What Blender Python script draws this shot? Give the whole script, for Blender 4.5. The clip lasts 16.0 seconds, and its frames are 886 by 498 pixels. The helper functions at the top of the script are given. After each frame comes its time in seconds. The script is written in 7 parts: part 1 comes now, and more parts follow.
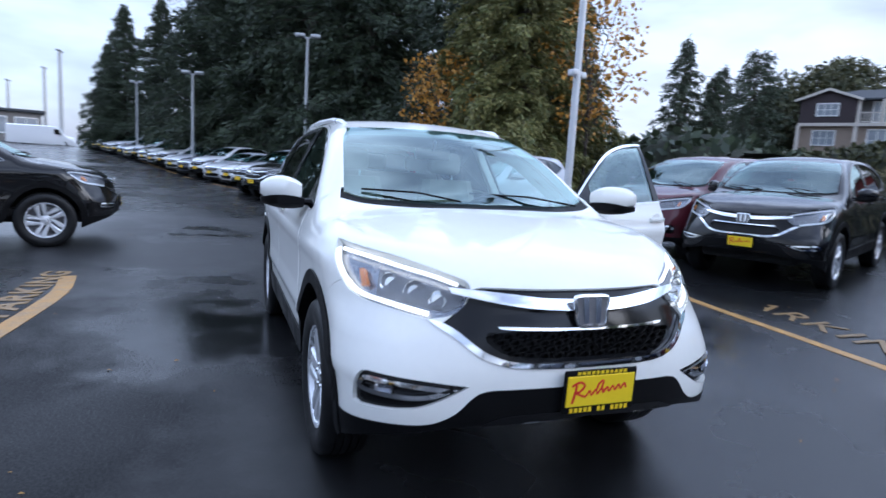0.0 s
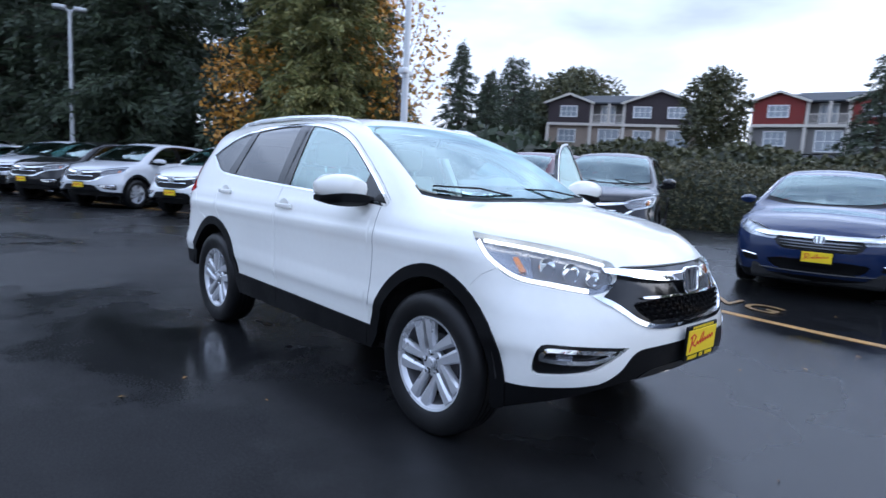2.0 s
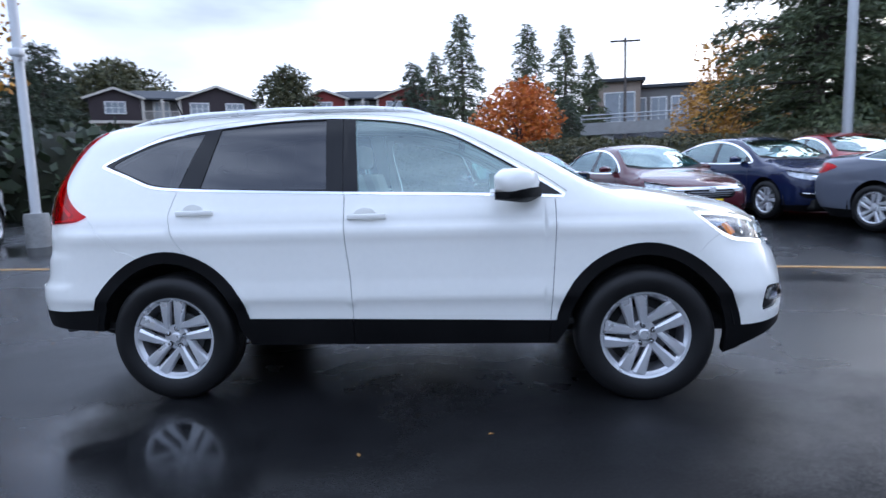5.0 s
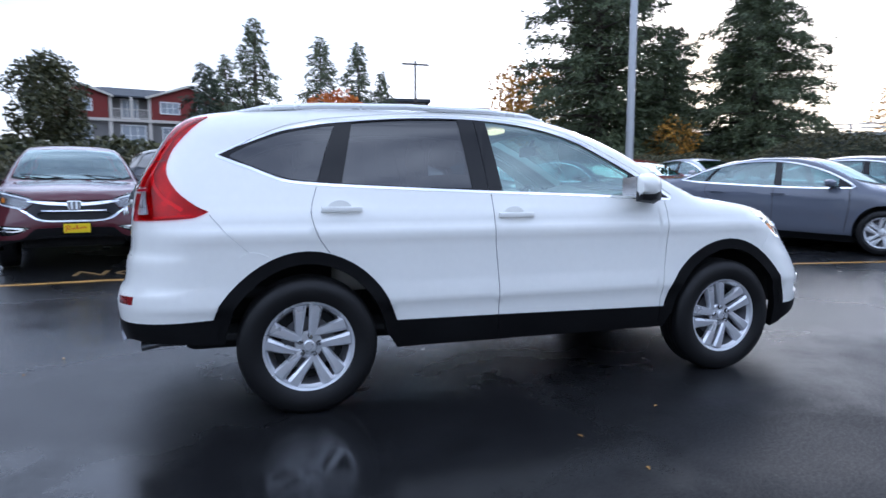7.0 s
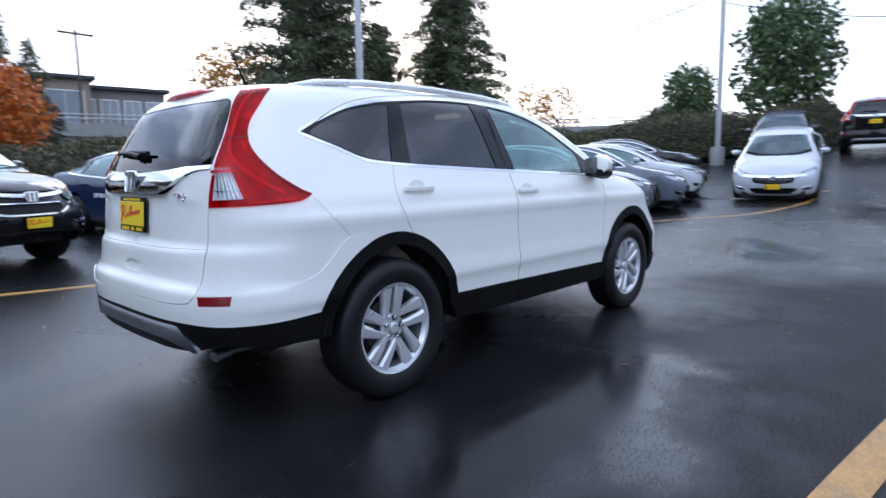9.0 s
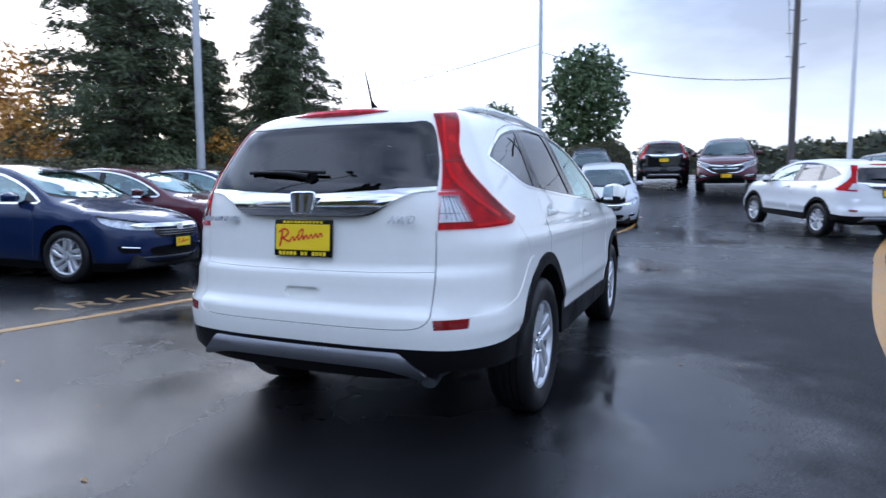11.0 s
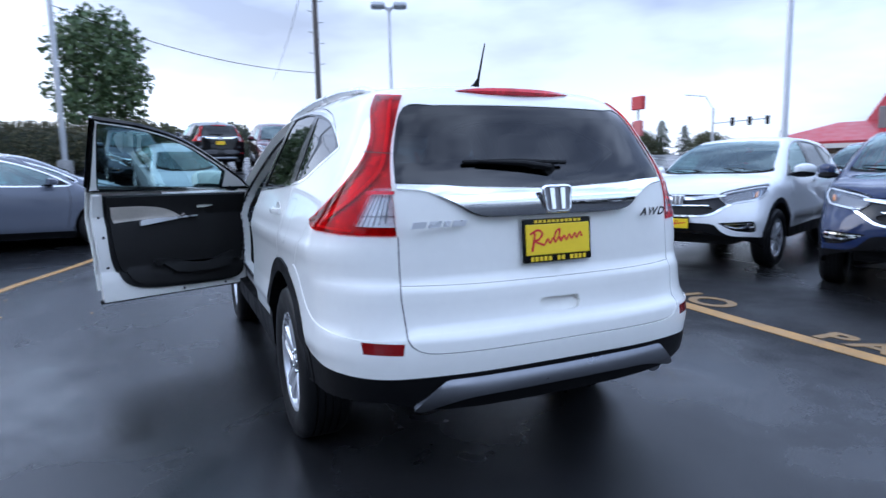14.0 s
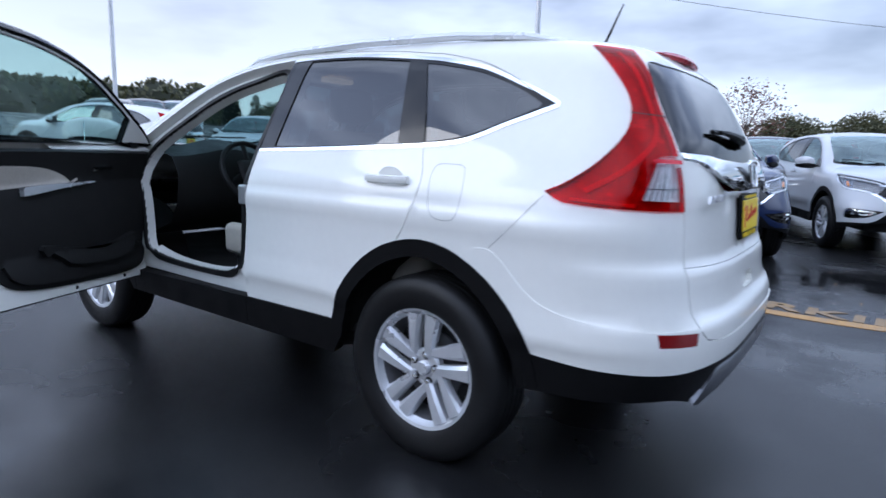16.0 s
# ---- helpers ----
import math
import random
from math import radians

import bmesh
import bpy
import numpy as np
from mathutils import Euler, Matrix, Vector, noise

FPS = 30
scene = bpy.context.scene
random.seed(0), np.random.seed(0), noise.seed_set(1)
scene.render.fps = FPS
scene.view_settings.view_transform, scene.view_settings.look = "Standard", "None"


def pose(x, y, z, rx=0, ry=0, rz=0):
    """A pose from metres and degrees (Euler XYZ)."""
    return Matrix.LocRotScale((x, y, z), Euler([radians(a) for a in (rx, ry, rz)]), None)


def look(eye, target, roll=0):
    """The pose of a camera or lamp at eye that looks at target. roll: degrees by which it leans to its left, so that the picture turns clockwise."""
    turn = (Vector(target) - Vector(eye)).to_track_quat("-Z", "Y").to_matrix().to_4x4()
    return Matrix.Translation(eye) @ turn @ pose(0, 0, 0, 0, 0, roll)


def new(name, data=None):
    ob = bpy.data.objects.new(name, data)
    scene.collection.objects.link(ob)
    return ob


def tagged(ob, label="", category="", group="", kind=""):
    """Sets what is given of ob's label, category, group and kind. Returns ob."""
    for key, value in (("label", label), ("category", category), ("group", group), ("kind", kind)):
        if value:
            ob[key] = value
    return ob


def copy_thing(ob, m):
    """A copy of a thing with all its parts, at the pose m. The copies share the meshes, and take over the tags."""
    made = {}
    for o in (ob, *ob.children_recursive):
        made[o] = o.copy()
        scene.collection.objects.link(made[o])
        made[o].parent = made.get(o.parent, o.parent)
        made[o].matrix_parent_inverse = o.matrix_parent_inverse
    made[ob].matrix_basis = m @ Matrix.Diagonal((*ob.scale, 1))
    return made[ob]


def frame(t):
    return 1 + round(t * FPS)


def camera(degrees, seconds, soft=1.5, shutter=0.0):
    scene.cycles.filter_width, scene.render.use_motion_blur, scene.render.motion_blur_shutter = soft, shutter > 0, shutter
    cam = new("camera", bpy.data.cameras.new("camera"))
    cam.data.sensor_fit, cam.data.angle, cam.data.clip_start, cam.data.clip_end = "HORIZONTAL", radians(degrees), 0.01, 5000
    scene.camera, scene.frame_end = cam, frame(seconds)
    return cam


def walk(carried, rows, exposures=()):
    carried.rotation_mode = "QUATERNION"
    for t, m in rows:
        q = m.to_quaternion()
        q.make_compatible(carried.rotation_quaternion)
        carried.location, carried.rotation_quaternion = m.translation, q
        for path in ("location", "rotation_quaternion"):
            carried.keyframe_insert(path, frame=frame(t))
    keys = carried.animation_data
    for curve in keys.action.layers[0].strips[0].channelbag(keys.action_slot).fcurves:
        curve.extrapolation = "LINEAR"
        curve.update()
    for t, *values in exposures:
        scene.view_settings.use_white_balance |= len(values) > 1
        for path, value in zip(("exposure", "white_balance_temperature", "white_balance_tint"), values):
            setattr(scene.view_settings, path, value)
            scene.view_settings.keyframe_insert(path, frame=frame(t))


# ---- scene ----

import math
from mathutils.geometry import delaunay_2d_cdt

# ---------- the camera and its walk ----------
cam = camera(73.29, 16.0, soft=1.5, shutter=0.5)
PATH = [
    (0, (4.006, -1.32, 1.357), (2.159, -0.603, 1.086), 3.4),
    (0.5, (3.947, -1.772, 1.327), (2.196, -0.847, 1.045), 3.1),
    (1, (3.842, -2.144, 1.324), (2.187, -1.056, 1.045), 2.8),
    (1.5, (3.637, -2.482, 1.307), (2.102, -1.23, 1.03), 2.8),
    (2, (3.422, -2.787, 1.294), (1.972, -1.433, 1.043), 3.1),
    (2.5, (3.073, -3.135, 1.299), (1.873, -1.561, 1.014), 1.5),
    (3, (2.605, -3.401, 1.274), (1.601, -1.696, 0.983), 0.8),
    (3.5, (2.128, -3.659, 1.252), (1.338, -1.836, 1.02), 0.1),
    (4, (1.621, -3.839, 1.248), (1.066, -1.937, 0.977), 0.0),
    (4.2, (1.391, -3.891, 1.243), (0.903, -1.969, 0.985), -0.6),
    (6.3, (-0.804, -4.115, 1.212), (-0.465, -2.157, 0.985), -1.3),
    (6.5, (-1.02, -4.097, 1.194), (-0.622, -2.149, 0.985), -1.4),
    (7, (-1.526, -3.973, 1.187), (-0.948, -2.07, 0.979), -0.0),
    (7.5, (-2.024, -3.846, 1.178), (-1.219, -2.029, 0.948), -0.4),
    (8, (-2.475, -3.618, 1.161), (-1.489, -1.891, 0.947), -1.0),
    (8.5, (-2.901, -3.393, 1.146), (-1.71, -1.794, 0.986), -0.2),
    (8.7, (-3.082, -3.27, 1.145), (-1.772, -1.772, 0.945), -0.6),
    (10.8, (-4.358, -1.841, 1.163), (-2.558, -0.986, 0.993), 0.0),
    (11, (-4.439, -1.646, 1.149), (-2.61, -0.853, 0.979), -0.2),
    (11.5, (-4.58, -1.15, 1.171), (-2.664, -0.619, 0.962), -0.3),
    (12, (-4.613, -0.621, 1.185), (-2.651, -0.302, 0.97), 0.4),
    (12.5, (-4.613, -0.096, 1.202), (-2.63, -0.122, 0.949), -1.4),
    (13, (-4.501, 0.399, 1.196), (-2.532, 0.146, 0.953), -1.3),
    (13.5, (-4.326, 0.878, 1.202), (-2.403, 0.375, 0.977), -0.7),
    (14, (-4.125, 1.347, 1.231), (-2.318, 0.526, 0.981), -1.2),
    (14.5, (-3.821, 1.762, 1.235), (-2.128, 0.73, 0.974), -1.5),
    (15, (-3.486, 2.125, 1.233), (-1.987, 0.829, 0.963), -1.3),
    (15.5, (-3.079, 2.398, 1.2), (-1.763, 0.92, 0.91), -1.2),
    (16, (-2.641, 2.57, 1.183), (-1.476, 0.978, 0.856), 1.8),
]
walk(cam, [(t, look(eye, target, roll)) for t, eye, target, roll in PATH],
     exposures=[(0, .05, 5550, 10), (1.5, .13, 5600, 10), (3.5, .15, 5650, 10), (7, .12, 5700, 10), (8.5, .14, 5850, 10), (11.2, .02, 5550, 10), (12.6, .14, 5550, 10), (14, .15, 5450, 10), (16, .0, 5700, 10)])


# ---------- daylight: a cloudy evening sky, bright low down on one side ----------
def sky():
    w = bpy.data.worlds.new("sky")
    scene.world = w
    w.use_nodes = True
    nt = w.node_tree
    nt.nodes.clear()
    out, bg = nt.nodes.new("ShaderNodeOutputWorld"), nt.nodes.new("ShaderNodeBackground")
    at, sep = nt.nodes.new("ShaderNodeTexCoord"), nt.nodes.new("ShaderNodeSeparateXYZ")
    nt.links.new(at.outputs["Generated"], sep.inputs[0])
    st = nt.nodes.new("ShaderNodeTexSky")
    st.sky_type, st.sun_disc, st.sun_elevation, st.sun_rotation = "NISHITA", False, radians(9), radians(40)
    # clouds: noise stretched flat, lit towards the low sun
    mp = nt.nodes.new("ShaderNodeMapping")
    mp.inputs["Scale"].default_value = (1.0, 1.0, 3.0)
    nt.links.new(at.outputs["Generated"], mp.inputs[0])
    n1 = nt.nodes.new("ShaderNodeTexNoise")
    n1.inputs["Scale"].default_value, n1.inputs["Detail"].default_value, n1.inputs["Roughness"].default_value = 1.9, 5, .50
    nt.links.new(mp.outputs[0], n1.inputs["Vector"])
    cr = nt.nodes.new("ShaderNodeValToRGB")
    e = cr.color_ramp.elements
    e[0].position, e[0].color = .41, (.31, .345, .47, 1)
    e[1].position, e[1].color = .60, (.82, .88, 1.04, 1)
    nt.links.new(n1.outputs[0], cr.inputs[0])
    # glow of the thin cloud near the sun, towards the horizon
    dot = nt.nodes.new("ShaderNodeVectorMath")
    dot.operation = "DOT_PRODUCT"
    a = radians(40)
    dot.inputs[1].default_value = (math.sin(a) * .99, math.cos(a) * .99, .12)
    nt.links.new(at.outputs["Generated"], dot.inputs[0])
    g1 = nt.nodes.new("ShaderNodeMapRange")
    for k, v in zip(("From Min", "From Max", "To Min", "To Max"), (-.95, 1.0, 0, 1)):
        g1.inputs[k].default_value = v
    nt.links.new(dot.outputs["Value"], g1.inputs[0])
    low = nt.nodes.new("ShaderNodeMapRange")
    for k, v in zip(("From Min", "From Max", "To Min", "To Max"), (.0, .36, 1, 0)):
        low.inputs[k].default_value = v
    nt.links.new(sep.outputs[2], low.inputs[0])
    mul = nt.nodes.new("ShaderNodeMath")
    mul.operation = "MULTIPLY"
    nt.links.new(g1.outputs[0], mul.inputs[0])
    nt.links.new(low.outputs[0], mul.inputs[1])
    mix = nt.nodes.new("ShaderNodeMix")
    mix.data_type = "RGBA"
    ease = nt.nodes.new("ShaderNodeMath")
    ease.operation = "POWER"
    ease.inputs[1].default_value = 1.3
    nt.links.new(mul.outputs[0], ease.inputs[0])
    nt.links.new(ease.outputs[0], mix.inputs["Factor"])
    nt.links.new(cr.outputs[0], mix.inputs["A"])
    mix.inputs["B"].default_value = (1.76, 1.68, 1.70, 1)
    add = nt.nodes.new("ShaderNodeMix")
    add.data_type, add.blend_type = "RGBA", "ADD"
    add.inputs["Factor"].default_value = .04
    nt.links.new(mix.outputs["Result"], add.inputs["A"])
    nt.links.new(st.outputs[0], add.inputs["B"])
    # unseen upper cloud brightened to light the cars: most half way up, less overhead
    zen = nt.nodes.new("ShaderNodeValToRGB")
    zen.color_ramp.interpolation = "EASE"
    e = zen.color_ramp.elements
    e[0].position, e[0].color = .19, (1.0, 1.0, 1.0, 1)
    e[1].position, e[1].color = .50, (2.5, 2.5, 2.5, 1)
    for at_z, v in ((.75, 2.1), (1.0, 1.6)):
        q = e.new(at_z)
        q.color = (v, v, v, 1)
    nt.links.new(sep.outputs[2], zen.inputs[0])
    # a broad bank of thicker cloud opposite the bright side
    bank, thick, both = nt.nodes.new("ShaderNodeVectorMath"), nt.nodes.new("ShaderNodeMapRange"), nt.nodes.new("ShaderNodeMath")
    bank.operation, both.operation = "DOT_PRODUCT", "MULTIPLY"
    bank.inputs[1].default_value = (math.cos(radians(-22)) * .83, math.sin(radians(-22)) * .83, .56)
    nt.links.new(at.outputs["Generated"], bank.inputs[0])
    nt.links.new(bank.outputs["Value"], thick.inputs[0])
    thick.interpolation_type = "SMOOTHSTEP"
    for k, v in zip(("From Min", "From Max", "To Min", "To Max"), (.74, .98, 1, .74)):
        thick.inputs[k].default_value = v
    nt.links.new(zen.outputs[0], both.inputs[0])
    nt.links.new(thick.outputs[0], both.inputs[1])
    # a thin, bright break in the cloud over the low sun
    brk, thin, glow = nt.nodes.new("ShaderNodeVectorMath"), nt.nodes.new("ShaderNodeMapRange"), nt.nodes.new("ShaderNodeMath")
    brk.operation, glow.operation, thin.interpolation_type = "DOT_PRODUCT", "MULTIPLY", "SMOOTHSTEP"
    brk.inputs[1].default_value = (math.cos(radians(45)) * .90, math.sin(radians(45)) * .90, .43)
    nt.links.new(at.outputs["Generated"], brk.inputs[0])
    nt.links.new(brk.outputs["Value"], thin.inputs[0])
    for k, v in zip(("From Min", "From Max", "To Min", "To Max"), (.70, .97, 1, 1.35)):
        thin.inputs[k].default_value = v
    nt.links.new(both.outputs[0], glow.inputs[0])
    nt.links.new(thin.outputs[0], glow.inputs[1])
    nt.links.new(glow.outputs[0], bg.inputs[1])
    nt.links.new(add.outputs["Result"], bg.inputs[0])
    nt.links.new(bg.outputs[0], out.inputs[0])


sky()
sun = new("sun", bpy.data.lights.new("sun", "SUN"))
sun.data.energy, sun.data.angle, sun.data.color = .6, radians(25), (1.0, .93, .85)
sun.matrix_world = look((0, 0, 30), (-math.sin(radians(40)) * 30, -math.cos(radians(40)) * 30, 12))


# ---------- materials ----------
def material(name, color, rough=.6, metal=0.0, coat=0.0, vary=.12, scale=6.0, bump=0.0, bump_scale=60.0, rough_vary=.1, emit=0.0, spec=.5):
    """A surface whose colour and roughness vary at two scales, with a fine relief."""
    ma = bpy.data.materials.new(name)
    ma.use_nodes = True
    nt, bs = ma.node_tree, ma.node_tree.nodes["Principled BSDF"]
    at = nt.nodes.new("ShaderNodeTexCoord")
    n1, n2 = nt.nodes.new("ShaderNodeTexNoise"), nt.nodes.new("ShaderNodeTexNoise")
    n1.inputs["Scale"].default_value, n2.inputs["Scale"].default_value = scale, scale * 9
    n1.inputs["Detail"].default_value = n2.inputs["Detail"].default_value = 4
    for n in (n1, n2):
        nt.links.new(at.outputs["Object"], n.inputs["Vector"])
    add = nt.nodes.new("ShaderNodeMath")
    nt.links.new(n1.outputs[0], add.inputs[0])
    nt.links.new(n2.outputs[0], add.inputs[1])
    ramp = nt.nodes.new("ShaderNodeMapRange")
    nt.links.new(add.outputs[0], ramp.inputs[0])
    for k, v in zip(("From Min", "From Max", "To Min", "To Max"), (.6, 1.4, 1 - vary, 1 + vary)):
        ramp.inputs[k].default_value = v
    mul = nt.nodes.new("ShaderNodeVectorMath")
    mul.operation = "SCALE"
    mul.inputs[0].default_value = color
    nt.links.new(ramp.outputs[0], mul.inputs["Scale"])
    nt.links.new(mul.outputs[0], bs.inputs["Base Color"])
    rr = nt.nodes.new("ShaderNodeMapRange")
    nt.links.new(n1.outputs[0], rr.inputs[0])
    for k, v in zip(("From Min", "From Max", "To Min", "To Max"), (.3, .7, max(rough - rough_vary, .02), min(rough + rough_vary, 1))):
        rr.inputs[k].default_value = v
    nt.links.new(rr.outputs[0], bs.inputs["Roughness"])
    bs.inputs["Metallic"].default_value, bs.inputs["Coat Weight"].default_value, bs.inputs["Coat Roughness"].default_value = metal, coat, .04
    bs.inputs["Specular IOR Level"].default_value = spec
    if bump:
        nb, bp = nt.nodes.new("ShaderNodeTexNoise"), nt.nodes.new("ShaderNodeBump")
        nb.inputs["Scale"].default_value, nb.inputs["Detail"].default_value = bump_scale, 3
        nt.links.new(at.outputs["Object"], nb.inputs["Vector"])
        nt.links.new(nb.outputs[0], bp.inputs["Height"])
        bp.inputs["Strength"].default_value, bp.inputs["Distance"].default_value = bump, .01
        nt.links.new(bp.outputs[0], bs.inputs["Normal"])
    if emit:
        bs.inputs["Emission Color"].default_value, bs.inputs["Emission Strength"].default_value = (*color, 1), emit
    return ma


def paint(name):
    """Car paint: the object's colour under clear lacquer, with fine flake and water beads."""
    ma = material(name, (1, 1, 1), .5, .0, 1.0, .02, 3.0, rough_vary=.04, spec=.05)
    nt, bs = ma.node_tree, ma.node_tree.nodes["Principled BSDF"]
    bs.inputs["Coat IOR"].default_value = 1.46
    bs.inputs["Coat Roughness"].default_value = .015
    info = nt.nodes.new("ShaderNodeObjectInfo")
    mul = next(n for n in nt.nodes if n.type == "VECT_MATH")
    nt.links.new(info.outputs["Color"], mul.inputs[0])
    at = next(n for n in nt.nodes if n.type == "TEX_COORD")
    vo, bp, rg = nt.nodes.new("ShaderNodeTexVoronoi"), nt.nodes.new("ShaderNodeBump"), nt.nodes.new("ShaderNodeMapRange")
    vo.inputs["Scale"].default_value = 95
    nt.links.new(at.outputs["Object"], vo.inputs["Vector"])
    nt.links.new(vo.outputs["Distance"], rg.inputs[0])
    for k, v in zip(("From Min", "From Max", "To Min", "To Max"), (.12, .30, 1, 0)):
        rg.inputs[k].default_value = v
    nt.links.new(rg.outputs[0], bp.inputs["Height"])
    bp.inputs["Strength"].default_value, bp.inputs["Distance"].default_value = .018, .001
    nt.links.new(bp.outputs[0], bs.inputs["Coat Normal"])
    return ma


def glass(name, tint, f0=.04, gloss=.0, sheen=(1, 1, 1)):
    """A thin pane: it lets light through with a tint and mirrors more at a slant."""
    ma = bpy.data.materials.new(name)
    ma.use_nodes = True
    nt = ma.node_tree
    nt.nodes.clear()
    out, mix, tr, gl, fr = (nt.nodes.new(k) for k in ("ShaderNodeOutputMaterial", "ShaderNodeMixShader", "ShaderNodeBsdfTransparent", "ShaderNodeBsdfGlossy", "ShaderNodeLayerWeight"))
    tr.inputs[0].default_value = (*tint, 1)
    gl.inputs["Roughness"].default_value = gloss
    gl.inputs["Color"].default_value = (*sheen, 1)
    fr.inputs["Blend"].default_value = .5
    po, rg = nt.nodes.new("ShaderNodeMath"), nt.nodes.new("ShaderNodeMapRange")
    po.operation = "POWER"
    po.inputs[1].default_value = 5
    nt.links.new(fr.outputs["Facing"], po.inputs[0])
    nt.links.new(po.outputs[0], rg.inputs[0])
    rg.inputs["To Min"].default_value, rg.inputs["To Max"].default_value = f0, 1.0
    nt.links.new(rg.outputs[0], mix.inputs[0])
    nt.links.new(tr.outputs[0], mix.inputs[1])
    nt.links.new(gl.outputs[0], mix.inputs[2])
    nt.links.new(mix.outputs[0], out.inputs[0])
    return ma


PAINT = paint("car paint")
GLASS = glass("clear green car glass", (.46, .66, .64), .20, 0, (.80, .97, .96))
PARKED_GLASS = glass("car glass of parked cars", (.36, .54, .52), .17, 0, (.80, .97, .97))
TINT = glass("dark privacy glass", (.040, .047, .056), .09)
TINT_REAR = glass("dark privacy glass of the tailgate", (.030, .036, .044), .05)
LENS = glass("clear lamp lens", (.93, .95, .96))
RAIL = material("bright silver rail", (.74, .75, .77), .32, .35, vary=.04)
RED_LENS = glass("red lamp lens", (.80, .016, .055), .015)
CHROME = material("chrome", (.86, .87, .88), .07, 1.0, vary=.03, rough_vary=.03)
SATIN = material("satin silver plastic", (.19, .195, .21), .34, .75, vary=.05)
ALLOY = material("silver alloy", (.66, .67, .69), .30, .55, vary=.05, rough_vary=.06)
# darker copy of the alloy: shade behind the spokes is put into its colour
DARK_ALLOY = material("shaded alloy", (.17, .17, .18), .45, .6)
BLACK = material("black trim plastic", (.0045, .0045, .005), .48, vary=.2, bump=.08, bump_scale=400, spec=.13)
GLOSS_BLACK = material("gloss black plastic", (.006, .006, .0065), .14, spec=.3)
RUBBER = material("tyre rubber", (.0075, .0075, .008), .50, vary=.25, scale=9, bump=.06, bump_scale=180, spec=.30)
SEAM = material("dark panel gap", (.045, .045, .048), .9)
UNDER = material("underbody black", (.012, .012, .012), .85)
CARPET = material("black carpet", (.02, .02, .02), .95, bump=.3, bump_scale=300)
TRIM_IN = material("black interior plastic", (.013, .0128, .013), .55, bump=.1, bump_scale=300, spec=.25)
LEATHER = material("beige leather", (.50, .46, .40), .5, vary=.08, bump=.12, bump_scale=90)
LINER = material("pale headliner cloth", (.46, .44, .41), .95, vary=.05, bump=.1, bump_scale=300)
STEEL = material("grey galvanised steel", (.46, .47, .48), .45, .7, vary=.1)
YELLOW = material("yellow plate plastic", (.86, .62, .01), .4, vary=.05)
RED_INK = material("red ink", (.62, .02, .02), .45)
LAMP_WHITE = material("lit daytime lamp", (1.0, .96, .9), .3, emit=1.4)
AMBER = material("amber reflector", (.75, .22, .02), .2, coat=1)
REFLECTOR = material("dark red reflector", (.22, .006, .008), .15, coat=1)
RED_BACK = material("red lamp housing", (.50, .005, .020), .22, .35, coat=.15, vary=.5, scale=16)
LAMP_BACK = material("bright lamp bowl", (.22, .23, .26), .22, .75, vary=.15, scale=20, bump=.3, bump_scale=30)
WHITE_BACK = material("white lamp bowl", (.80, .81, .83), .3, .1, vary=.08, scale=20)
RED_GUIDE = material("pale red light guide", (.80, .10, .13), .3, .0, vary=.1)
LAMP_MID = material("silvery lamp bowl", (.55, .57, .60), .28, .3, vary=.2, scale=18, bump=.2, bump_scale=30)


# ---------- car bodies: one smooth solid for each model ----------
def curve(*pts):
    """A smooth function through (x, y) pairs that does not overshoot."""
    xs, ys = np.array(sorted(pts), float).T
    h, d = np.diff(xs), np.diff(ys) / np.diff(xs)
    m = np.zeros(len(xs))
    for i in range(1, len(xs) - 1):
        if d[i - 1] * d[i] > 0:
            w1, w2 = 2 * h[i] + h[i - 1], h[i] + 2 * h[i - 1]
            m[i] = (w1 + w2) / (w1 / d[i - 1] + w2 / d[i])
    m[0], m[-1] = d[0], d[-1]

    def at(q):
        q = np.clip(np.asarray(q, float), xs[0], xs[-1])
        i = np.clip(np.searchsorted(xs, q) - 1, 0, len(xs) - 2)
        t = (q - xs[i]) / h[i]
        return (ys[i] * (1 + 2 * t) * (1 - t) ** 2 + m[i] * h[i] * t * (1 - t) ** 2
                + ys[i + 1] * t * t * (3 - 2 * t) + m[i + 1] * h[i] * t * t * (t - 1))
    return at


def smax(a, b, k):
    h = np.maximum(k - np.abs(a - b), 0) / k
    return np.maximum(a, b) + h * h * k / 4


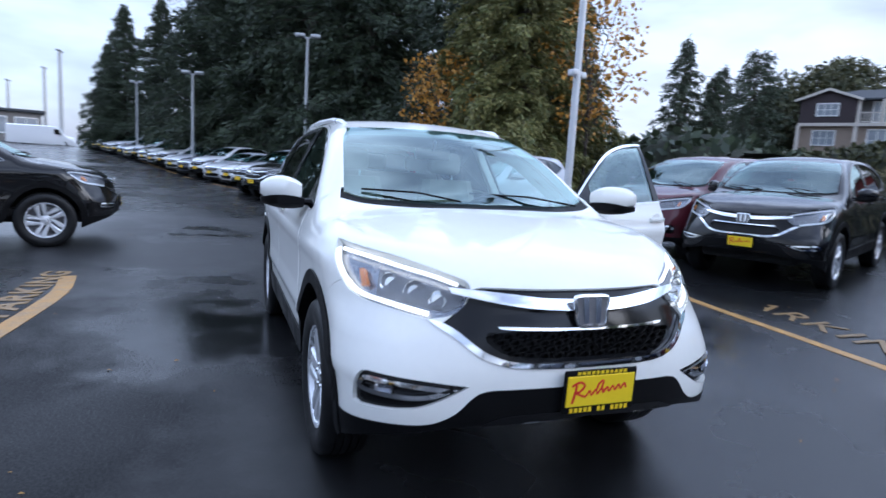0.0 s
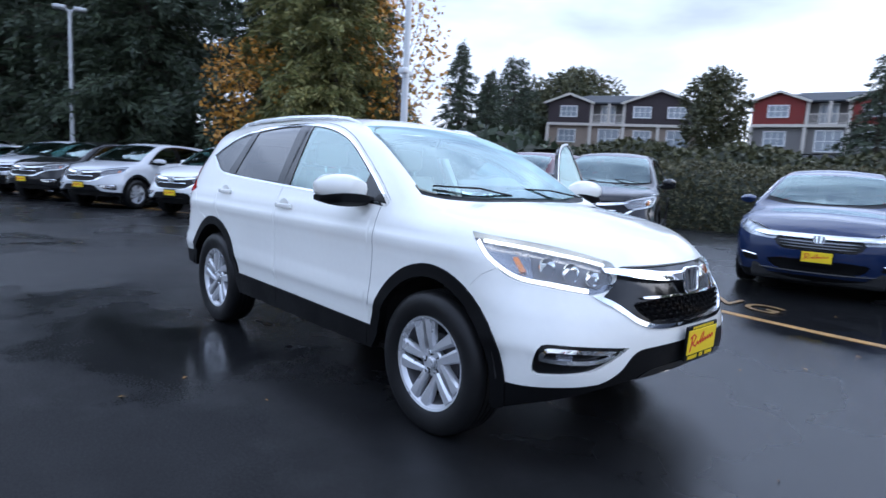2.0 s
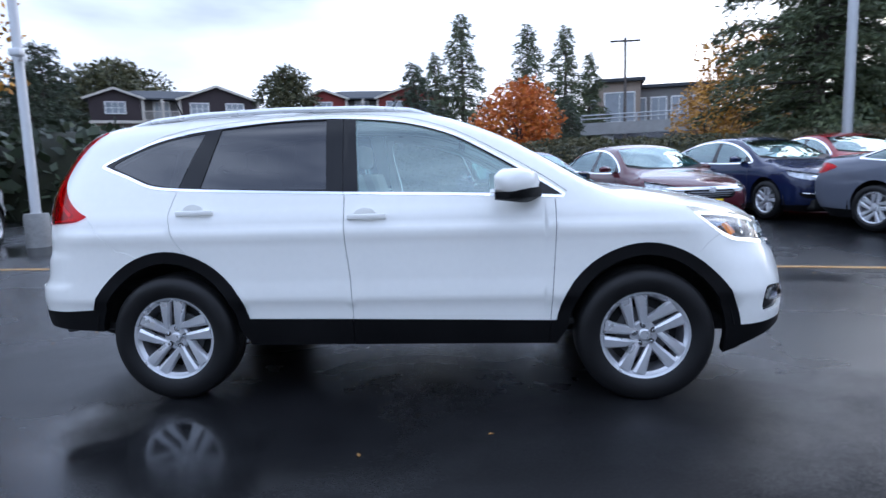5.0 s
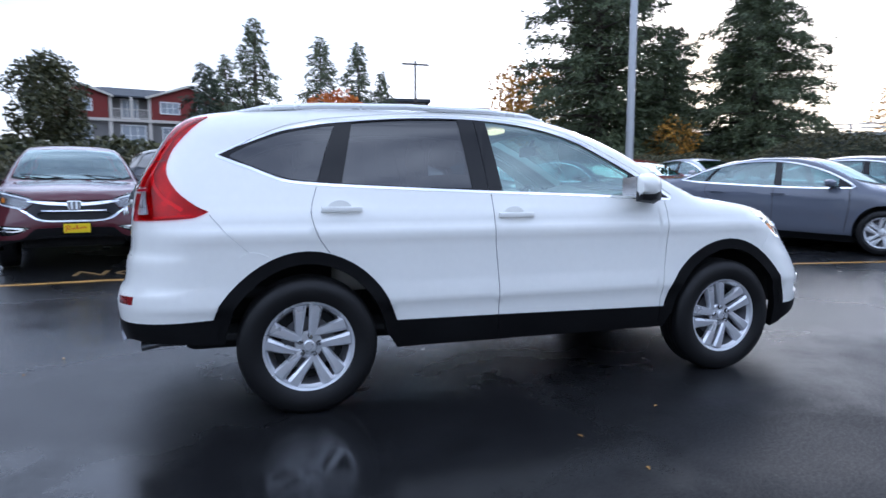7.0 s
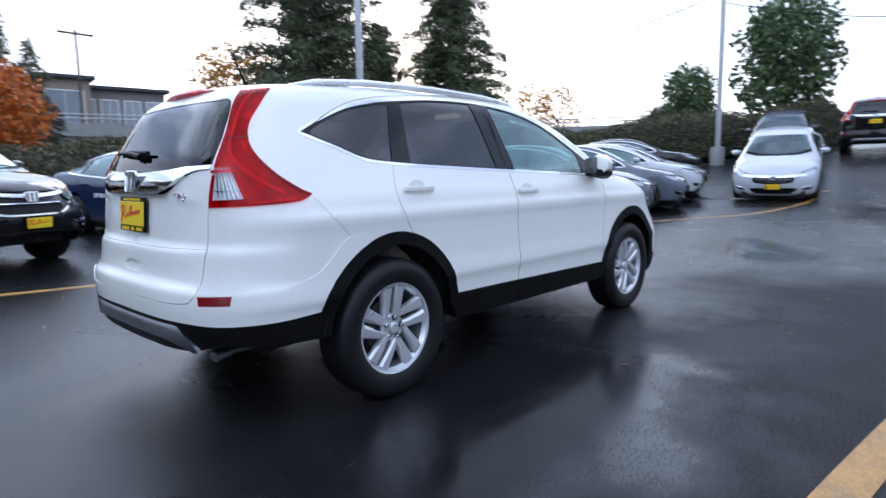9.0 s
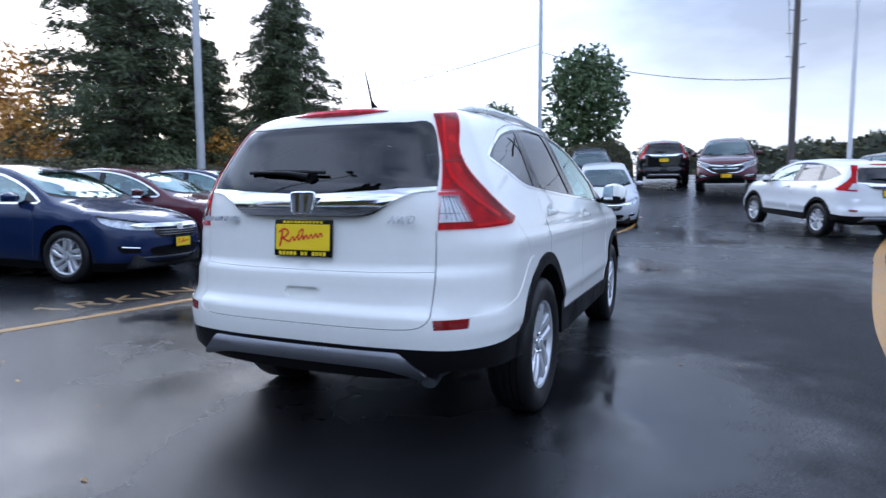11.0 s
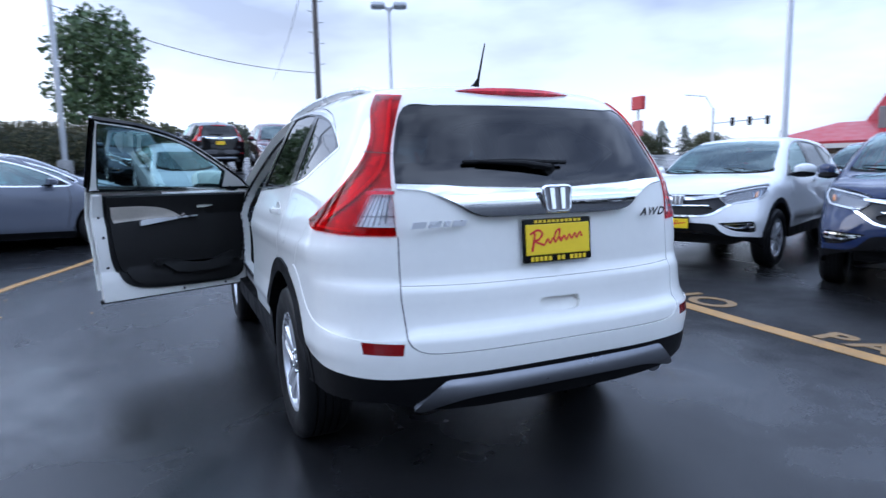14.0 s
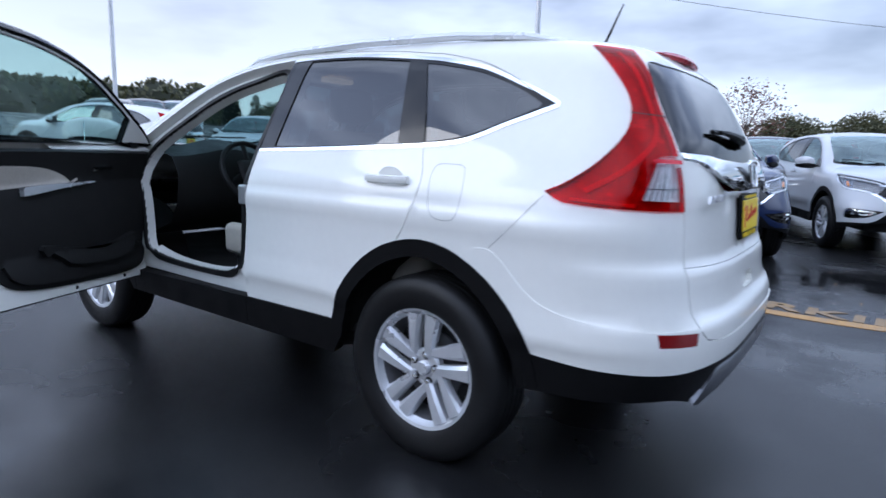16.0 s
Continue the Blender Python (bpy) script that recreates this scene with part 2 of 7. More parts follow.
SUV = dict(
    spine=1.2,
    half=curve((.15, .80), (.30, .868), (.45, .884), (.535, .890), (.575, .906), (.62, .904), (.70, .897), (.80, .896), (.88, .899), (.935, .906), (.965, .905), (.99, .895), (1.04, .882), (1.1, .855),
               (1.2, .812), (1.35, .742), (1.5, .668), (1.6, .612), (1.75, .52)),
    lower=curve((-2.4, .12), (-2.1, .045), (-1.75, .015), (-1.3, 0), (1.3, 0), (1.6, .012), (1.95, .03), (2.3, .12)),
    upper=curve((-2.4, .09), (-2.0, .055), (-1.6, .025), (-1.0, 0), (.3, 0), (1.2, .02)),
    front=curve((.15, 1.95), (.25, 2.1), (.35, 2.185), (.5, 2.22), (.62, 2.225), (.72, 2.21), (.85, 2.165), (.93, 2.115), (1.02, 2.03), (1.2, 1.8)),
    front_k=curve((.2, .33), (.5, .36), (.7, .48), (.85, .60), (1.1, .62)), front_p=2.4,
    rear=curve((.15, -2.0), (.27, -2.17), (.36, -2.24), (.5, -2.282), (.60, -2.292), (.655, -2.288), (.682, -2.262), (.73, -2.250), (.82, -2.240), (.845, -2.222), (.95, -2.214), (1.1, -2.20), (1.2, -2.175),
               (1.35, -2.095), (1.5, -2.0), (1.62, -1.91)),
    rear_k=curve((.2, .36), (1.0, .40), (1.6, .5)), rear_p=4.0,
    top=curve((-2.3, 1.44), (-2.0, 1.555), (-1.75, 1.610), (-1.4, 1.643), (-.9, 1.664), (-.4, 1.668), (0, 1.650), (.22, 1.605), (.5, 1.50), (.79, 1.357), (1.09, 1.204),
              (1.2, 1.165), (1.35, 1.143), (1.65, 1.095), (1.97, 1.018), (2.1, .955), (2.3, .86)),
    crown=curve((-2.2, .06), (-1, .075), (.1, .06), (.6, .03), (1.0, .05), (1.4, .045), (2.1, .06)),
    k_side=.17, k_top=.09)


def field(S, x, y, z):
    """Below 0 inside the body, above it outside."""
    y = np.abs(y)
    up = np.clip((z - 1.0) / .4, 0, 1)
    side = y - (S["half"](z) - S["lower"](x) * (1 - up) - S["upper"](x) * up)
    nose = x - (S["front"](z) - S["front_k"](z) * y ** S["front_p"])
    tail = (S["rear"](z) + S["rear_k"](z) * y ** S["rear_p"]) - x
    top = (z - (S["top"](x) - S["crown"](x) * (y / .75) ** 2)) * .92
    f = smax(smax(side, nose, S["k_side"]), tail, S["k_side"])
    return smax(f, top, S["k_top"])


def normal(S, p):
    e = 4e-3
    g = np.stack([field(S, *(p + e * np.eye(3)[i]).T) - field(S, *(p - e * np.eye(3)[i]).T) for i in range(3)], 1)
    return g / np.linalg.norm(g, axis=1, keepdims=True)


def cast(S, o, d, far=2.2):
    """The places where rays from inside leave the body."""
    lo, hi = np.zeros(len(o)), np.full(len(o), far)
    for _ in range(34):
        mid = (lo + hi) / 2
        inside = field(S, *(o + d * mid[:, None]).T) < 0
        lo, hi = np.where(inside, mid, lo), np.where(inside, hi, mid)
    return o + d * lo[:, None]


def band(S, uz):
    """Chart round the body, (u, z): u is x along the side, and an arc round each end."""
    u, z = np.asarray(uz, float).T
    c = S["spine"]
    mid = np.clip(u, -c, c)
    a = u - mid
    o = np.stack([mid, 0 * u, z], 1)
    return cast(S, o, np.stack([np.sin(a), np.cos(a), 0 * u], 1))


def roof_chart(S, xy):
    x, y = np.asarray(xy, float).T
    return cast(S, np.stack([x, y, .6 + 0 * x], 1), np.tile([0., 0, 1], (len(x), 1)))


def chart_u(S, x, y):
    c = S["spine"]
    if abs(x) <= c:
        return x
    return math.copysign(c + math.atan2(abs(x) - c, y), x)


# ---------- panels: outlines on a body, each region one part ----------
def outline(pts, step=.03, closed=True):
    """A polyline through points (a, b); a third value of 1 keeps a corner sharp."""
    n = len(pts)
    P = [np.array(p[:2], float) for p in pts]
    hard = [len(p) > 2 for p in pts]
    out = []
    for i in range(n if closed else n - 1):
        j = (i + 1) % n
        p1, p2 = P[i], P[j]
        p0 = 2 * p1 - p2 if hard[i] or (not closed and i == 0) else P[i - 1]
        p3 = 2 * p2 - p1 if hard[j] or (not closed and j == n - 1) else P[(j + 1) % n]
        k = max(1, math.ceil(np.linalg.norm(p2 - p1) / step))
        m = min(1.0, np.linalg.norm(p2 - p1) / max(np.linalg.norm(p2 - p0), 1e-6) * 2)
        q = min(1.0, np.linalg.norm(p2 - p1) / max(np.linalg.norm(p3 - p1), 1e-6) * 2)
        for s in range(k):
            t = s / k
            m1, m2 = (p2 - p0) / 2 * m, (p3 - p1) / 2 * q
            out.append((2 * t**3 - 3 * t * t + 1) * p1 + (t**3 - 2 * t * t + t) * m1 + (3 * t * t - 2 * t**3) * p2 + (t**3 - t * t) * m2)
    if not closed:
        out.append(P[-1])
    return np.array(out)


def stroke(pts, width, step=.04):
    """A strip of that width along an open line."""
    c = outline(pts, step, False)
    d = np.gradient(c, axis=0)
    d /= np.linalg.norm(d, axis=1, keepdims=True)
    s = np.stack([-d[:, 1], d[:, 0]], 1) * width / 2
    return np.concatenate([c + s, (c - s)[::-1]])


def inset(poly, w):
    """A closed outline moved inwards by w."""
    area = np.sum(poly[:, 0] * np.roll(poly[:, 1], -1) - np.roll(poly[:, 0], -1) * poly[:, 1])
    d = np.roll(poly, -1, 0) - np.roll(poly, 1, 0)
    d /= np.linalg.norm(d, axis=1, keepdims=True) + 1e-9
    return poly + np.stack([-d[:, 1], d[:, 0]], 1) * w * np.sign(area)


def ellipse(cx, cz, rx, rz, n=40):
    a = np.arange(n) * 2 * np.pi / n
    return np.stack([cx + rx * np.cos(a), cz + rz * np.sin(a)], 1)


def inside(poly, q):
    a, b = poly, np.roll(poly, -1, 0)
    x, y = q[:, :1], q[:, 1:]
    cross = (a[:, 1] > y) != (b[:, 1] > y)
    with np.errstate(divide="ignore", invalid="ignore"):
        at = (b[:, 0] - a[:, 0]) * (y - a[:, 1]) / (b[:, 1] - a[:, 1]) + a[:, 0]
    return (np.sum(cross & (x < at), axis=1) % 2) == 1


def tessellate(outer, polys, step):
    """Triangles that fill the outer outline and keep to the edges of all the others."""
    verts, edges = [], []
    for loop in [outer, *polys]:
        k = len(verts)
        verts += [Vector(p) for p in loop]
        edges += [(k + i, k + (i + 1) % len(loop)) for i in range(len(loop))]
    rim = np.array([v[:] for v in verts])
    lo, hi = outer.min(0), outer.max(0)
    gx, gy = np.meshgrid(np.arange(lo[0], hi[0], step), np.arange(lo[1], hi[1], step))
    gx[1::2] += step / 2
    grid = np.stack([gx.ravel(), gy.ravel()], 1)
    grid = grid[inside(outer, grid)]
    near = np.array([np.min(np.sum((rim - g) ** 2, 1)) for g in grid])
    verts += [Vector(p) for p in grid[near > (step * .55) ** 2]]
    v, _, f, *_ = delaunay_2d_cdt(verts, edges, [], 0, 1e-6)
    v, f = np.array([p[:] for p in v]), np.array([t for t in f if len(t) == 3])
    mid = v[f].mean(1)
    keep = inside(outer, mid)
    return v, f[keep], mid[keep]


def regions(S, chart, outer, named, step, flip=False):
    """named: (name, outline or None for the rest) in order of rank. Gives name: (places, triangles, normals)."""
    v, f, mid = tessellate(outer, [p for _, p in named if p is not None], step)
    P = chart(S, v)
    N = normal(S, P)
    if flip:
        f = f[:, ::-1]
    free, out = np.ones(len(f), bool), {}
    for name, poly in named:
        mine = free & (inside(poly, mid) if poly is not None else True)
        free &= ~mine
        if mine.any() and name:
            out.setdefault(name, []).append(f[mine])
    made = {}
    for name, tris in out.items():
        t = np.concatenate(tris)
        used, idx = np.unique(t, return_inverse=True)
        made[name] = (P[used], idx.reshape(-1, 3), N[used])
    return made


def shift(piece, d):
    return piece[0] + piece[2] * d, piece[1], piece[2]


def mirror(piece):
    m = np.array([1, -1, 1])
    return piece[0] * m, piece[1][:, ::-1], piece[2] * m


def merge(*pieces):
    V, F, N, k = [], [], [], 0
    for v, f, n in pieces:
        V.append(v), F.append(f + k), N.append(n)
        k += len(v)
    return np.concatenate(V), np.concatenate(F), np.concatenate(N)


def skirt(piece, depth):
    """The piece with its free edges turned inwards, so that the panel has thickness."""
    v, f, n = piece
    e = np.concatenate([f[:, [0, 1]], f[:, [1, 2]], f[:, [2, 0]]])
    key = np.sort(e, 1)
    _, first, count = np.unique(key, axis=0, return_index=True, return_counts=True)
    e = e[first[count == 1]]
    a, b = e.T
    q = np.concatenate([v[a], v[b], v[b] - n[b] * depth, v[a] - n[a] * depth])
    m = len(e)
    i = np.arange(m)
    tris = np.concatenate([np.stack([i, i + 2 * m, i + m], 1), np.stack([i, i + 3 * m, i + 2 * m], 1)])
    face = np.cross(q[2 * m:3 * m] - q[:m], q[m:2 * m] - q[:m])
    face /= np.linalg.norm(face, axis=1, keepdims=True) + 1e-9
    return merge(piece, (q, tris, np.tile(face, (4, 1))))


def islands(piece):
    """The connected bits of a piece, largest crumbs only."""
    v, f, n = piece
    f = np.asarray(f)
    lab = np.arange(len(v))
    for _ in range(400):
        low = lab[f].min(1)
        new_lab = lab.copy()
        np.minimum.at(new_lab, f.ravel(), np.repeat(low, f.shape[1]))
        if (new_lab == lab).all():
            break
        lab = new_lab
    out = []
    for k in np.unique(lab[f[:, 0]]):
        sel = f[lab[f[:, 0]] == k]
        if len(sel) > 3:
            ids = np.unique(sel)
            out.append((v[ids], np.searchsorted(ids, sel), n[ids]))
    return out


def plate(name, piece, material, parent, label=""):
    """Links a piece with its true normals as one mesh."""
    v, f, n = piece
    me = bpy.data.meshes.new(name)
    me.from_pydata(v.tolist(), [], f.tolist())
    me.polygons.foreach_set("use_smooth", np.ones(len(f), bool))
    me.update()
    me.normals_split_custom_set_from_vertices(n.tolist())
    me.materials.append(material)
    ob = new(name, me)
    ob.parent = parent
    return tagged(ob, label)


def part(name, bm, material, parent, label="", smooth=None):
    """Links a bmesh as one mesh under a thing; smooth: the angle below which edges are rounded."""
    me = bpy.data.meshes.new(name)
    bmesh.ops.recalc_face_normals(bm, faces=bm.faces[:])
    if smooth:
        for face in bm.faces:
            face.smooth = True
        for edge in bm.edges:
            edge.smooth = len(edge.link_faces) < 2 or edge.calc_face_angle(0) < radians(smooth)
    bm.to_mesh(me)
    bm.free()
    me.materials.append(material)
    ob = new(name, me)
    ob.parent = parent
    return tagged(ob, label)


def box(bm, x0, x1, y0, y1, z0, z1, bevel=0.0, seg=2):
    made = bmesh.ops.create_cube(bm, size=1, matrix=Matrix.Translation(((x0 + x1) / 2, (y0 + y1) / 2, (z0 + z1) / 2)) @ Matrix.Diagonal((x1 - x0, y1 - y0, z1 - z0, 1)))
    if bevel:
        es = list({e for v in made["verts"] for e in v.link_edges})
        bmesh.ops.bevel(bm, geom=es, offset=bevel, segments=seg, affect="EDGES", profile=.5)
    return bm


def lathe(bm, profile, n=32, axis="y", m=None):
    """Turns (radius, along) pairs round an axis."""
    rings = []
    for k in range(n):
        a = 2 * math.pi * k / n
        row = []
        for r, h in profile:
            p = Vector((r * math.cos(a), h, r * math.sin(a))) if axis == "y" else Vector((r * math.cos(a), r * math.sin(a), h))
            row.append(bm.verts.new(m @ p if m else p))
        rings.append(row)
    for k in range(n):
        for i in range(len(profile) - 1):
            a, b = rings[k], rings[(k + 1) % n]
            bm.faces.new((a[i], b[i], b[i + 1], a[i + 1]))
    return bm


def tube(bm, pts, r, n=8, flat=1.0, ends=True):
    """A round bar along points; r: one radius, or one for each point."""
    P = [Vector(p) for p in pts]
    rs = r if hasattr(r, "__len__") else [r] * len(P)
    rings = []
    for i, p in enumerate(P):
        d = (P[min(i + 1, len(P) - 1)] - P[max(i - 1, 0)]).normalized()
        side = d.cross(Vector((0, 0, 1)))
        side = side.normalized() if side.length > 1e-3 else Vector((1, 0, 0))
        up = side.cross(d)
        rings.append([bm.verts.new(p + side * math.cos(2 * math.pi * k / n) * rs[i] + up * math.sin(2 * math.pi * k / n) * rs[i] * flat) for k in range(n)])
    for a, b in zip(rings, rings[1:]):
        for k in range(n):
            bm.faces.new((a[k], a[(k + 1) % n], b[(k + 1) % n], b[k]))
    if ends:
        bm.faces.new(rings[0])
        bm.faces.new(rings[-1][::-1])
    return bm


def prism(bm, poly, h0, h1, m=None):
    """A flat outline (a, b) given thickness from h0 to h1 along its third axis."""
    m = m or Matrix()
    lo = [bm.verts.new(m @ Vector((a, b, h0))) for a, b in poly]
    hi = [bm.verts.new(m @ Vector((a, b, h1))) for a, b in poly]
    n = len(poly)
    bm.faces.new(lo[::-1])
    bm.faces.new(hi)
    for i in range(n):
        bm.faces.new((lo[i], lo[(i + 1) % n], hi[(i + 1) % n], hi[i]))
    return bm


def loft(bm, rows, close=True):
    """A skin over rows of points of one count; close: each row is a ring."""
    vs = [[bm.verts.new(p) for p in row] for row in rows]
    n = len(rows[0])
    for a, b in zip(vs, vs[1:]):
        for k in range(n if close else n - 1):
            bm.faces.new((a[k], a[(k + 1) % n], b[(k + 1) % n], b[k]))
    if close:
        bm.faces.new(vs[0][::-1])
        bm.faces.new(vs[-1])
    return bm


def lettering(name, text, size, material, m, parent=None, depth=.002, shear=0.0, spacing=1.0, bold=0.0):
    """Words in the built-in font, as a mesh; m: the pose of their baseline's middle."""
    cu = bpy.data.curves.new(name, "FONT")
    cu.body, cu.size, cu.extrude, cu.shear, cu.align_x, cu.space_character, cu.offset = text, size, depth, shear, "CENTER", spacing, bold
    tmp = bpy.data.objects.new(name, cu)
    me = bpy.data.meshes.new_from_object(tmp)
    bpy.data.objects.remove(tmp)
    me.materials.clear()
    me.materials.append(material)
    ob = new(name, me)
    ob.parent = parent
    ob.matrix_basis = m
    return ob


# ---------- the ground ----------
def wet_asphalt():
    ma = material("wet asphalt", (.0115, .0118, .0126), .27, coat=.0, vary=.4, scale=.5, bump=.25, bump_scale=420, rough_vary=.05, spec=.42)
    nt, bs = ma.node_tree, ma.node_tree.nodes["Principled BSDF"]
    at = next(n for n in nt.nodes if n.type == "TEX_COORD")
    # standing water lies in shallow hollows
    nz = nt.nodes.new("ShaderNodeTexNoise")
    nz.inputs["Scale"].default_value, nz.inputs["Detail"].default_value = .30, 6
    nt.links.new(at.outputs["Object"], nz.inputs["Vector"])
    wet = nt.nodes.new("ShaderNodeMapRange")
    for k, v in zip(("From Min", "From Max", "To Min", "To Max"), (.55, .74, 0, 1)):
        wet.inputs[k].default_value = v
    level = nz.outputs[0]
    # ragged shores
    rag, cen, pos = nt.nodes.new("ShaderNodeTexNoise"), nt.nodes.new("ShaderNodeVectorMath"), nt.nodes.new("ShaderNodeVectorMath")
    rag.inputs["Scale"].default_value, rag.inputs["Detail"].default_value, rag.inputs["Roughness"].default_value = .75, 6, .6
    nt.links.new(at.outputs["Object"], rag.inputs["Vector"])
    cen.operation, pos.operation = "MULTIPLY_ADD", "ADD"
    cen.inputs[1].default_value, cen.inputs[2].default_value = (5.0, 3.4, 0), (-2.5, -1.7, 0)
    nt.links.new(rag.outputs["Color"], cen.inputs[0])
    nt.links.new(at.outputs["Object"], pos.inputs[0])
    nt.links.new(cen.outputs[0], pos.inputs[1])
    for x, y, r in ((-1.0, -1.45, 1.15), (-2.7, -1.7, 1.5), (2.6, 4.3, 1.7), (-6.5, -1.0, 1.4), (-.3, 2.0, 1.6), (-2.6, -4.6, 1.8)):
        di, fall, add = nt.nodes.new("ShaderNodeVectorMath"), nt.nodes.new("ShaderNodeMapRange"), nt.nodes.new("ShaderNodeMath")
        di.operation = "DISTANCE"
        di.inputs[1].default_value = (x, y, 0)
        nt.links.new(pos.outputs[0], di.inputs[0])
        nt.links.new(di.outputs["Value"], fall.inputs[0])
        for k, v in zip(("From Min", "From Max", "To Min", "To Max"), (r * .1, r * 1.1, .24, 0)):
            fall.inputs[k].default_value = v
        nt.links.new(level, add.inputs[0])
        nt.links.new(fall.outputs[0], add.inputs[1])
        level = add.outputs[0]
    nt.links.new(level, wet.inputs[0])
    rough = next(l.from_socket for l in nt.links if l.to_socket == bs.inputs["Roughness"])
    mr = nt.nodes.new("ShaderNodeMix")
    nt.links.new(wet.outputs[0], mr.inputs["Factor"])
    # coarser, scuffed asphalt where cars turn
    wide, away, scuff, coarse = nt.nodes.new("ShaderNodeVectorMath"), nt.nodes.new("ShaderNodeVectorMath"), nt.nodes.new("ShaderNodeMapRange"), nt.nodes.new("ShaderNodeMath")
    wide.operation, away.operation = "MULTIPLY", "DISTANCE"
    wide.inputs[1].default_value = (.45, .8, 1)
    nt.links.new(pos.outputs[0], wide.inputs[0])
    nt.links.new(wide.outputs[0], away.inputs[0])
    away.inputs[1].default_value = (-6.2 * .45, -1.6 * .8, 0)
    nt.links.new(away.outputs["Value"], scuff.inputs[0])
    for k, v in zip(("From Min", "From Max", "To Min", "To Max"), (1.0, 2.4, .26, 0)):
        scuff.inputs[k].default_value = v
    nt.links.new(rough, coarse.inputs[0])
    nt.links.new(scuff.outputs[0], coarse.inputs[1])
    nt.links.new(coarse.outputs[0], mr.inputs["A"])
    mr.inputs["B"].default_value = .045
    nt.links.new(mr.outputs["Result"], bs.inputs["Roughness"])
    # a strip where the surface has begun to dry: rougher, with less gloss
    flat, far, dry = nt.nodes.new("ShaderNodeVectorMath"), nt.nodes.new("ShaderNodeVectorMath"), nt.nodes.new("ShaderNodeMapRange")
    flat.operation, far.operation = "MULTIPLY", "DISTANCE"
    flat.inputs[1].default_value = (.42, 1, 1)
    nt.links.new(pos.outputs[0], flat.inputs[0])
    nt.links.new(flat.outputs[0], far.inputs[0])
    far.inputs[1].default_value = (1.3 * .42, -2.7, 0)
    nt.links.new(far.outputs["Value"], dry.inputs[0])
    for k, v in zip(("From Min", "From Max", "To Min", "To Max"), (1.0, 2.2, 1, 0)):
        dry.inputs[k].default_value = v
    grain, gain, dull = nt.nodes.new("ShaderNodeTexNoise"), nt.nodes.new("ShaderNodeMath"), nt.nodes.new("ShaderNodeMath")
    grain.inputs["Scale"].default_value, grain.inputs["Detail"].default_value = 70, 3
    nt.links.new(at.outputs["Object"], grain.inputs["Vector"])
    gain.operation, dull.operation = "MULTIPLY", "MULTIPLY_ADD"
    nt.links.new(grain.outputs[0], gain.inputs[0])
    nt.links.new(dry.outputs[0], gain.inputs[1])
    nt.links.new(gain.outputs[0], dull.inputs[0])
    dull.inputs[1].default_value = .60
    nt.links.new(mr.outputs["Result"], dull.inputs[2])
    nt.links.new(dull.outputs[0], bs.inputs["Roughness"])
    less = nt.nodes.new("ShaderNodeMapRange")
    nt.links.new(dry.outputs[0], less.inputs[0])
    less.inputs["To Min"].default_value, less.inputs["To Max"].default_value = .44, .13
    nt.links.new(less.outputs[0], bs.inputs["Specular IOR Level"])
    bp = next(n for n in nt.nodes if n.type == "BUMP")
    ms = nt.nodes.new("ShaderNodeMapRange")
    nt.links.new(wet.outputs[0], ms.inputs[0])
    ms.inputs["To Min"].default_value, ms.inputs["To Max"].default_value = .20, .004
    nt.links.new(ms.outputs[0], bp.inputs["Strength"])
    return ma


ASPHALT = wet_asphalt()
RISE = curve((-300, 4.0), (-80, 1.6), (-55, 1.05), (-40, .55), (-24, .03), (-10, 0), (1.5, 0), (3, .04), (4.2, .09), (6.5, .16), (9.7, .23), (11.2, .30), (13.5, .48), (16, 1.15), (18, 1.45), (24, 2.0), (34, 2.5), (60, 3.0), (400, 5.0))
RISE_Y = curve((-1500, 0), (2.3, 0), (3.4, .02), (4.5, .07), (6.5, .16), (12, .30), (44, .5), (49, 4.2), (60, 4.6), (1500, 4.8))


def rise(x, y):
    """Height of the car park: level in the middle, uphill at both far ends and towards the hedge."""
    a, b = min(max((x - 12) / 4.5, 0), 1), min(max((y - .9) / 1.6, 0), 1)
    dip = .5 * a * a * (3 - 2 * a) * b * b * (3 - 2 * b) * min(max((24 - x) / 6, 0), 1)
    c, d = min(max((x - 12.5) / 4, 0), 1), min(max((-y - 3.4) / 1.6, 0), 1)
    dip += .6 * c * c * (3 - 2 * c) * d * d * (3 - 2 * d) * min(max((40 - x) / 12, 0), 1)
    return float(RISE(x)) + float(RISE_Y(y)) - dip


xs = np.concatenate([[-1500, -700], np.arange(-300, -90, 30), np.arange(-80, -24, 4), np.arange(-24, 30, 1.0), np.arange(30, 90, 6), [120, 200, 400, 800, 1500]])
ys = [-1500, -500, -150, -60, -30, -12, -8, -6, -5, -4.2, -3.4, -2, 0, .9, 1.4, 2, 2.5, 3, 3.5, 4, 4.5, 5, 5.5, 6, 7, 8, 9.5, 11, 12, 30, 44, 46, 49, 60, 150, 500, 1500]
bm = bmesh.new()
loft(bm, [[(x, y, rise(x, y)) for y in ys] for x in xs], False)
ground = part("ground", bm, ASPHALT, None, smooth=30)
tagged(ground, "wet dark asphalt car park with puddles", "ground", kind="structure")
LINE = material("worn yellow road paint", (.38, .205, .05), .45, vary=.45, scale=7, bump=.2, bump_scale=60)


WORN = material("faded yellow road paint", (.23, .140, .050), .45, vary=.7, scale=9, bump=.2, bump_scale=60)


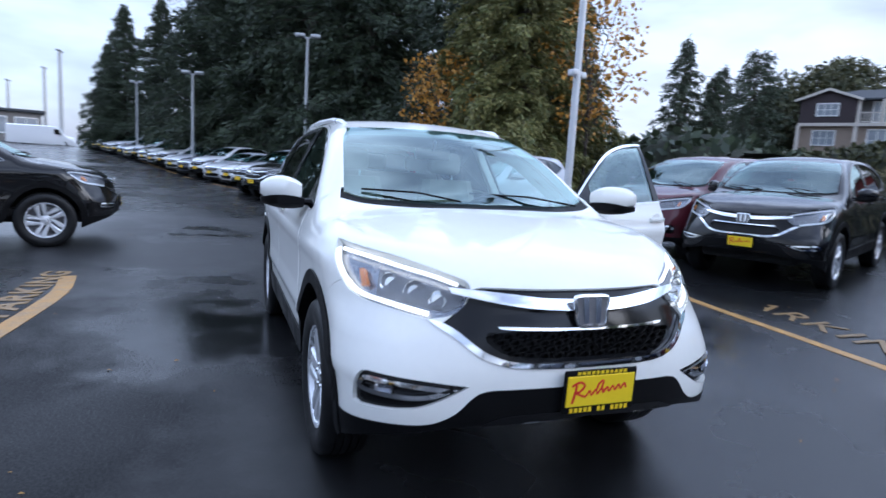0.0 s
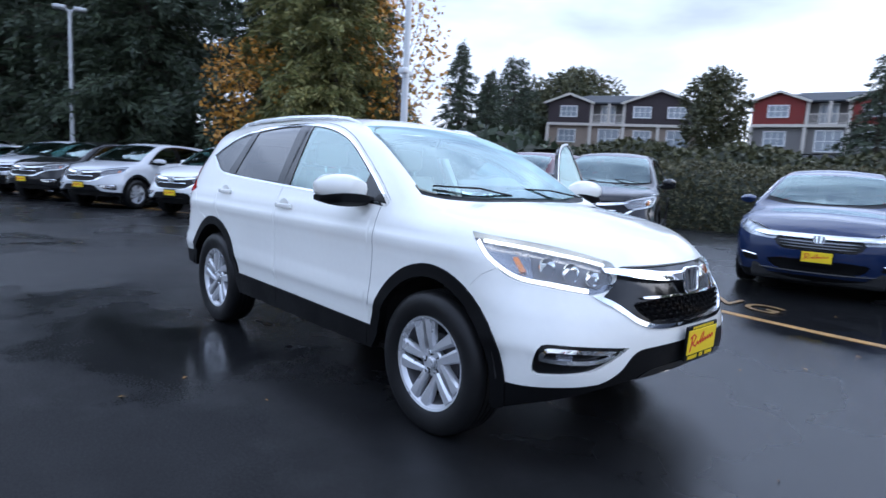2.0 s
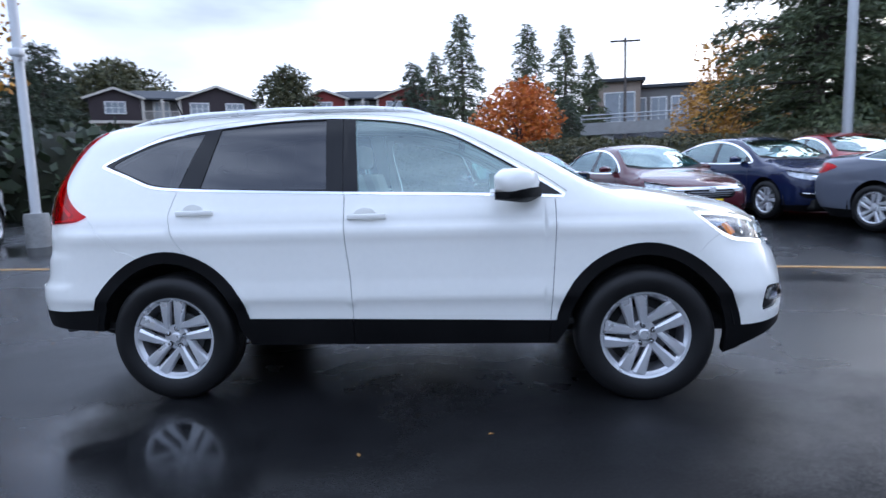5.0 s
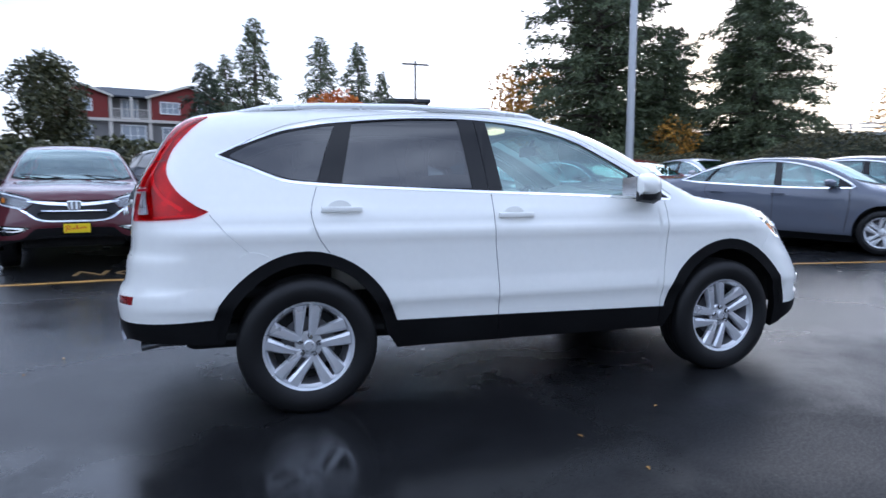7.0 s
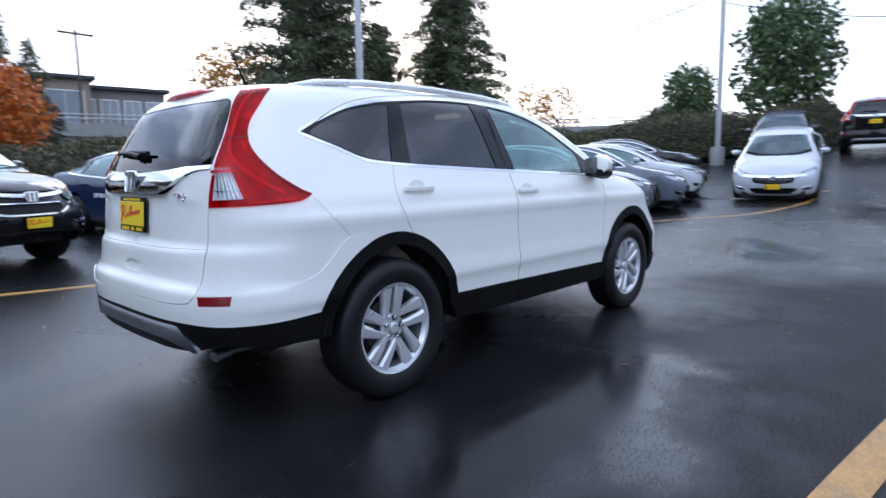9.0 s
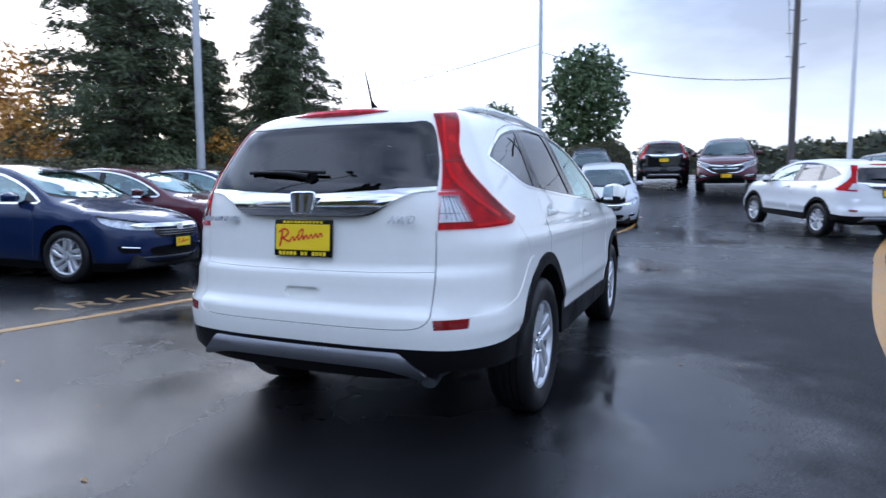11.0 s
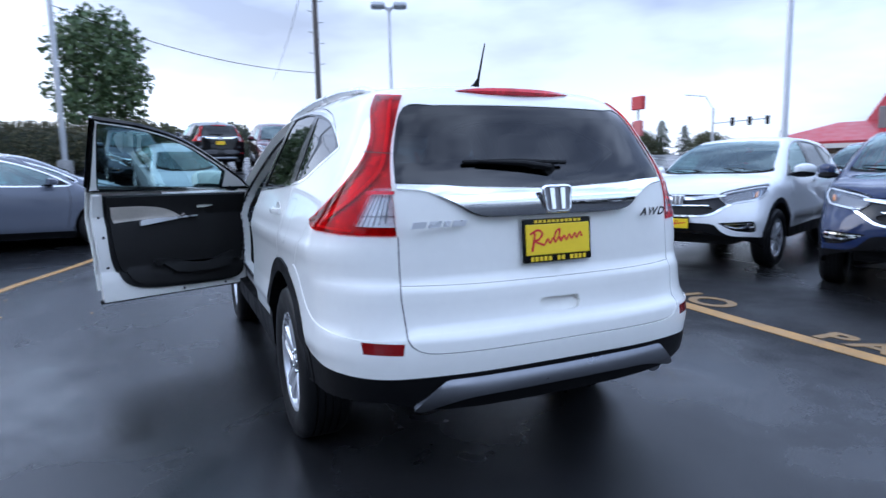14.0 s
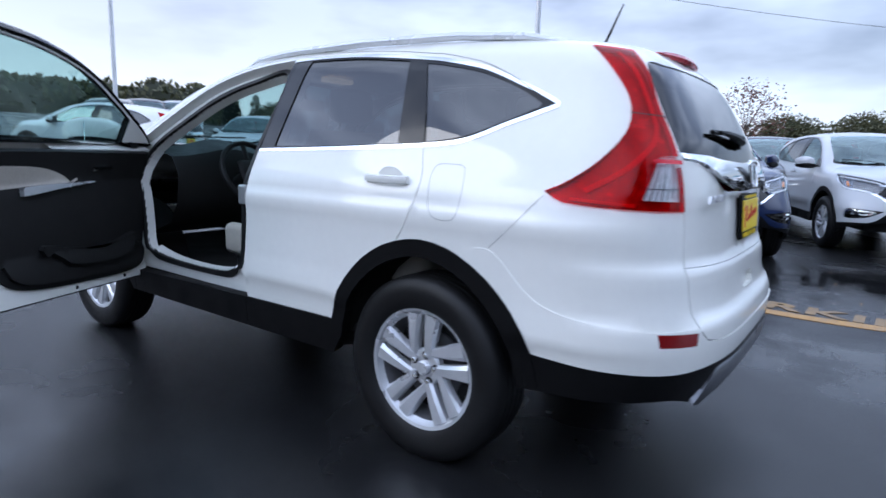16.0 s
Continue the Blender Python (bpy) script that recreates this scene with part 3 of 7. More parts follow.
def painted_line(pts, width, label):
    c = outline(pts, .25, False)
    d = np.gradient(c, axis=0)
    d /= np.linalg.norm(d, axis=1, keepdims=True)
    n = np.stack([-d[:, 1], d[:, 0]], 1) * width / 2
    bm = bmesh.new()
    loft(bm, [[(*(p + q * s), rise(*(p + q * s)) + h) for s, h in ((-1, .001), (-1, .005), (1, .005), (1, .001))] for p, q in zip(c, n)], False)
    return tagged(part("painted_line", bm, LINE, None), label, "road marking", kind="structure")


painted_line([(-8, 4.15), (-4.4, 4.02), (-3.1, 4.08), (-1.1, 3.74), (.5, 3.58), (2.2, 3.38), (3.6, 3.08), (4.6, 2.70), (5.9, 2.25), (6.75, 1.95), (7.75, 1.55), (8.7, 1.05), (9.8, .5), (11.8, .1), (14, .0)], .10, "yellow line along the parking row")
painted_line([(14, -5.9), (11, -5.35), (9.2, -4.85), (7.2, -4.32), (5.4, -3.92), (3.6, -3.52), (1.85, -3.16), (.4, -2.93), (-1.2, -2.74), (-2.3, -2.66), (-3.1, -2.74)], .15, "yellow line along the opposite row")
painted_line([(-9, 3.4), (-14, 1.7), (-20, -.1), (-30, -3.0), (-42, -6.2)], .12, "yellow line along the far row")
for words, x, y, turn, size in (("NO", .05, -3.03, 172, .60), ("PARKING", -2.38, -2.80, 178, .44)):
    ob = lettering("painted_words", words, size, WORN, pose(x, y, .004, 0, 0, turn), None, .002, 0, 1.12, .014)
    ob.matrix_basis = pose(x, y, .004, 0, 0, turn) @ Matrix.Diagonal((1.0, .80, 1, 1))
    tagged(ob, "worn yellow words painted on the asphalt", "road marking", kind="structure")
for words, x, y, turn in (("NO", -3.4, 4.45, -2), ("PARKING", .1, 4.02, -10)):
    ob = lettering("painted_words", words, .58, WORN, pose(x, y, rise(x, y) + .004, 2, 0, turn), None, .002, 0, 1.12)
    ob.matrix_basis = pose(x, y, rise(x, y) + .004, 3.2, 0, turn) @ Matrix.Diagonal((1.0, .75, 1, 1))
    tagged(ob, "worn yellow words painted on the asphalt", "road marking", kind="structure")


# ---------- the sport utility car ----------
def wheel(parent, m, r=.362, w=.225, rim=.236, spokes=5, fine=True):
    """Alloy wheel with tyre; its outer face looks to +y."""
    hub = new("wheel")
    hub.parent, hub.matrix_basis = parent, m
    n = 56 if fine else 28
    bm = bmesh.new()
    h = w / 2
    prof = [(rim - .006, -h * .78), (rim + .02, -h * .92), (r - .05, -h * 1.0), (r - .018, -h * .9), (r - .003, -h * .72)]
    for g in (-.45, -.15, .15, .45):
        prof += [(r, h * (g - .10)), (r, h * (g - .035)), (r - .008, h * (g - .03)), (r - .008, h * (g + .03)), (r, h * (g + .035))]
    prof += [(r - .003, h * .72), (r - .018, h * .9), (r - .05, h * 1.0), (r - .075, h * 1.01), (rim + .02, h * .93), (rim + .004, h * .86), (rim - .006, h * .80)]
    part("tyre", lathe(bm, prof, n), RUBBER, hub, smooth=35)
    if not fine:
        return plain_wheel(hub, rim, h, spokes)
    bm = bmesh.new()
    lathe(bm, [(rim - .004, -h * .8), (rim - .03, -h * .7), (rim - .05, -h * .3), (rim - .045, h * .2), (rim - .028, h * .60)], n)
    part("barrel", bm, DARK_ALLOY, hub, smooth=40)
    bm = bmesh.new()
    lathe(bm, [(rim - .028, h * .60), (rim - .018, h * .70), (rim - .012, h * .80), (rim, h * .84), (rim + .003, h * .80), (rim - .004, h * .74)], n)
    part("rim", bm, ALLOY, hub, smooth=40)
    # black disc put in for the shade deep behind the spokes
    bm = bmesh.new()
    lathe(bm, [(.002, h * .05), (rim - .05, h * .0)], 24)
    part("brake_backing", bm, UNDER, hub)
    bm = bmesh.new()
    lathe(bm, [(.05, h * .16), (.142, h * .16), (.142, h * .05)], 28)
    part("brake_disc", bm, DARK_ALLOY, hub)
    for k in range(spokes):
        part("spoke", spoke(bmesh.new(), 2 * math.pi * k / spokes, rim, h, 7), ALLOY, hub, smooth=30)
    bm = bmesh.new()
    lathe(bm, [(.001, h * .60), (.066, h * .58), (.074, h * .50), (.074, h * .3)], 28)
    part("hub", bm, ALLOY, hub, smooth=30)
    bm = bmesh.new()
    lathe(bm, [(.001, h * .74), (.024, h * .73), (.029, h * .69), (.030, h * .5)], 24)
    part("hub_cap", bm, ALLOY, hub, "silver centre cap", 30)
    for k in range(5):
        bm = bmesh.new()
        a = 2 * math.pi * (k + .5) / 5
        at = Matrix.Translation((.053 * math.cos(a), 0, .053 * math.sin(a)))
        lathe(bm, [(.001, h * .72), (.008, h * .72), (.0105, h * .69), (.0105, h * .5)], 8, m=at)
        nut = part("lug_nut", bm, CHROME, hub, smooth=40)
        # raised black ring puts the shade of a sunk nut hole into colour
        bm = bmesh.new()
        lathe(bm, [(.0105, h * .62), (.0165, h * .63), (.0175, h * .5)], 12, m=at)
        part("nut_pocket", bm, UNDER, nut, "black ring for the shade round a wheel nut")
    return hub


def spoke(bm, a, rim, h, n):
    """One forked blade: a straight arm to the rim and a branch that leaves it on one side."""
    R = rim - .020
    a += radians(41)
    at = lambda r, d: np.array([r * math.cos(a + radians(d)), r * math.sin(a + radians(d))])
    for p, q, w0, w1, lean in ((at(.045, 4), at(R, -4), .020, .036, 1), (at(.066, 4), at(R, 45), .017, .036, -1)):
        d = (q - p) / np.linalg.norm(q - p)
        side = np.array([-d[1], d[0]]) * lean
        rows = []
        for t in np.linspace(0, 1, n):
            c, w = p + (q - p) * t, w0 + (w1 - w0) * t ** 1.3
            top = h * (.78 - .14 * (1 - t) ** 2)
            rows.append([(*(c + side * o)[:1], y, (c + side * o)[1]) for o, y in ((-w, top - .035), (-w, top - .010), (-w * .55, top), (w * .70, top - .002), (w, top - .016), (w, top - .035))])
        loft(bm, rows)
    return bm


def plain_wheel(hub, rim, h, spokes):
    """Rim and blades for wheels that are seen from afar only."""
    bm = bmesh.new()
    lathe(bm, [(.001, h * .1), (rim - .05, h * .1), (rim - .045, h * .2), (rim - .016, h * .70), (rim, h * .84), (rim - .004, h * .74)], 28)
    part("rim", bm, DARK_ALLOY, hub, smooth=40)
    bm = bmesh.new()
    lathe(bm, [(.001, h * .70), (.034, h * .68), (.066, h * .6), (.068, h * .3)], 16)
    for k in range(spokes):
        spoke(bm, 2 * math.pi * k / spokes, rim, h, 3)
    lathe(bm, [(rim - .02, h * .68), (rim - .004, h * .83), (rim + .003, h * .80)], 28)
    part("spokes", bm, ALLOY, hub, smooth=30)
    return hub


def licence_plate(parent, m, fine=True):
    """Yellow dealer plate in a black frame; it lies in its own xz plane and looks to -y."""
    ob = new("plate")
    ob.parent, ob.matrix_basis = parent, m
    bm = bmesh.new()
    box(bm, -.157, .157, -.006, .006, -.083, .083, .006)
    part("frame", bm, BLACK, ob, "black plate frame", 40)
    bm = bmesh.new()
    box(bm, -.146, .146, -.010, -.002, -.055, .062, .003)
    part("insert", bm, YELLOW, ob, "yellow plate insert")
    # a slanted brush line in red: loops and waves that spell nothing
    bm = bmesh.new()
    wave = [(-.066 + .0125 * k + (.004 if k % 2 else 0), -.016 + (.019 if k % 2 else 0) + .0016 * k) for k in range(15)]
    for line, w in (([(-.108, .030), (-.112, .0), (-.122, -.040)], .009), ([(-.128, .026), (-.095, .040), (-.074, .026), (-.092, .004), (-.108, .000), (-.084, -.012), (-.066, -.018)], .008),
                    (wave, .0065), ([(-.022, .002), (-.012, .030), (.006, .040), (.002, .012), (.012, .004)], .007)):
        c = outline(line, .006, False)
        d = np.gradient(c, axis=0)
        d /= np.linalg.norm(d, axis=1, keepdims=True) + 1e-9
        e = np.stack([-d[:, 1], d[:, 0]], 1) * w / 2
        loft(bm, [[(*(p + q)[:1], -.0100, (p + q)[1]), (*(p - q)[:1], -.0100, (p - q)[1]), (*(p - q)[:1], -.0115, (p - q)[1]), (*(p + q)[:1], -.0115, (p + q)[1])] for p, q in zip(c, e)])
    part("script", bm, RED_INK, ob, "red slanted script strokes")
    if not fine:
        return ob
    for n, z0, z1, skip in ((13, -.078, -.061, (5, 8)), (11, .067, .078, ())):
        for i in range(n):
            if i not in skip:
                bm = bmesh.new()
                x = (i - (n - 1) / 2) * .02
                box(bm, x - .0065, x + .0065, -.0085, -.005, z0, z1)
                part("caption_bar", bm, YELLOW, ob, "small yellow bar")
    return ob


def badge(parent, m, s=1.0):
    """Plain chrome emblem: a rounded frame round a dark field with an upright bar pair; looks to -y."""
    ob = new("emblem")
    ob.parent, ob.matrix_basis = parent, m
    q = Matrix.Rotation(radians(90), 4, "X")
    ring = outline([(-.066, .050), (0, .056), (.066, .050), (.065, 0), (.054, -.050), (0, -.056), (-.054, -.050), (-.065, 0)], .012) * s
    inner = inset(ring, .012 * s)
    bm = bmesh.new()
    rows = []
    for loop, d in ((ring, 0), (ring, .006), (inset(ring, .004 * s), .010), (inset(ring, .009 * s), .010), (inner, .004), (inner, 0)):
        rows.append([q @ Vector((a, b, d * s)) for a, b in loop])
    vs = [[bm.verts.new(p) for p in row] for row in rows]
    for r1, r2 in zip(vs, vs[1:]):
        for k in range(len(ring)):
            j = (k + 1) % len(ring)
            bm.faces.new((r1[k], r1[j], r2[j], r2[k]))
    part("rim", bm, CHROME, ob, smooth=50)
    bm = bmesh.new()
    prism(bm, inset(ring, .006 * s), 0, .002 * s, q)
    part("field", bm, DARK_ALLOY, ob, "dark emblem field")
    for sx in (-1, 1):
        bm = bmesh.new()
        prism(bm, [(sx * .036 * s, .043 * s), (sx * .014 * s, .043 * s), (sx * .014 * s, -.040 * s), (sx * .030 * s, -.040 * s)][::-sx], .001, .009 * s, q)
        part("bar", bm, CHROME, ob)
    return ob


WHEEL_X, WHEEL_Z = 1.31, .345


def suv_panels(step, fine):
    """All body regions of the half car: round the body, and on top."""
    S = SUV
    e = .03 if fine else .07
    arch = [(x, ellipse(x, WHEEL_Z, .425, .452, 48 if fine else 24), ellipse(x, WHEEL_Z, .49, .517, 48 if fine else 24)) for x in (WHEEL_X + .012, -WHEEL_X - .012)]
    dlo = outline([(-1.855, 1.352), (-1.71, 1.43), (-1.50, 1.497), (-1.045, 1.557), (-.69, 1.588), (-.34, 1.590), (.01, 1.556), (.29, 1.478), (.547, 1.345), (.775, 1.207),
                   (.90, 1.122), (.885, 1.104), (.79, 1.108), (.3, 1.130), (-.29, 1.150), (-.84, 1.172), (-1.26, 1.193), (-1.47, 1.213), (-1.67, 1.276), (-1.79, 1.315)], e)
    pane = inset(dlo, .014)
    quarter = outline([(-1.79, 1.350), (-1.68, 1.415), (-1.48, 1.474), (-1.135, 1.520, 1), (-1.262, 1.212, 1), (-1.46, 1.236), (-1.65, 1.292), (-1.75, 1.328)], e)
    rear_win = outline([(-1.04, 1.537, 1), (-.74, 1.566), (-.425, 1.574, 1), (-.395, 1.180, 1), (-.7, 1.186), (-1.12, 1.205, 1)], e)
    front_win = outline([(-.255, 1.572, 1), (.0, 1.538), (.26, 1.468), (.50, 1.345), (.625, 1.270, 1), (.62, 1.135, 1), (.2, 1.15), (-.215, 1.163, 1)], e)
    front_door = outline([(-.295, 1.175, 1), (-.292, 1.13), (-.285, .91), (-.262, .65), (-.258, .40, 1), (.805, .40, 1), (.832, .70), (.846, .95), (.845, 1.118, 1), (.3, 1.14), (-.2, 1.158)], e)
    rear_door = outline([(-1.264, 1.208, 1), (-1.268, 1.19), (-1.298, 1.06), (-1.257, .93), (-1.197, .84), (-1.05, .74), (-.93, .62), (-.85, .40, 1), (-.258, .40, 1), (-.262, .65), (-.285, .91), (-.292, 1.13), (-.295, 1.175, 1), (-.7, 1.18)], e)
    lamp = outline([(-1.795, 1.064, 1), (-1.84, 1.036), (-2.0, 1.022), (-2.185, 1.016, 1), (-2.178, 1.10), (-2.165, 1.197), (-2.148, 1.34), (-2.152, 1.45), (-2.150, 1.60, 1),
                    (-1.985, 1.60, 1), (-2.025, 1.48), (-2.060, 1.37), (-2.035, 1.27), (-1.945, 1.165), (-1.85, 1.092)], e)
    white_lens = outline([(-2.045, 1.050, 1), (-2.181, 1.046, 1), (-2.168, 1.185, 1), (-2.105, 1.185, 1)], e)
    tailglass = outline([(-2.172, 1.487), (-2.158, 1.34), (-2.178, 1.20, 1), (-2.44, 1.183), (-2.80, 1.168), (-2.95, 1.168, 1), (-2.95, 1.502, 1), (-2.666, 1.500), (-2.29, 1.495)], e)
    bar = outline([(-2.183, 1.196, 1), (-2.33, 1.190), (-2.44, 1.176), (-2.8, 1.165, 1), (-2.8, 1.070, 1), (-2.50, 1.070), (-2.43, 1.085), (-2.36, 1.130), (-2.27, 1.170), (-2.186, 1.180, 1)], e)
    handle_pocket = outline([(-2.69, .752), (-2.80, .752, 1), (-2.80, .70, 1), (-2.69, .705)], e)
    refl = outline([(-2.085, .648, 1), (-2.092, .606, 1), (-2.212, .602, 1), (-2.215, .643, 1)], e)
    skid = outline([(-2.33, .497), (-2.36, .503), (-2.8, .500, 1), (-2.8, .432, 1), (-2.42, .430), (-2.30, .408), (-2.225, .383), (-2.235, .405)], e)
    rear_black = outline([(-1.60, .20, 1), (-1.60, .54, 1), (-1.76, .532), (-1.93, .520), (-2.13, .515), (-2.30, .520), (-2.45, .52), (-2.8, .52, 1), (-2.8, .20, 1)], e)
    tailgate = outline([(-2.185, 1.20, 1), (-2.192, .84), (-2.222, .66), (-2.262, .612), (-2.35, .600), (-2.8, .598, 1), (-2.8, 1.60, 1), (-2.16, 1.60, 1), (-2.15, 1.34)], e)
    rear_bumper = outline([(-1.45, .80, 1), (-1.62, .86), (-1.80, .70), (-2.06, .655), (-2.222, .655), (-2.262, .612), (-2.35, .600), (-2.8, .598, 1), (-2.8, .2, 1), (-1.45, .2, 1)], e)
    head = outline([(1.565, 1.040, 1), (1.66, .948), (1.79, .862), (1.96, .832), (2.147, .808, 1), (2.23, .828), (2.275, .872), (2.290, .918), (2.262, .945), (1.98, 1.0)], e)
    grille = outline([(2.20, .800, 1), (2.26, .775), (2.37, .708), (2.48, .680), (2.8, .676, 1), (2.8, .926, 1), (2.55, .926), (2.33, .926), (2.296, .918, 1), (2.276, .872), (2.23, .826)], e)
    mesh = outline([(2.36, .765), (2.42, .712), (2.50, .698), (2.8, .695, 1), (2.8, .790, 1), (2.5, .790)], e)
    gframe = outline([(2.147, .806, 1), (2.20, .800), (2.26, .775), (2.37, .708), (2.48, .680), (2.8, .676, 1), (2.8, .658, 1), (2.48, .661), (2.36, .688), (2.25, .755), (2.19, .782)], e)
    fog = outline([(1.915, .555), (1.942, .605), (2.02, .608), (2.315, .590, 1), (2.225, .535), (2.135, .495), (1.96, .478), (1.912, .484)], e)
    front_black = outline([(1.60, .20, 1), (1.60, .44, 1), (1.71, .432), (1.80, .412), (2.01, .428), (2.18, .440), (2.27, .485), (2.35, .567), (2.46, .583), (2.8, .592, 1), (2.8, .20, 1)], e)
    skid_front = outline([(2.34, .43), (2.42, .478), (2.55, .492), (2.8, .498, 1), (2.8, .46, 1), (2.5, .44)], e)
    chin_line = stroke([(2.33, .432), (2.42, .446), (2.55, .455), (2.8, .462)], .010)
    front_bumper = outline([(1.45, .80, 1), (1.62, .88), (1.70, .93), (1.79, .85), (1.96, .82), (2.15, .80), (2.25, .75), (2.37, .69), (2.8, .665, 1), (2.8, .2, 1), (1.45, .2, 1)], e)
    sill = outline([(-1.0, .2, 1), (-1.0, .474, 1), (-.88, .474), (-.25, .468), (.80, .452), (.95, .45, 1), (.95, .2, 1)], e)
    seams = []
    if fine:
        w = .0038
        seams = [stroke(p, w * (.5 if k in (5, 6, 8) else 1)) for k, p in enumerate((
            [(-.29, 1.146), (-.285, .91), (-.262, .65), (-.258, .33)],
            [(.845, 1.10), (.846, .95), (.832, .70), (.805, .34)],
            [(-1.264, 1.19), (-1.298, 1.06), (-1.257, .93), (-1.197, .848)],
            [(-1.14, 1.51), (-1.257, 1.215)], [(-.325, 1.575), (-.30, 1.16)],
            [(-1.62, .862), (-1.70, .95), (-1.79, 1.052)],
            [(1.60, .80), (1.66, .86), (1.73, .895)],
            [(-2.19, 1.012), (-2.196, .84), (-2.222, .66), (-2.262, .612), (-2.35, .600), (-2.768, .598)],
            # thin dark line painted for the light change at a crease, not a gap
            [(-2.196, .838), (-2.45, .832), (-2.768, .830)],
            [(-1.80, 1.370), (-1.66, 1.452), (-1.48, 1.513), (-1.045, 1.573), (-.69, 1.604), (-.34, 1.606), (.01, 1.573), (.29, 1.495), (.55, 1.362), (.79, 1.218), (.905, 1.137)]))]
    outer = outline([(2.7708, .470, 1), (2.7708, .928, 1), (2.54, .930), (2.33, .932), (2.262, .948), (1.97, 1.004), (1.565, 1.044), (1.4, 1.082), (1.2, 1.125), (1.05, 1.170), (.9, 1.257), (.7, 1.367), (.5, 1.468),
                     (.3, 1.553), (.1, 1.597), (-.2, 1.619), (-.7, 1.625), (-1.2, 1.610), (-1.5, 1.592), (-1.85, 1.566), (-2.15, 1.535), (-2.35, 1.528), (-2.7708, 1.528, 1), (-2.7708, .372, 1), (-2.45, .378), (-2.26, .392), (-2.15, .425), (-1.95, .415), (-1.755, .405, 1), (-.897, .405, 1), (-.845, .325, 1), (.845, .325, 1), (.897, .405, 1), (1.735, .405, 1), (1.75, .262, 1), (1.92, .345), (2.15, .41), (2.36, .448)], e)
    named = [(None, arch[0][1]), (None, arch[1][1])]
    named += [("seam", s) for s in seams]
    # trim of the front door keeps its own names, since one of these doors stands open
    named += [("front_window", front_win), ("rear_window", rear_win), ("quarter_window", quarter)]
    named += [("front_pillar", clip_right(pane, -.300)), ("pillar", pane), ("front_chrome", clip_right(dlo, -.300)), ("chrome", dlo)]
    named += [("white_lens", white_lens), ("tail_lamp", lamp), ("tail_bar", bar), ("tail_glass", tailglass), ("pocket", handle_pocket), ("reflector", refl), ("rear_skid", skid),
              ("grille_mesh", mesh), ("head_lamp", head), ("grille_frame", gframe), ("grille", grille), ("fog", fog), ("chin_line", chin_line), ("front_skid", skid_front)]
    named += [("arch_front", arch[0][2]), ("arch_rear", arch[1][2]), ("front_black", front_black), ("rear_black", rear_black), ("sill", sill)]
    named += [("front_bumper", front_bumper), ("rear_bumper", rear_bumper), ("tailgate", tailgate), ("front_door", front_door), ("rear_door", rear_door)]
    named += [("fender", outline([(.79, .2, 1), (.79, 1.118, 1), (.95, 1.118, 1), (1.02, 1.3, 1), (2.9, 1.3, 1), (2.9, .2, 1)], .3)), ("quarter_panel", None)]
    side = regions(S, band, outer, named, step, flip=True)
    # from above: hood, cowl, windscreen, roof
    rim = band(S, outline([(2.7708, .928, 1), (2.54, .930), (2.33, .932), (2.262, .948), (1.97, 1.004), (1.565, 1.044), (1.4, 1.082), (1.2, 1.125), (1.05, 1.170), (.9, 1.257), (.7, 1.367), (.5, 1.468),
                           (.3, 1.553), (.1, 1.597), (-.2, 1.619), (-.7, 1.625), (-1.2, 1.610), (-1.5, 1.592), (-1.85, 1.566), (-2.15, 1.535), (-2.35, 1.528), (-2.7708, 1.528, 1)], e, False))
    rim = rim[:, :2]
    full = np.concatenate([rim, (rim * [1, -1])[::-1][1:-1]])
    sym = lambda half: np.concatenate([outline(half, e, False), (outline(half, e, False) * [1, -1])[::-1][1:-1]])
    screen = sym([(1.165, 0), (1.135, .35), (1.05, .62), (.985, .706, 1), (.6, .640), (.245, .570, 1), (.262, .3), (.268, 0)])
    cowl = sym([(1.245, 0), (1.21, .35), (1.12, .62), (1.04, .735, 1), (.95, .715, 1), (1.0, .3), (1.05, 0)])
    roof = sym([(.40, 0), (.40, .3), (.33, .66, 1), (-.5, .70, 1), (-1.60, .68, 1), (-1.72, .4), (-1.74, 0)])
    spoiler = sym([(-1.745, 0), (-1.725, .4), (-1.60, .9, 1), (-2.4, .9, 1), (-2.4, 0, 1)])
    hood = sym([(2.4, 0), (2.4, .95, 1), (1.55, .95, 1), (1.03, .80, 1), (1.0, .6), (1.0, 0)])
    lines = [stroke([(-1.745, -.52), (-1.74, 0), (-1.745, .52)], .006)] if fine else []
    above = regions(S, roof_chart, full, [("seam", s) for s in lines] + [("windscreen", screen), ("cowl", cowl), ("spoiler", spoiler), ("hood", hood), ("roof", roof), ("roof_side", None)], step)
    return side, above


def clip_right(poly, x0):
    """The part of an outline with x above x0."""
    out = []
    for a, b in zip(poly, np.roll(poly, -1, 0)):
        if a[0] >= x0:
            out.append(a)
        if (a[0] - x0) * (b[0] - x0) < 0:
            out.append(a + (b - a) * (x0 - a[0]) / (b[0] - a[0]))
    return np.array(out)


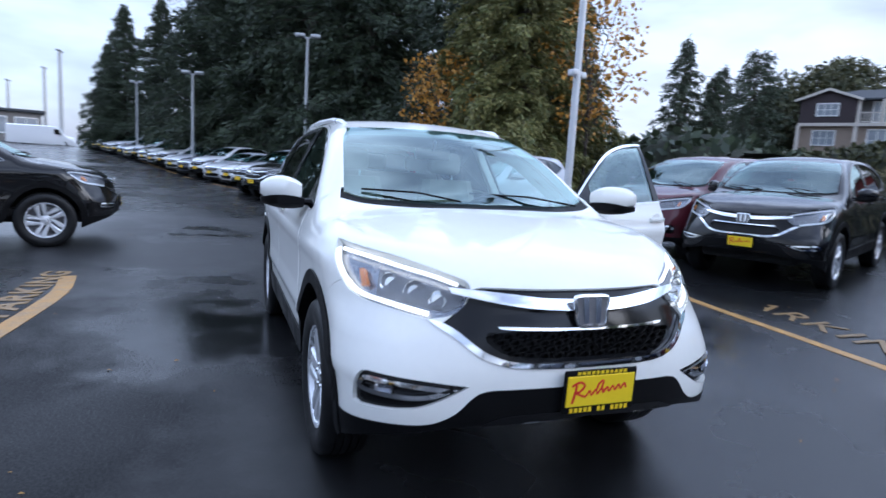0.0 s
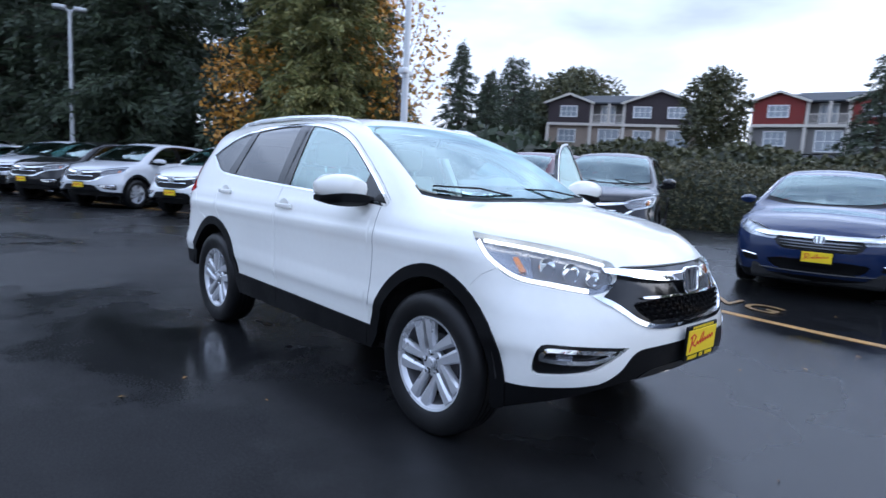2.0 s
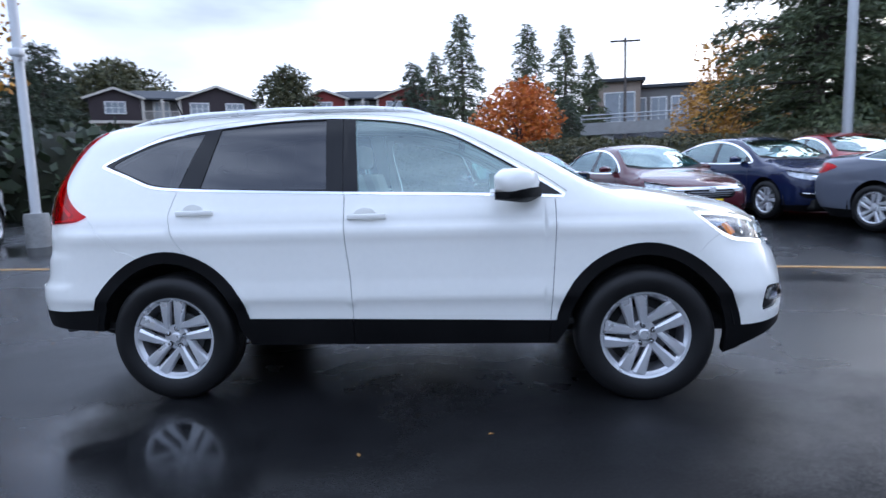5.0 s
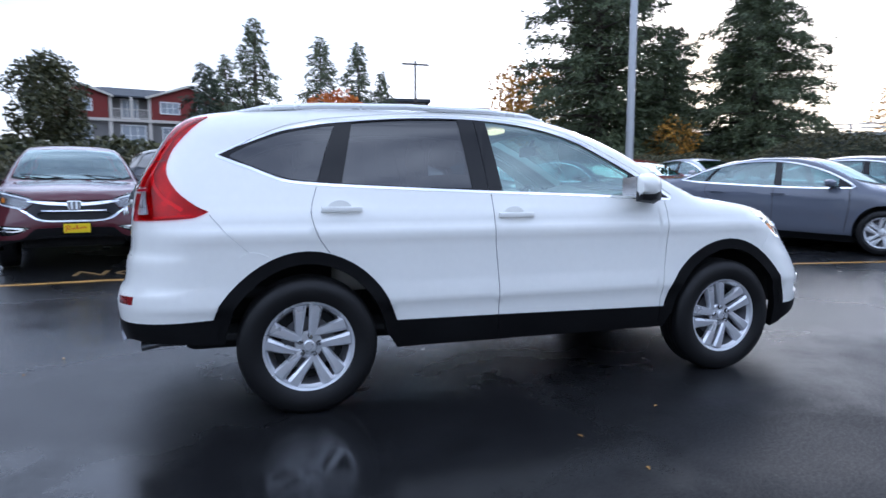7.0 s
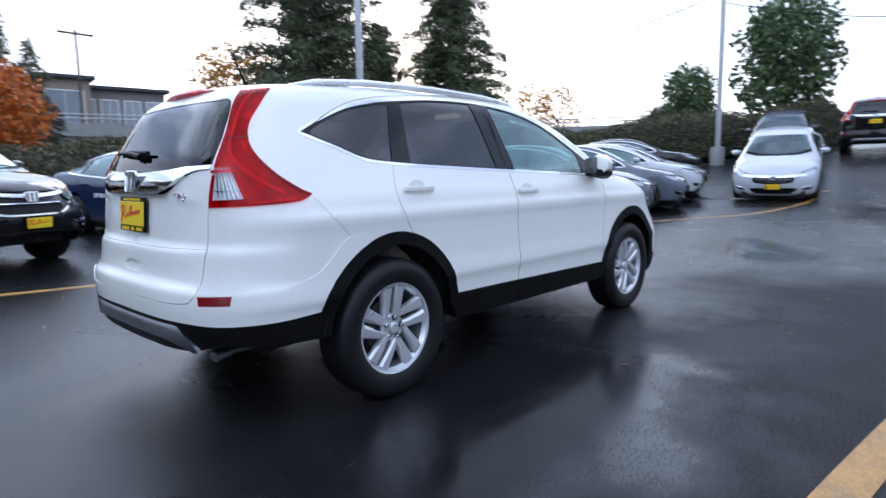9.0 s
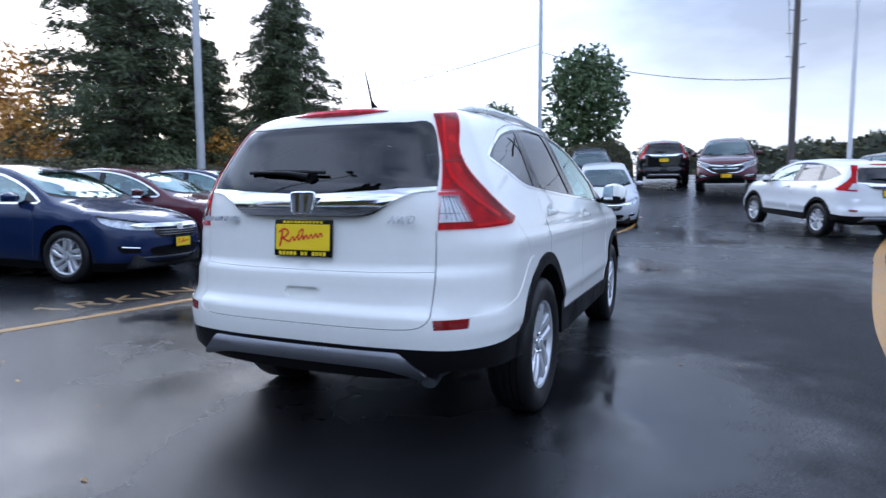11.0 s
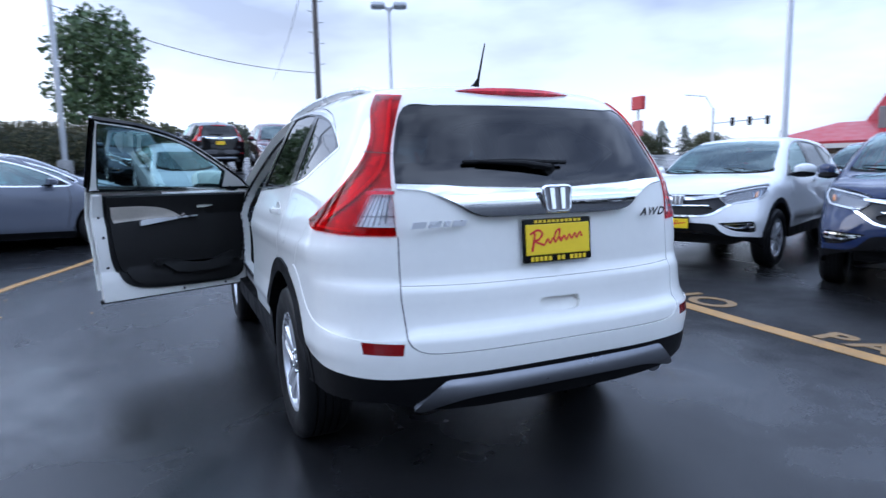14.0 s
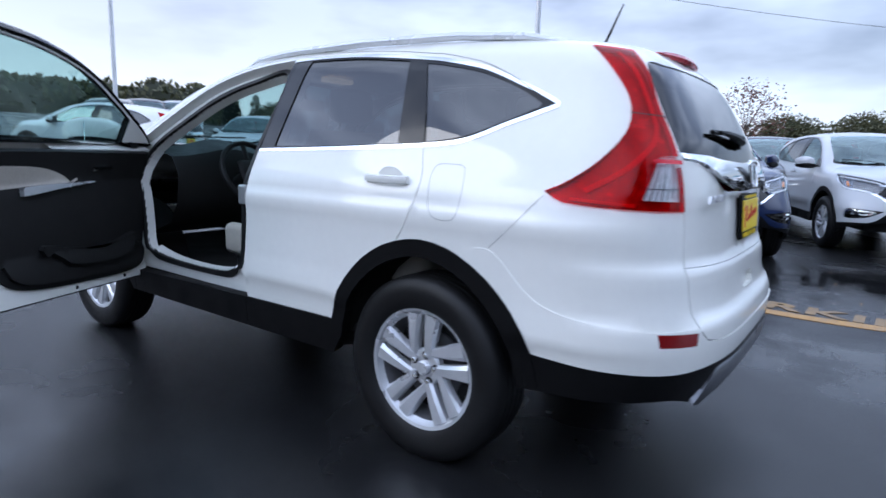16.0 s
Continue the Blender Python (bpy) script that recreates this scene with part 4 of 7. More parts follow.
def build_suv(name, fine, open_door=False):
    root = new(name)
    side, above = suv_panels(.034 if fine else .10, fine)
    deep = .05 if fine else .012
    both = lambda k: merge(side[k], mirror(side[k]))

    def pair(key, part_name, ma, off=0.0, thick=deep, label=""):
        a = shift(side[key], off)
        a = skirt(a, thick) if thick else a
        return plate(part_name, a, ma, root, label), plate(part_name, mirror(a), ma, root, label)

    def one(key, part_name, ma, off=0.0, thick=deep, label=""):
        a = shift(both(key), off)
        return plate(part_name, skirt(a, thick) if thick else a, ma, root, label)

    def facet(key, part_name, ma, top, bottom, label):
        """A strip whose upper edge lies close to the body and whose lower edge stands out."""
        v, f, n = both(key)
        t = (v[:, 2] - v[:, 2].min()) / np.ptp(v[:, 2])
        v = v + n * (bottom + (top - bottom) * t)[:, None]
        n = n + np.array([0, 0, 1.0]) * (-.75 + 1.7 * t)[:, None]
        n /= np.linalg.norm(n, axis=1, keepdims=True)
        return plate(part_name, skirt((v, f, n), .03), ma, root, label)

    pair("fender", "fender", PAINT)
    pair("rear_door", "rear_door", PAINT)
    pair("quarter_panel", "quarter_panel", PAINT)
    one("front_bumper", "front_bumper", PAINT, thick=.03)
    one("rear_bumper", "rear_bumper", PAINT, .004, .03)
    one("tailgate", "tailgate", PAINT)
    for k in ("hood", "roof", "roof_side", "spoiler"):
        if k in above:
            for bit in islands(above[k]):
                plate("roof_edge" if k == "roof_side" else k, skirt(bit, deep), PAINT, root)
    plate("windscreen", above["windscreen"], GLASS if fine else PARKED_GLASS, root, "clear greenish windscreen")
    plate("cowl", shift(above["cowl"], -.008), BLACK, root, "black cowl panel")
    for key, n in (("arch_front", "wheel_arch_trim"), ("arch_rear", "wheel_arch_trim"), ("sill", "sill_cladding")):
        pair(key, n, BLACK, .010, .05, "black unpainted plastic cladding")
    one("front_black", "lower_bumper", BLACK, .004, .04, "black lower bumper")
    one("rear_black", "lower_bumper", BLACK, .006, .04, "black lower bumper")
    facet("rear_skid", "skid_garnish", SATIN, .006, .024, "silver skid garnish")
    one("front_skid", "chin_panel", GLOSS_BLACK, .010, .03, "dark chin panel")
    for a in (side["chin_line"], mirror(side["chin_line"])):
        plate("chin_strip", skirt(shift(a, .014), .02), CHROME, root, "thin bright chin strip")
    pair("rear_window", "door_glass", TINT, -.006, 0, "dark privacy glass")
    pair("quarter_window", "quarter_glass", TINT, -.004, 0, "dark privacy glass")
    pair("pillar", "pillar_trim", GLOSS_BLACK, -.001, .006)
    pair("chrome", "window_moulding", CHROME if fine else SATIN, .002, .008, "bright window moulding")
    one("tail_glass", "tailgate_glass", TINT_REAR, -.003, 0, "dark privacy glass")
    pair("reflector", "reflector", REFLECTOR, .004, .01, "dark red reflector")
    facet("tail_bar", "tailgate_bar", CHROME, .004, .034, "chrome tailgate bar")
    one("pocket", "release_pocket", PAINT, -.02, .0)
    # lamps
    for m in (lambda p: p, mirror):
        tail = plate("tail_lamp", m(skirt(shift(side["tail_lamp"], .006), .02)), RED_LENS, root, "red tail lamp")
        plate("housing", m(shift(side["tail_lamp"], -.016)), RED_BACK, tail)
        ob = plate("reversing_lens", m(skirt(shift(side["white_lens"], .006), .02)), LENS, root, "clear reversing lens")
        plate("housing", m(shift(side["white_lens"], -.014)), WHITE_BACK, ob)
        if fine:
            lines = [stroke([(-2.05 - .02 * t, 1.040 + .004 * t), (-2.105 - .011 * t, 1.165)], .003 + .002 * (t % 2), .03) for t in range(6)] + [stroke([(-2.05, 1.088), (-2.185, 1.085)], .003, .03)]
            grid = regions(SUV, band, outline([(-2.0, 1.02, 1), (-2.19, 1.02, 1), (-2.19, 1.20, 1), (-2.0, 1.20, 1)], .05), [("line", s) for s in lines] + [("rest", None)], .05, True)
            plate("reflector_grid", m(shift(grid["line"], -.010)), SATIN, ob)
            red = regions(SUV, band, outline([(-2.0, 1.14, 1), (-2.19, 1.14, 1), (-2.19, 1.20, 1), (-2.0, 1.20, 1)], .05), [("line", stroke([(-2.085, 1.168), (-2.178, 1.166)], .012, .03)), ("rest", None)], .05, True)
            plate("red_band", m(shift(red["line"], .008)), RED_BACK, ob)
            guide = [stroke([(-2.085, 1.575), (-2.115, 1.46), (-2.125, 1.35), (-2.115, 1.25), (-2.02, 1.15), (-1.90, 1.075)], .016, .03), stroke([(-1.86, 1.05), (-2.02, 1.035), (-2.03, 1.035)], .010, .03)]
            strip = regions(SUV, band, outline([(-1.80, 1.02, 1), (-2.19, 1.02, 1), (-2.16, 1.60, 1), (-1.95, 1.60, 1)], .05), [("line", s) for s in guide] + [("rest", None)], .05, True)
            joint = regions(SUV, band, outline([(-1.95, 1.28, 1), (-2.20, 1.28, 1), (-2.20, 1.34, 1), (-1.95, 1.34, 1)], .05), [("line", stroke([(-2.05, 1.315), (-2.156, 1.305)], .004, .03)), ("rest", None)], .05, True)
            plate("lamp_joint", m(shift(joint["line"], .0075)), SEAM, tail, "dark joint across the lamp")
            plate("light_guide", m(skirt(shift(strip["line"], -.006), .006)), RED_GUIDE, tail)
        ob = plate("headlight", m(skirt(shift(side["head_lamp"], .003), .01)), LENS, root, "clear headlight with lit strip")
        plate("housing", m(shift(side["head_lamp"], -.04)), LAMP_BACK, ob)
        poly = lambda pts, w: stroke(pts, w, .03)
        strip1 = poly([(1.61, 1.010), (1.70, .928), (1.82, .868), (1.97, .848), (2.14, .826)], .016)
        strip2 = poly([(1.64, 1.012), (1.82, .998), (1.98, .978), (2.12, .958), (2.235, .934)], .009)
        amber = outline([(1.795, .950, 1), (1.818, .955, 1), (1.862, .895, 1), (1.835, .888, 1)], .05)
        dark = outline([(1.88, .97, 1), (2.24, .915, 1), (2.26, .87, 1), (2.20, .84, 1), (1.90, .865, 1)], .05)
        inner = regions(SUV, band, outline([(1.55, 1.06, 1), (1.55, .78, 1), (2.32, .78, 1), (2.32, .96, 1), (2.0, 1.02, 1)], .06), [("strip", strip1), ("strip", strip2), ("amber", amber), ("dark", dark), ("rest", None)], .06, True)
        plate("light_strip", m(skirt(shift(inner["strip"], -.008), .01)), LAMP_WHITE if fine else WHITE_BACK, ob, "lit white daytime strip")
        plate("side_marker", m(skirt(shift(inner["amber"], -.012), .02)), AMBER, ob, "amber side marker")
        plate("bezel", m(skirt(shift(inner["dark"], -.034), .005)), DARK_ALLOY, ob)
        if fine:
            for u, z, r in ((1.95, .925, .040), (2.06, .905, .042), (2.16, .885, .036)):
                c = band(SUV, [(u, z)])[0]
                nn = normal(SUV, np.array([c]))[0]
                bm = bmesh.new()
                lathe(bm, [(.001, -.004), (r * .55, -.004), (r * .9, .012), (r, .022), (r * 1.02, .014)], 20)
                q = Vector(c - nn * .034)
                mm = Matrix.Translation(q) @ Vector((nn * [1, .4, .3]).tolist()).to_track_quat("Y", "Z").to_matrix().to_4x4()
                bm.transform(mm if m is not mirror else Matrix.Diagonal((1, -1, 1, 1)) @ mm)
                part("bowl", bm, CHROME, ob, smooth=40)
        # fog lamp
        f = side["fog"]
        ob = plate("fog_surround", m(skirt(shift(f, -.02), .01)), GLOSS_BLACK, root, "black fog lamp recess")
        frame_poly = outline([(1.935, .540), (1.955, .590), (2.03, .592), (2.285, .578, 1), (2.20, .540), (2.12, .528)], .03)
        ring = regions(SUV, band, outline([(1.90, .62, 1), (1.90, .47, 1), (2.33, .47, 1), (2.33, .62, 1)], .06), [("lens", inset(frame_poly, .017)), ("ring", frame_poly), ("rest", None)], .05, True)
        plate("frame", m(skirt(shift(ring["ring"], .004), .02)), CHROME, ob, "chrome fog lamp frame")
        c = band(SUV, [(2.03, .558)])[0]
        nn = normal(SUV, np.array([c]))[0]
        bm = bmesh.new()
        lathe(bm, [(.001, 0), (.026, .002), (.034, .012), (.036, .004)], 20)
        mm = Matrix.Translation(Vector(c - nn * .018)) @ Vector(nn.tolist()).to_track_quat("Y", "Z").to_matrix().to_4x4()
        bm.transform(mm if m is not mirror else Matrix.Diagonal((1, -1, 1, 1)) @ mm)
        part("fog_lamp", bm, LAMP_BACK, ob, "round fog lamp", 40)
    # grille
    one("grille", "grille", GLOSS_BLACK, -.012, .02, "gloss black grille")
    screen = one("grille_mesh", "grille_mesh", UNDER, -.03, .02)
    one("grille_frame", "grille_frame", CHROME, .006, .015, "chrome grille frame")
    wing = outline([(2.205, .916, 1), (2.32, .912), (2.45, .904), (2.60, .893), (2.8, .889, 1), (2.8, .853, 1), (2.60, .857), (2.45, .868), (2.32, .884), (2.22, .897, 1)], .03)
    low = outline([(2.40, .800), (2.52, .800), (2.8, .798, 1), (2.8, .790, 1), (2.5, .790), (2.41, .792)], .03)
    g = regions(SUV, band, outline([(2.18, .95, 1), (2.7708, .95, 1), (2.7708, .66, 1), (2.18, .66, 1)], .08), [("wing", wing), ("low", low), ("rest", None)], .05, True)
    a = skirt(shift(g["wing"], .010), .022)
    plate("grille_wing", merge(a, mirror(a)), CHROME, root, "chrome grille wing")
    a = skirt(shift(g["low"], .002), .014)
    plate("grille_bar", merge(a, mirror(a)), CHROME, root, "thin chrome grille bar")
    if fine:
        # honeycomb of the lower grille
        mesh_poly = outline([(2.36, .765), (2.42, .712), (2.50, .698), (2.9, .695, 1), (2.9, .790, 1), (2.5, .790)], .03)
        for row, z in enumerate(np.arange(.702, .79, .022)):
            cells = np.array([(u, z) for u in np.arange(2.36 + (row % 2) * .027, 2.79, .054)])
            cells = cells[inside(mesh_poly, cells)]
            c = band(SUV, cells)
            for p in c:
                for s in (1, -1):
                    bm = bmesh.new()
                    hexa = [(p[1] * s + .0235 * math.cos(t), p[2] + .0135 * math.sin(t)) for t in np.arange(6) * math.pi / 3]
                    hexi = [(p[1] * s + .0195 * math.cos(t), p[2] + .0100 * math.sin(t)) for t in np.arange(6) * math.pi / 3]
                    vo, vi = [bm.verts.new((p[0] - .006, *q)) for q in hexa], [bm.verts.new((p[0] - .006, *q)) for q in hexi]
                    vb = [bm.verts.new((p[0] - .03, *q)) for q in hexi]
                    for k in range(6):
                        j = (k + 1) % 6
                        bm.faces.new((vo[k], vo[j], vi[j], vi[k])), bm.faces.new((vi[k], vi[j], vb[j], vb[k]))
                    part("honeycomb_cell", bm, GLOSS_BLACK, screen)
    nose = roof_y(SUV, .856)
    badge(root, pose(nose + .016, 0, .858, -8, 0, 90), 1.12)
    badge(root, pose(-2.226, 0, 1.128, 0, 0, -90) @ pose(0, 0, 0, -8, 0, 0), .98)
    licence_plate(root, pose(2.247, .018, .575, 2, 0, 90), fine)
    licence_plate(root, pose(-2.228, 0, .972, -4, 0, -90), fine)
    # spoiler lamp, wiper, aerial
    bm = bmesh.new()
    rows = []
    for y in np.linspace(-.27, .27, 13):
        x = -1.952 + .045 * (y / .27) ** 2
        w = .003 + .011 * (1 - (y / .27) ** 4)
        rows.append([(x + .002, y, 1.562 - w), (x - .010, y, 1.562), (x + .002, y, 1.562 + w), (x + .05, y, 1.560)])
    part("high_brake_lamp", loft(bm, rows), RED_BACK, root, "red high brake lamp", 50)
    bm = bmesh.new()
    tube(bm, [(-2.178, .0, 1.248), (-2.172, .12, 1.266), (-2.160, .30, 1.274)], [.015, .011, .006], 8)
    tube(bm, [(-2.166, -.08, 1.266), (-2.156, .15, 1.276), (-2.146, .36, 1.272)], .009, 6)
    lathe(bm, [(.001, .03), (.025, .03), (.03, 0)], 12, m=Matrix.Translation((-2.145, 0, 1.246)) @ Matrix.Rotation(radians(90), 4, "Z"))
    part("rear_wiper", bm, BLACK, root, smooth=40)
    bm = bmesh.new()
    tube(bm, [(-1.55, 0, 1.625), (-1.58, 0, 1.645), (-1.60, 0, 1.67), (-1.665, 0, 1.815)], [.024, .014, .006, .003], 8)
    part("aerial", bm, BLACK, root, "black whip aerial", 50)
    for s in (1, -1):
        if fine:
            bm = bmesh.new()
            tube(bm, [(.17, .537 * s, 1.584), (.05, .547 * s, 1.615), (-.2, .553 * s, 1.634), (-.7, .553 * s, 1.644), (-1.2, .543 * s, 1.634), (-1.5, .528 * s, 1.612), (-1.66, .518 * s, 1.580)], [.012, .02, .022, .022, .022, .02, .012], 8, .8)
            part("roof_rail", bm, RAIL, root, smooth=50)
        bm = bmesh.new()
        tube(bm, [(1.13, .58 * s if s > 0 else -.12, 1.185), (1.09, (.30 if s > 0 else -.35), 1.222), (1.0, (-.02 if s > 0 else -.62), 1.225)], .008, 6, .7)
        part("wiper", bm, BLACK, root)
        # mirror
        mir = new("door_mirror")
        mir.parent = root
        bm = bmesh.new()
        rows = []
        for t in np.linspace(0, 1, 8):
            w = math.sin(math.pi * (t * .86 + .09)) ** .5
            y = (.885 + .20 * t) * 1
            rows.append([(x * .5 * .17 * w + .715 - .15 * t, y * s, 1.188 + zz * .075 * w) for x, zz in ((-1, -.9), (-1, .7), (-.7, 1), (.3, 1), (.85, .7), (1, 0), (.8, -.8), (.3, -1))])
        cap = part("mirror_cap", loft(bm, rows), PAINT, mir, smooth=50)
        bm = bmesh.new()
        rows = []
        for t in np.linspace(0, 1, 6):
            w = math.sin(math.pi * (t * .8 + .14)) ** .5
            rows.append([(x * .088 * w + .717 - .15 * t, (.875 + .205 * t) * s, 1.125 + zz * .038 * w) for x, zz in ((-1, -.6), (-1, 1), (1, 1), (1, -.3), (.4, -1))])
        part("mirror_base", loft(bm, rows), BLACK, mir, smooth=50)
        bm = bmesh.new()
        tube(bm, [(.72, .80 * s, 1.13), (.70, .90 * s, 1.125)], [.05, .03], 8, .5)
        part("mirror_foot", bm, BLACK, mir)
        bm = bmesh.new()
        q = Matrix.Translation((.556, .985 * s, 1.185)) @ Matrix.Rotation(radians(-37 * s), 4, "Z") @ Matrix.Rotation(radians(-90), 4, "Y")
        prism(bm, [(-.055, -.085), (.055, -.085), (.062, 0), (.05, .085), (-.05, .085)], 0, .004, q)
        part("mirror_glass", bm, CHROME, mir)
        # handles
        for x, z in ((-.16, 1.030), (-1.13, 1.070)):
            if s > 0 and open_door and x > -.5:
                continue
            door_handle(root, x, z, s)
    front = [skirt(side["front_door"], .012), shift(side["front_window"], -.006), skirt(shift(side["front_pillar"], -.001), .006), skirt(shift(side["front_chrome"], .002), .008)]
    names = [("front_door", PAINT, ""), ("door_glass", GLASS if fine else PARKED_GLASS, "clear greenish door glass"), ("door_trim", GLOSS_BLACK, ""), ("window_moulding", CHROME if fine else SATIN, "bright window moulding")]
    for s in (1, -1):
        if s > 0 and open_door:
            continue
        for piece, (n, ma, label) in zip(front, names):
            for bit in islands(piece):
                plate(n, bit if s > 0 else mirror(bit), ma, root, label)
    if fine:
        plate("panel_gap", merge(shift(side["seam"], -.006), mirror(shift(side["seam"], -.006))), SEAM, root)
        plate("panel_gap", shift(above["seam"], -.006), SEAM, root)
    suv_underside(root, fine)
    for x in (WHEEL_X, -WHEEL_X):
        for s in (1, -1):
            spin = radians(17 * (x > 0) + 8)
            wheel(root, pose(x, .782 * s, .360, 0, 0, 0 if s > 0 else 180) @ Matrix.Rotation(spin, 4, "Y"), fine=fine)
    return root, front, side


def roof_y(S, z):
    return float(band(S, [(S["spine"] + math.pi / 2, z)])[0][0])


def door_handle(root, x, z, s, base=None):
    y = float(band(SUV, [(x, z)])[0][1])
    bm = bmesh.new()
    rows = []
    for t in np.linspace(0, 1, 9):
        bow = .030 * math.sin(math.pi * min(max(t, .04), .96)) ** .5
        rows.append([(x - .105 + .21 * t, (y + bow + a) * s, z + b) for a, b in ((-.006, -.015), (.006, -.012), (.010, 0), (.006, .013), (-.006, .015))])
    ob = part("door_handle", loft(bm, rows), PAINT, base or root, smooth=50)
    bm = bmesh.new()
    rows = [[(x - .01 + r * 1.5 * math.cos(a), (y + .0014 - d) * s, z + .006 + r * math.sin(a)) for a in np.arange(16) * math.pi / 8] for r, d in ((.042, 0), (.039, .004), (.02, .006))]
    part("handle_cup", loft(bm, rows), PAINT, base or root, smooth=60)
    return ob


def suv_underside(root, fine):
    bm = bmesh.new()
    box(bm, -1.95, 1.9, -.58, .58, .30, .46, .05)
    box(bm, -.85, .85, -.80, .80, .32, .44, .03)
    part("underbody", bm, UNDER, root)
    for x in (WHEEL_X + .012, -WHEEL_X - .012):
        for s in (1, -1):
            bm = bmesh.new()
            rows = []
            for a in np.linspace(radians(9), radians(171), 18):
                rows.append([(x + .445 * math.cos(a), y * s, WHEEL_Z + .47 * math.sin(a)) for y in (.50, .62, .75, .885)])
            loft(bm, rows, False)
            vs = [bm.verts.new((x + .45 * math.cos(a), .50 * s, WHEEL_Z + .475 * math.sin(a))) for a in np.linspace(radians(9), radians(171), 18)]
            bm.faces.new(vs)
            part("wheel_well", bm, UNDER, root)
    bm = bmesh.new()
    tube(bm, [(-1.75, -.58, .36), (-2.05, -.58, .365), (-2.15, -.585, .352)], [.03, .032, .036], 12, .7)
    part("exhaust_tip", bm, SATIN, root, smooth=50)


# ---------- the saloon ----------
SEDAN = dict(
    spine=1.35,
    half=curve((.15, .80), (.3, .875), (.5, .905), (.65, .92), (.78, .918), (.88, .897), (.95, .865), (1.1, .785), (1.25, .70), (1.4, .61), (1.5, .54)),
    lower=curve((-2.7, .16), (-2.3, .06), (-1.8, .01), (-1.4, 0), (1.4, 0), (1.8, .02), (2.1, .06), (2.5, .17)),
    upper=curve((-2.4, .2), (-1.6, .08), (-1, .01), (0, 0), (1.3, .03)),
    front=curve((.15, 2.1), (.25, 2.25), (.4, 2.33), (.55, 2.35), (.65, 2.335), (.75, 2.28), (.85, 2.1), (1, 1.7)),
    front_k=curve((.2, .38), (.7, .5), (1, .55)), front_p=2.4,
    rear=curve((.15, -2.25), (.3, -2.45), (.5, -2.54), (.65, -2.55), (.8, -2.50), (.95, -2.45), (1.05, -2.42), (1.2, -2.2)),
    rear_k=curve((.2, .33), (1.2, .36)), rear_p=4.0,
    top=curve((-2.6, 1.02), (-2.45, 1.055), (-2.1, 1.09), (-1.85, 1.115), (-1.6, 1.19), (-1.2, 1.345), (-.8, 1.43), (-.35, 1.467), (0, 1.46), (.3, 1.415), (.6, 1.31), (.95, 1.145),
              (1.2, 1.03), (1.35, .995), (1.7, .945), (2.0, .885), (2.2, .82), (2.4, .72)),
    crown=curve((-2.5, .05), (-1, .09), (.2, .07), (.9, .06), (1.4, .06), (2.2, .08)),
    k_side=.17, k_top=.08)


